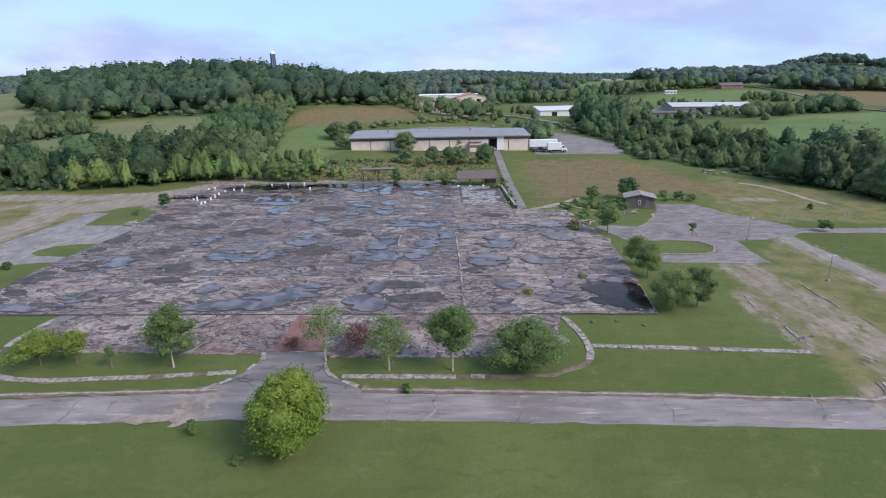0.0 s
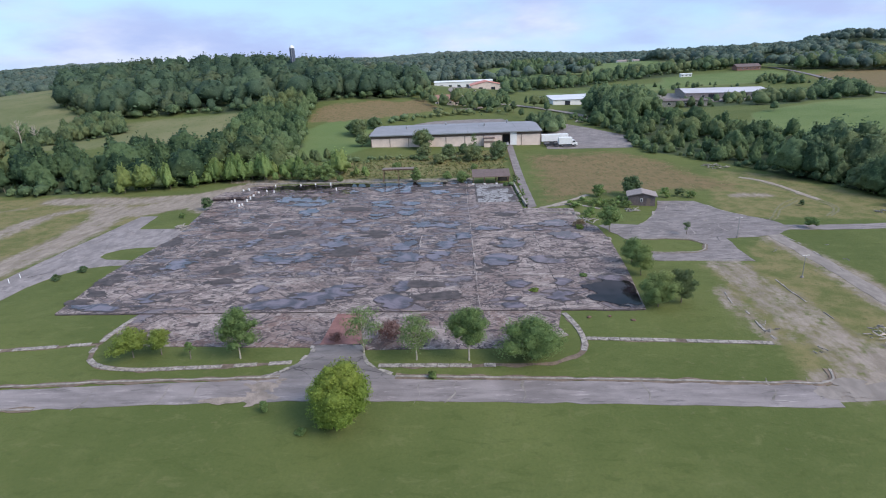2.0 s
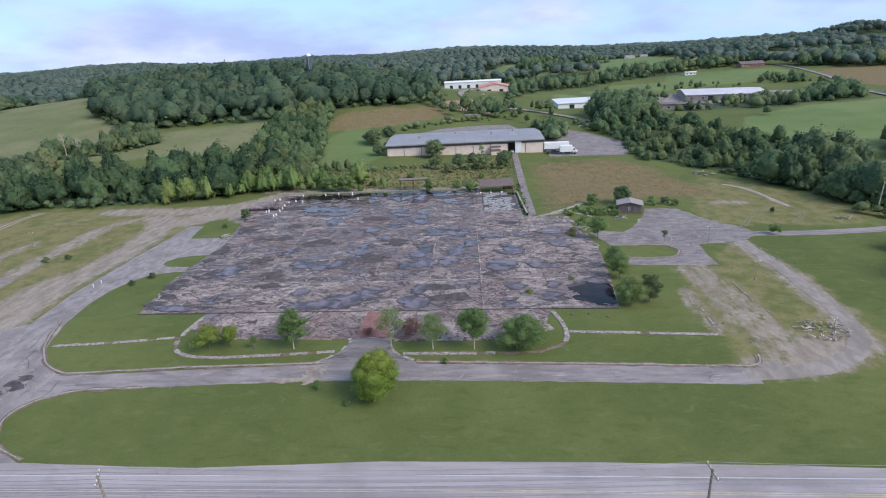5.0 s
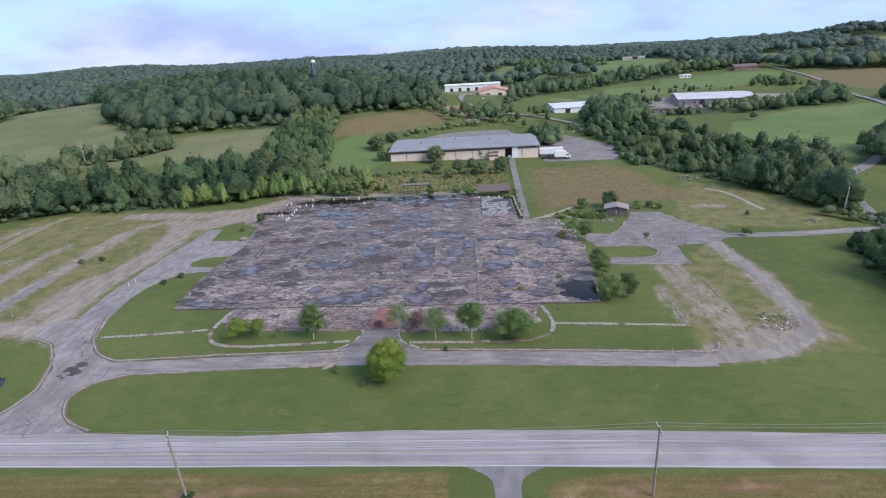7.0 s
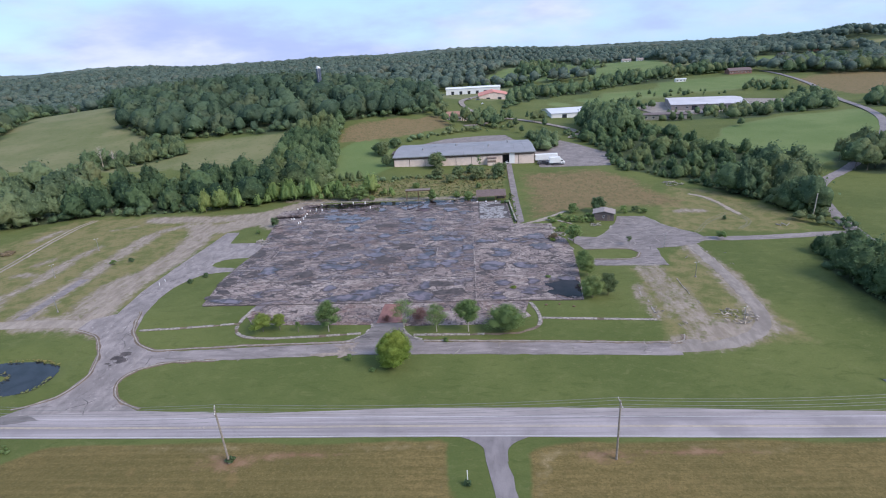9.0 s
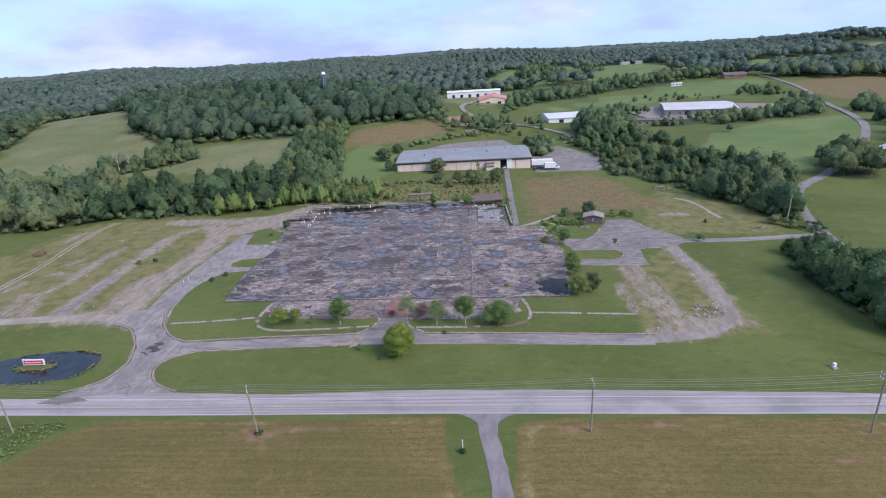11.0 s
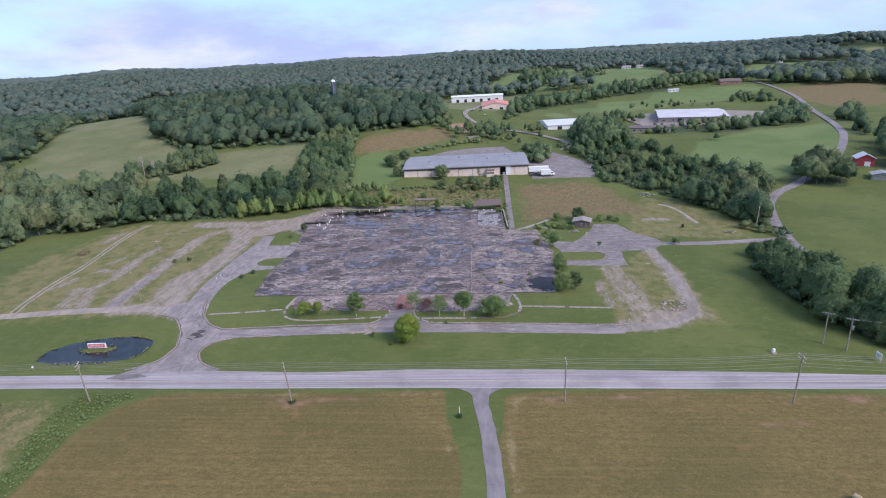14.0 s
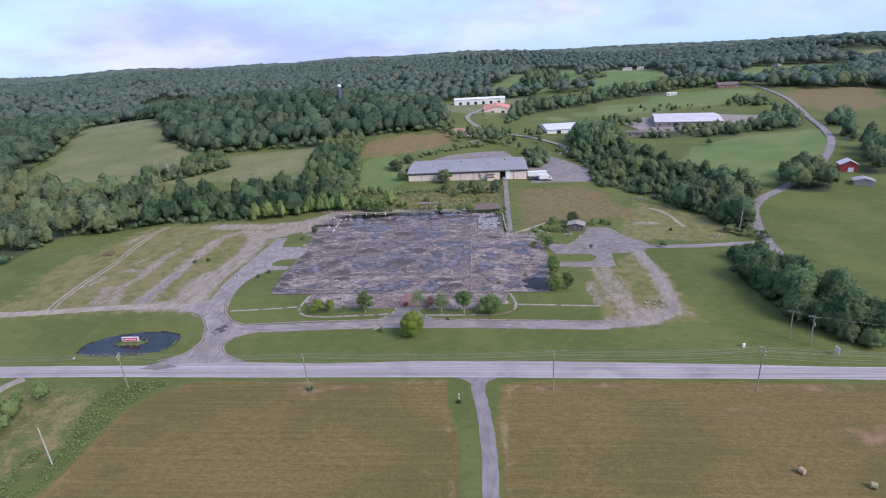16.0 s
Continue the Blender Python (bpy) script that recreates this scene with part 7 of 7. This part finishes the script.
def car(x, y, turn, paint, label):
    """A parked car: body, cabin with glass, bumpers, lamps and wheels."""
    t = thing("car", x, y, level(x, y) + 0.06 + 0.5 * min(1.0, max(0.0, (y - 240) / 60)), label, "car", "cars parked by the works", turn)
    box("body", (-1.75, 1.75, -0.68, 0.68, 0.28, 0.72), paint, t, bevel=0.1)
    bm = bmesh.new()
    lo = [bm.verts.new(c) for c in ((-1.2, -0.6, 0.72), (0.85, -0.6, 0.72), (0.85, 0.6, 0.72), (-1.2, 0.6, 0.72))]
    hi = [bm.verts.new(c) for c in ((-0.8, -0.5, 1.12), (0.3, -0.5, 1.12), (0.3, 0.5, 1.12), (-0.8, 0.5, 1.12))]
    bm.faces.new(hi)
    for k in range(4):
        bm.faces.new((lo[k], lo[(k + 1) % 4], hi[(k + 1) % 4], hi[k]))
    cab = part("cabin", bm, M_GLASS, t, "dark glass cabin")
    box("roof", (-0.82, 0.32, -0.52, 0.52, 1.121, 1.16), paint, cab)
    for yy in (-0.5, 0.5):
        box("headlight", (1.74, 1.78, yy - 0.14, yy + 0.14, 0.48, 0.6), M_WHITE, t)
    box("bumper", (-1.82, -1.75, -0.6, 0.6, 0.3, 0.46), M_TYRE, t)
    vehicle_wheels(t, (-1.05, 1.1), -0.62, 0.62, 0.27)


M_CARGREY = plain("silver_car_paint", (0.40, 0.40, 0.42), 0.35, metal=0.3)
M_CARBLUE = plain("dark_blue_car_paint", (0.03, 0.04, 0.08), 0.35, metal=0.2)
car(18.6, 206.6, 90, M_WHITE, "white car parked in the warehouse doorway")
car(1.6, 417.8, 10, M_CARGREY, "silver car parked before the far works")
car(8.6, 417.4, 10, M_CARBLUE, "dark blue car parked before the far works")
car(11.6, 391.6, 80, M_WHITE, "white car on the yard of the far works")
shed()


def canopy():
    t = thing("loading_canopy", 9.1, 152.6, level(9.1, 152.6), "long brown metal canopy over the old loading bay", "canopy")
    bm = bmesh.new()
    for k in range(11):
        x0 = -5.6 + k * 1.02
        q = [bm.verts.new(c) for c in ((x0, -2.3, 2.3), (x0 + 1.0, -2.3, 2.3), (x0 + 1.0, 2.3, 3.7), (x0, 2.3, 3.7))]
        w = [bm.verts.new((c.co.x, c.co.y, c.co.z + 0.1)) for c in q]
        bm.faces.new(q[::-1]), bm.faces.new(w)
        for i in range(4):
            bm.faces.new((q[i], q[(i + 1) % 4], w[(i + 1) % 4], w[i]))
    part("roof", bm, M_BROWNROOF, t)
    for px in (-5.3, -2.0, 1.6, 5.2):
        tube("post", [(px, -2.0, -0.1), (px, -2.0, 2.4)], [0.08, 0.08], M_RUST, t)
        tube("post", [(px, 2.0, -0.1), (px, 2.0, 3.6)], [0.1, 0.1], M_RUST, t)
    # black panel added as the darkness under the roof's right end
    box("shade_panel", (2.2, 5.6, 2.15, 2.3, 0, 3.3), M_DARK, t, "black panel put in for the shade under the roof")
    box("fascia", (-5.65, 5.65, -2.36, -2.304, 2.15, 2.45), M_BROWN, t)
    for px in (-5.3, -2.0, 1.6):
        box("post_base", (px - 0.3, px + 0.3, -2.3, -1.7, 0, 0.4), M_WHITE, t, "white concrete post base")


canopy()


def gantry():
    t = thing("steel_frame", -19.0, 156.2, level(-19, 156.2) - 0.05, "rusty open steel frame with a flat top", "steel frame")
    for px in (-4.5, 0, 4.5):
        for py in (-1.4, 1.4):
            tube("post", [(px, py, 0), (px, py, 3.9)], [0.1, 0.1], M_RUST, t, sides=6)
    for py in (-1.4, 1.4):
        box("beam", (-4.7, 4.7, py - 0.1, py + 0.1, 3.9, 4.2), M_RUST, t)
    for px in (-4.5, -1.5, 1.5, 4.5):
        box("cross_beam", (px - 0.08, px + 0.08, -1.3, 1.3, 3.92, 4.1), M_RUST, t)
    box("top_sheet", (-4.8, 4.8, -1.6, 1.6, 4.204, 4.27), M_BROWN, t, "weathered brown top sheet")


gantry()


def ramp_rail():
    """A steel handrail on posts along the upper ramp."""
    t = thing("handrail", 0, 0, 0, "dark rusty steel handrail beside the long ramp", "handrail")
    pts = []
    for k in range(19):
        y = 150 + 3.0 * k
        x = 16.35 + 1.6 * (y - 122.5) / 83.7
        z = level(x, y)
        tube("post", [(x, y, z - 0.1), (x, y, z + 0.85)], [0.05, 0.05], M_RUST, t, sides=5)
        pts.append((x, y, z + 0.85))
    tube("rail", pts, [0.055] * len(pts), M_RUST, t, sides=5)
    tube("rail", [(x, y, z - 0.4) for x, y, z in pts], [0.045] * len(pts), M_RUST, t, sides=5)


ramp_rail()


def hall(name, x0, x1, y0, y1, wall_h, rise, wall, roof, label, along="x", windows=0, turn=0.0, doors=0, sink=0.6):
    cx, cy = (x0 + x1) / 2, (y0 + y1) / 2
    a, b = (x1 - x0) / 2, (y1 - y0) / 2
    base = min(level(cx + i * a, cy + j * b) for i in (-1, 1) for j in (-1, 1))
    t = thing(name, cx, cy, base, label, "building", turn=turn)
    gable_walls("wall", -a, a, -b, b, -sink, wall_h, rise, wall, t, along)
    gable("roof", -a, a, -b, b, wall_h - 0.05, rise + 0.06, roof, t, over=0.5, along=along)
    for k in range(windows):
        window_part(t, -a + (k + 0.5) * 2 * a / windows, -b - 0.03, wall_h * 0.35, min(1.6, a / windows), wall_h * 0.35)
    for k in range(doors):
        x = -a + (k + 0.8) * 2 * a / (doors + 0.6)
        box("door", (x - 1.6, x + 1.6, -b - 0.05, -b - 0.003, 0, min(3.6, wall_h * 0.8)), M_GLASS, t, "dark roller door")
    return t


hall("long_hall", -25, 36, 590, 612, 6.5, 1.2, M_WHITE, M_WHITE, "long white metal hall with dark loading doors", doors=6)
hall("works_hall", 10, 36, 448, 492, 5.0, 3.0, M_CREAM, M_SALMON, "low hall with a faded salmon-red roof", along="y", doors=2)
hall("house", -13.5, -3.5, 318, 326, 3.2, 2.6, M_CREAM, M_TERRA, "cream house with an orange-brown pitched roof", windows=4)
hall("house", -3.0, 4.0, 319, 325, 2.8, 1.8, M_CREAM, M_TERRA, "small house wing with an orange-brown roof", windows=2)
hall("storage_hall", 56, 96, 336, 372, 3.8, 1.8, M_WHITE, plain("pale_metal_roof", (0.56, 0.55, 0.60), 0.45, metal=0.1, vary=0.08, scale=0.1), "broad storage hall with a pale metal roof", windows=0, doors=3, turn=4)
hall("factory_hall", 148, 196, 342, 398, 4.2, 1.5, M_SHEDROOF, plain("white_metal_roof", (0.47, 0.44, 0.47), 0.55, vary=0.12, scale=0.1), "broad low factory with a pale low-pitched roof", windows=7, doors=2, along="x", turn=-14)
hall("workshop", 112, 138, 306, 318, 3.4, 0.6, M_TIMBER, M_BROWNROOF, "long low grey workshop roof among trees", windows=6, turn=-14)
hall("house", 266, 288, 546, 557, 3.2, 2.6, plain("red_house_brick", (0.22, 0.115, 0.092), 0.85, vary=0.2), M_BROWNROOF, "brick hilltop house with a brown roof", windows=6)
hall("trailer_home", 206, 216, 526, 530, 2.8, 0.4, M_WHITE, M_WHITE, "small white trailer home on the hill", windows=3)
barn = hall("barn", 189, 196.4, 191, 198.4, 3.6, 2.2, M_RED, plain("barn_tin_roof", (0.55, 0.52, 0.54), 0.4, metal=0.3, vary=0.15), "red wooden barn with a pale tin roof", along="y", turn=-20)
box("door", (-0.4, 2.0, -3.76, -3.703, 0, 2.3), M_WHITE, barn, "white boarded barn door")
hall("open_shed", 184, 192, 171, 177, 2.4, 1.2, M_TIMBER, plain("shed_tin_roof", (0.34, 0.32, 0.33), 0.5, metal=0.3, vary=0.2), "low grey farm shed with a tin roof", along="y", turn=-25)
for hx, hy, hw in ((480, 781, 18), (425, 760, 12), (250, 900, 14), (275, 905, 10), (330, 890, 10), (-380, 1395, 40), (-350, 1400, 30)):
    hall("house", hx, hx + hw, hy, hy + hw * 0.6, 3.4, 2.4, M_WHITE if hw != 18 else M_SALMON, M_SHEDROOF, "distant pale house on a hillside", windows=3)


def silo():
    x, y = -114.0, 389.0
    t = thing("silo", x, y, level(x, y) - 0.3, "dark blue-grey farm silo with a pale domed cap above the trees", "silo")
    top = 52.5 - level(x, y) + 0.3
    for k in range(7):
        a, b = k * (top - 2) / 7, (k + 1) * (top - 2) / 7 - 0.12
        tube("ring", [(0, 0, a), (0, 0, b)], [1.75, 1.75], M_SILO, t, sides=20)
    tube("core", [(0, 0, 0), (0, 0, top - 2)], [1.68, 1.68], M_SILO, t, sides=20)
    tube("cap", [(0, 0, top - 2), (0, 0, top - 1.0), (0, 0, top - 0.3), (0, 0, top)], [1.85, 1.6, 0.9, 0.2], M_WHITE, t, "pale domed cap", sides=20)
    box("ladder", (-0.25, 0.25, -1.95, -1.76, 0.5, top - 2), M_STEEL, t)


M_SILO = plain("silo_steel", (0.075, 0.09, 0.13), 0.5, metal=0.2, vary=0.15)
silo()

# ---- poles, wires, lamps ----
M_PALEPOLE = plain("pale_pole_wood", (0.35, 0.315, 0.275), 0.9, vary=0.2, scale=3)


def utility_pole(x, y, h, arms, turn=0.0, lean=0.0, label="weathered wooden utility pole with a crossarm", wood=M_WOODPOLE):
    t = thing("utility_pole", x, y, level(x, y), label, "utility pole", "utility poles along the road", turn)
    t.matrix_world = pose(x, y, level(x, y), 0, lean, turn)
    tube("pole", [(0, 0, -0.3), (0, 0, h * 0.5), (0, 0, h)], [0.17, 0.145, 0.115], wood, t)
    for k in range(arms):
        z = h - 0.35 - 0.8 * k
        arm = box("crossarm", (-0.06, 0.06, -1.2, 1.2, z - 0.06, z + 0.06), M_WOODPOLE, t)
        for yy in (-1.1, -0.45, 0.45, 1.1):
            tube("insulator", [(0, yy, z + 0.06), (0, yy, z + 0.24)], [0.06, 0.045], M_WHITE, arm, sides=6)
        for s in (-1, 1):
            tube("brace", [(0.07, 0, z - 0.7), (0.07, s * 0.7, z - 0.06)], [0.02, 0.02], M_STEEL, arm, sides=4)
    return t


ROADPOLES = [(-81.6, 15.7, 9.8), (-35.5, 14.6, 9.9), (22.0, 15.0, 10.0), (67.0, 14.3, 11.0)]
for k, (px, py, ph) in enumerate(ROADPOLES):
    utility_pole(px, py, ph, 2 if k in (0, 3) else 1, lean=(-1.5, -2.5, 0.6, 1.2)[k], turn=(20, 25, 0, 0)[k])
utility_pole(-81.4, -10.4, 8.9, 0, lean=-2, label="bare leaning wooden utility pole in the verge", wood=M_PALEPOLE)
utility_pole(85.3, 36.7, 8.2, 1, turn=60, label="pale wooden utility pole beside dark trees")
tp = utility_pole(88.8, 33.6, 8.4, 1, turn=60, label="wooden utility pole carrying a transformer can")
tube("transformer", [(0.0, -0.32, 5.6), (0.0, -0.32, 6.5)], [0.24, 0.24], M_STEEL, tp, "grey transformer can", sides=12)
utility_pole(107.3, 117.6, 8.2, 1, turn=-30, lean=2.0, label="pale wooden utility pole by the farm road", wood=M_PALEPOLE)


def wire(a, b, sag):
    pts = []
    for k in range(17):
        f = k / 16
        p = Vector(a).lerp(Vector(b), f)
        p.z -= sag * 4 * f * (1 - f)
        pts.append(p)
    ob = tube("power_line", pts, [0.028] * 17, M_WIRE, None, sides=4)
    tagged(ob, "thin dark power line between utility poles", "power line", "power lines")


tops = [(-127, 14.5, level(-127, 14.5) + 9.8)] + [(px, py, level(px, py) + ph) for px, py, ph in ROADPOLES] + [(120, 12.5, level(120, 12.5) + 10)]
for a, b in zip(tops, tops[1:]):
    for dy, dz in ((-1.05, -0.15), (1.05, -0.15), (0.42, -0.15), (-0.5, -0.15), (0, -1.7), (0, -2.4)):
        wire((a[0], a[1] + dy, a[2] + dz), (b[0], b[1] + dy, b[2] + dz), 0.7)
z1, z2, z3 = level(85.3, 36.7) + 8.0, level(88.8, 33.6) + 8.2, level(67, 14.3) + 10.2
wire((85.3, 36.7, z1), (88.8, 33.6, z2), 0.1)
wire((88.8, 33.6, z2), (118, 24, level(118, 24) + 9), 0.5)


M_LAMPHEAD = plain("lamp_head_enamel", (0.46, 0.45, 0.45), 0.5, vary=0.15)


def lamp_post(x, y, h, turn):
    t = thing("street_lamp", x, y, level(x, y) + 0.05, "slender steel twin-headed parking lot lamp", "street lamp", "parking lot lamps", turn)
    tube("pole", [(0, 0, 0), (0, 0, h)], [0.07, 0.045], M_STEEL, t)
    box("base", (-0.2, 0.2, -0.2, 0.2, -0.1, 0.25), M_KERB, t, "concrete base", bevel=0.04)
    for s in (-1, 1):
        arm = tube("arm", [(0, 0, h - 0.05), (s * 0.4, 0, h + 0.05)], [0.03, 0.03], M_STEEL, t, sides=6)
        box("lamp_head", (s * 0.5 - 0.15, s * 0.5 + 0.15, -0.1, 0.1, h - 0.02, h + 0.08), M_LAMPHEAD, arm, "pale lamp head", bevel=0.05)


for lx, ly, lh, turn in ((55.5, 96.9, 4.1, 10), (55.9, 75.5, 3.8, 10), (57.8, 54.2, 2.7, 35), (-98.1, 63.7, 4.0, 0), (-116.8, 107.7, 3.8, 25), (-115.2, 85.8, 3.8, 25)):
    lamp_post(lx, ly, lh, turn)

# ---- small things ----
def bale(x, y, turn):
    t = thing("hay_bale", x, y, level(x, y), "round tan hay bale on mown stubble", "hay bale", "hay bales", turn)
    bm = bmesh.new()
    n = 28
    pts, rad = [(0, -0.52, 0.55), (0, -0.46, 0.55), (0, 0, 0.55), (0, 0.46, 0.55), (0, 0.52, 0.55)], [0.47, 0.56, 0.58, 0.56, 0.47]
    add_tube(bm, pts, rad, n)
    for v in bm.verts:
        v.co += Vector((noise.noise(v.co * 3), 0, noise.noise(v.co * 3 + Vector((5, 5, 5))))) * 0.05
    roll_p = part("straw_roll", bm, M_HAYBALE, t)
    for yy in (-0.35, 0.0, 0.35):
        bm = bmesh.new()
        add_tube(bm, [(0, yy - 0.012, 0.55), (0, yy + 0.012, 0.55)], [0.592, 0.592], n)
        part("twine", bm, M_TIMBER, roll_p)


bale(63.5, -10.9, 35)
bale(73.7, -14.3, 60)
bale(120, -25, 10)


def pond_sign():
    x, y = -94.3, 37.4
    t = thing("sign", x, y, POND_Z + 0.1, "low red and white sign board on the pond island", "sign")
    box("board", (-2.5, 2.5, -0.12, 0.12, 0.5, 1.9), M_WHITE, t, "white sign frame", bevel=0.03)
    face = box("face", (-2.2, 2.2, -0.15, -0.121, 0.75, 1.65), M_SIGNRED, t, "red sign face")
    for k in range(5):
        box("bar", (-1.9 + k * 0.78, -1.3 + k * 0.78, -0.17, -0.151, 1.05, 1.35), M_WHITE, face)
    for s in (-1.9, 1.9):
        box("post", (s - 0.12, s + 0.12, -0.1, 0.1, -0.2, 0.5), M_BROWN, t)


pond_sign()


def road_sign(x, y, turn):
    t = thing("sign", x, y, level(x, y), "tilted plain white roadside sign board", "sign", turn=turn)
    box("board", (-0.85, 0.85, -0.07, 0.07, 0.7, 2.2), M_WHITE, t, bevel=0.03)
    face = box("face", (-0.72, 0.72, -0.09, -0.071, 0.85, 2.05), plain("sign_pale_grey", (0.62, 0.62, 0.62), 0.5, vary=0.05), t)
    for k in range(3):
        box("bar", (-0.55, 0.55 - 0.2 * k, -0.105, -0.091, 1.75 - 0.32 * k, 1.87 - 0.32 * k), M_STEEL, face)
    for s in (-0.65, 0.65):
        box("post", (s - 0.05, s + 0.05, -0.05, 0.05, -0.2, 0.7), M_STEEL, t)


road_sign(92.9, 29.3, -88)


def cabinet(x, y):
    t = thing("utility_cabinet", x, y, level(x, y), "small white utility cabinet on a concrete pad", "cabinet", turn=12)
    box("pad", (-0.6, 0.6, -0.6, 0.6, -0.1, 0.12), M_KERB, t, "pale concrete pad", bevel=0.03)
    b = box("body", (-0.32, 0.32, -0.25, 0.25, 0.12, 1.0), M_WHITE, t, bevel=0.05)
    box("door", (-0.27, 0.27, -0.27, -0.251, 0.2, 0.92), M_WHITE, b)
    box("handle", (0.16, 0.2, -0.30, -0.271, 0.5, 0.65), M_STEEL, b)


cabinet(72.5, 33.3)


def marker(x, y, h, lab="white marker post in a tuft of weeds"):
    t = thing("marker_post", x, y, level(x, y), lab, "post")
    tube("post", [(0, 0, -0.1), (0, 0, h)], [0.075, 0.07], M_WHITE, t)
    tube("cap", [(0, 0, h), (0, 0, h + 0.06)], [0.10, 0.06], M_WHITE, t)


marker(0.4, 10.3, 2.3)
marker(-80.7, 80.9, 0.8, "short white marker post beside the drive")
marker(-81.0, 78.6, 0.8, "short white marker post beside the drive")


def mailbox(x, y):
    t = thing("mailbox", x, y, level(x, y), "white mailbox on a wooden post by the road", "mailbox")
    box("post", (-0.06, 0.06, -0.06, 0.06, -0.1, 1.0), M_WOODPOLE, t)
    b = box("box", (-0.15, 0.15, -0.3, 0.3, 1.0, 1.32), M_WHITE, t, bevel=0.06)
    box("flag", (0.155, 0.17, -0.05, 0.1, 1.15, 1.4), M_SIGNRED, b)


mailbox(-104.5, 28.0)


def stub(x, y, h, group):
    t = thing("column_stub", x, y, level(x, y) + 0.1, "broken white concrete column stub on the slab", "column stub", group)
    bm = bmesh.new()
    add_box(bm, -0.17, 0.17, -0.17, 0.17, 0, h)
    for v in bm.verts:
        v.co += Vector((random.uniform(-0.05, 0.05), random.uniform(-0.05, 0.05), random.uniform(-0.08, 0.08) if v.co.z > 0.1 else 0))
    bmesh.ops.bevel(bm, geom=bm.edges[:], offset=0.03, segments=1, affect="EDGES")
    part("shaft", bm, M_WHITE, t)
    box("footing", (-0.4, 0.4, -0.4, 0.4, -0.05, 0.08), M_KERB, t)


for sx, sy in ((-62.7, 134.4), (-61.8, 134.4), (-58.8, 129.6), (-58.4, 130.8), (-58.5, 134.6), (-58.5, 137.3), (-59.0, 141), (-58.9, 145.0), (-56.9, 146.2), (-54.4, 145.2), (-56.3, 152.6), (-48.6, 152.8), (-44.2, 153.2), (-39.5, 153), (-36.3, 146.0), (-64.5, 148), (-63, 148.6)):
    stub(sx, sy, random.uniform(0.5, 1.0), "column stubs on the slab")


def planks_pile(x, y, n, spread, label, name="debris_pile", size=1.0, pale=False):
    t = thing(name, x, y, level(x, y), label, "debris pile")
    for k in range(n):
        a, d = random.uniform(0, 6.28), spread * math.sqrt(random.random())
        px, py = d * math.cos(a), d * 0.7 * math.sin(a)
        dz = level(x + px, y + py) - level(x, y)
        L, w = random.uniform(0.3, 1.15) * size, random.uniform(0.05, 0.11) * size
        bm = bmesh.new()
        add_box(bm, -L, L, -w, w, -0.06, 0.06)
        m = pose(px, py, dz + random.uniform(0.12, 0.45), random.uniform(-18, 18), random.uniform(-18, 18), random.uniform(0, 180))
        bmesh.ops.transform(bm, matrix=m, verts=bm.verts[:])
        part("plank", bm, random.choice((M_FLAG, M_KERB, M_CREAM) if pale else (M_TIMBER, M_TIMBER, M_WALKWAY, M_KERB, M_FLAG)), t)


planks_pile(56.8, 55.2, 80, 4.2, "scattered pile of pale broken boards in weeds", size=0.52, pale=True)
planks_pile(41.4, 58, 9, 1.8, "broken pale concrete at the end of the path", size=0.42)
planks_pile(44.7, 52.6, 5, 1.0, "few pale broken slabs on the gravel", size=0.4)
planks_pile(81.0, 166.0, 40, 4.5, "heap of grey scrap timber at the wood edge")
planks_pile(96.0, 113.0, 8, 1.6, "few grey boards in the grass")
planks_pile(69.7, 91.2, 2, 0.4, "few pale boards lying on the lawn", size=0.45)
planks_pile(67.9, 83.0, 2, 0.4, "few pale boards lying on the lawn", size=0.4)
planks_pile(58.3, 88.0, 2, 0.6, "two pale boards beside the track", size=0.5)
planks_pile(41.0, 118.5, 14, 1.6, "dark rubble heap beside the pad")
planks_pile(28.0, 110.5, 30, 2.6, "broken pale rubble at the slab corner")
planks_pile(-65.0, 111.0, 26, 2.0, "broken pale concrete rubble at the slab edge")


def rock(x, y, r, lab, mat_r):
    t = thing("rubble_block", x, y, level(x, y) + 0.05, lab, "rubble", "rubble on the ground", random.uniform(0, 180))
    bm = bmesh.new()
    bmesh.ops.create_icosphere(bm, subdivisions=2, radius=r)
    for v in bm.verts:
        v.co = Vector((v.co.x * 1.3, v.co.y, max(-0.1, v.co.z * 0.6))) * (1 + 0.35 * noise.noise(v.co * 2 / r + Vector((x, y, 0))))
    part("block", bm, mat_r, t)


for rx, ry, rr in ((29.8, 97.4, 0.7), (-66.2, 112.5, 0.7), (-64.2, 109.6, 0.6), (27.2, 116.6, 0.9), (25.5, 116.9, 0.7), (23.5, 117.2, 0.6), (-57.0, 74.8, 0.3), (18, 62, 0.3), (24, 61, 0.28), (21, 62.2, 0.25)):
    rock(rx, ry, rr, "pale broken concrete lump", M_WALKWAY if rr > 0.35 else M_RUST)

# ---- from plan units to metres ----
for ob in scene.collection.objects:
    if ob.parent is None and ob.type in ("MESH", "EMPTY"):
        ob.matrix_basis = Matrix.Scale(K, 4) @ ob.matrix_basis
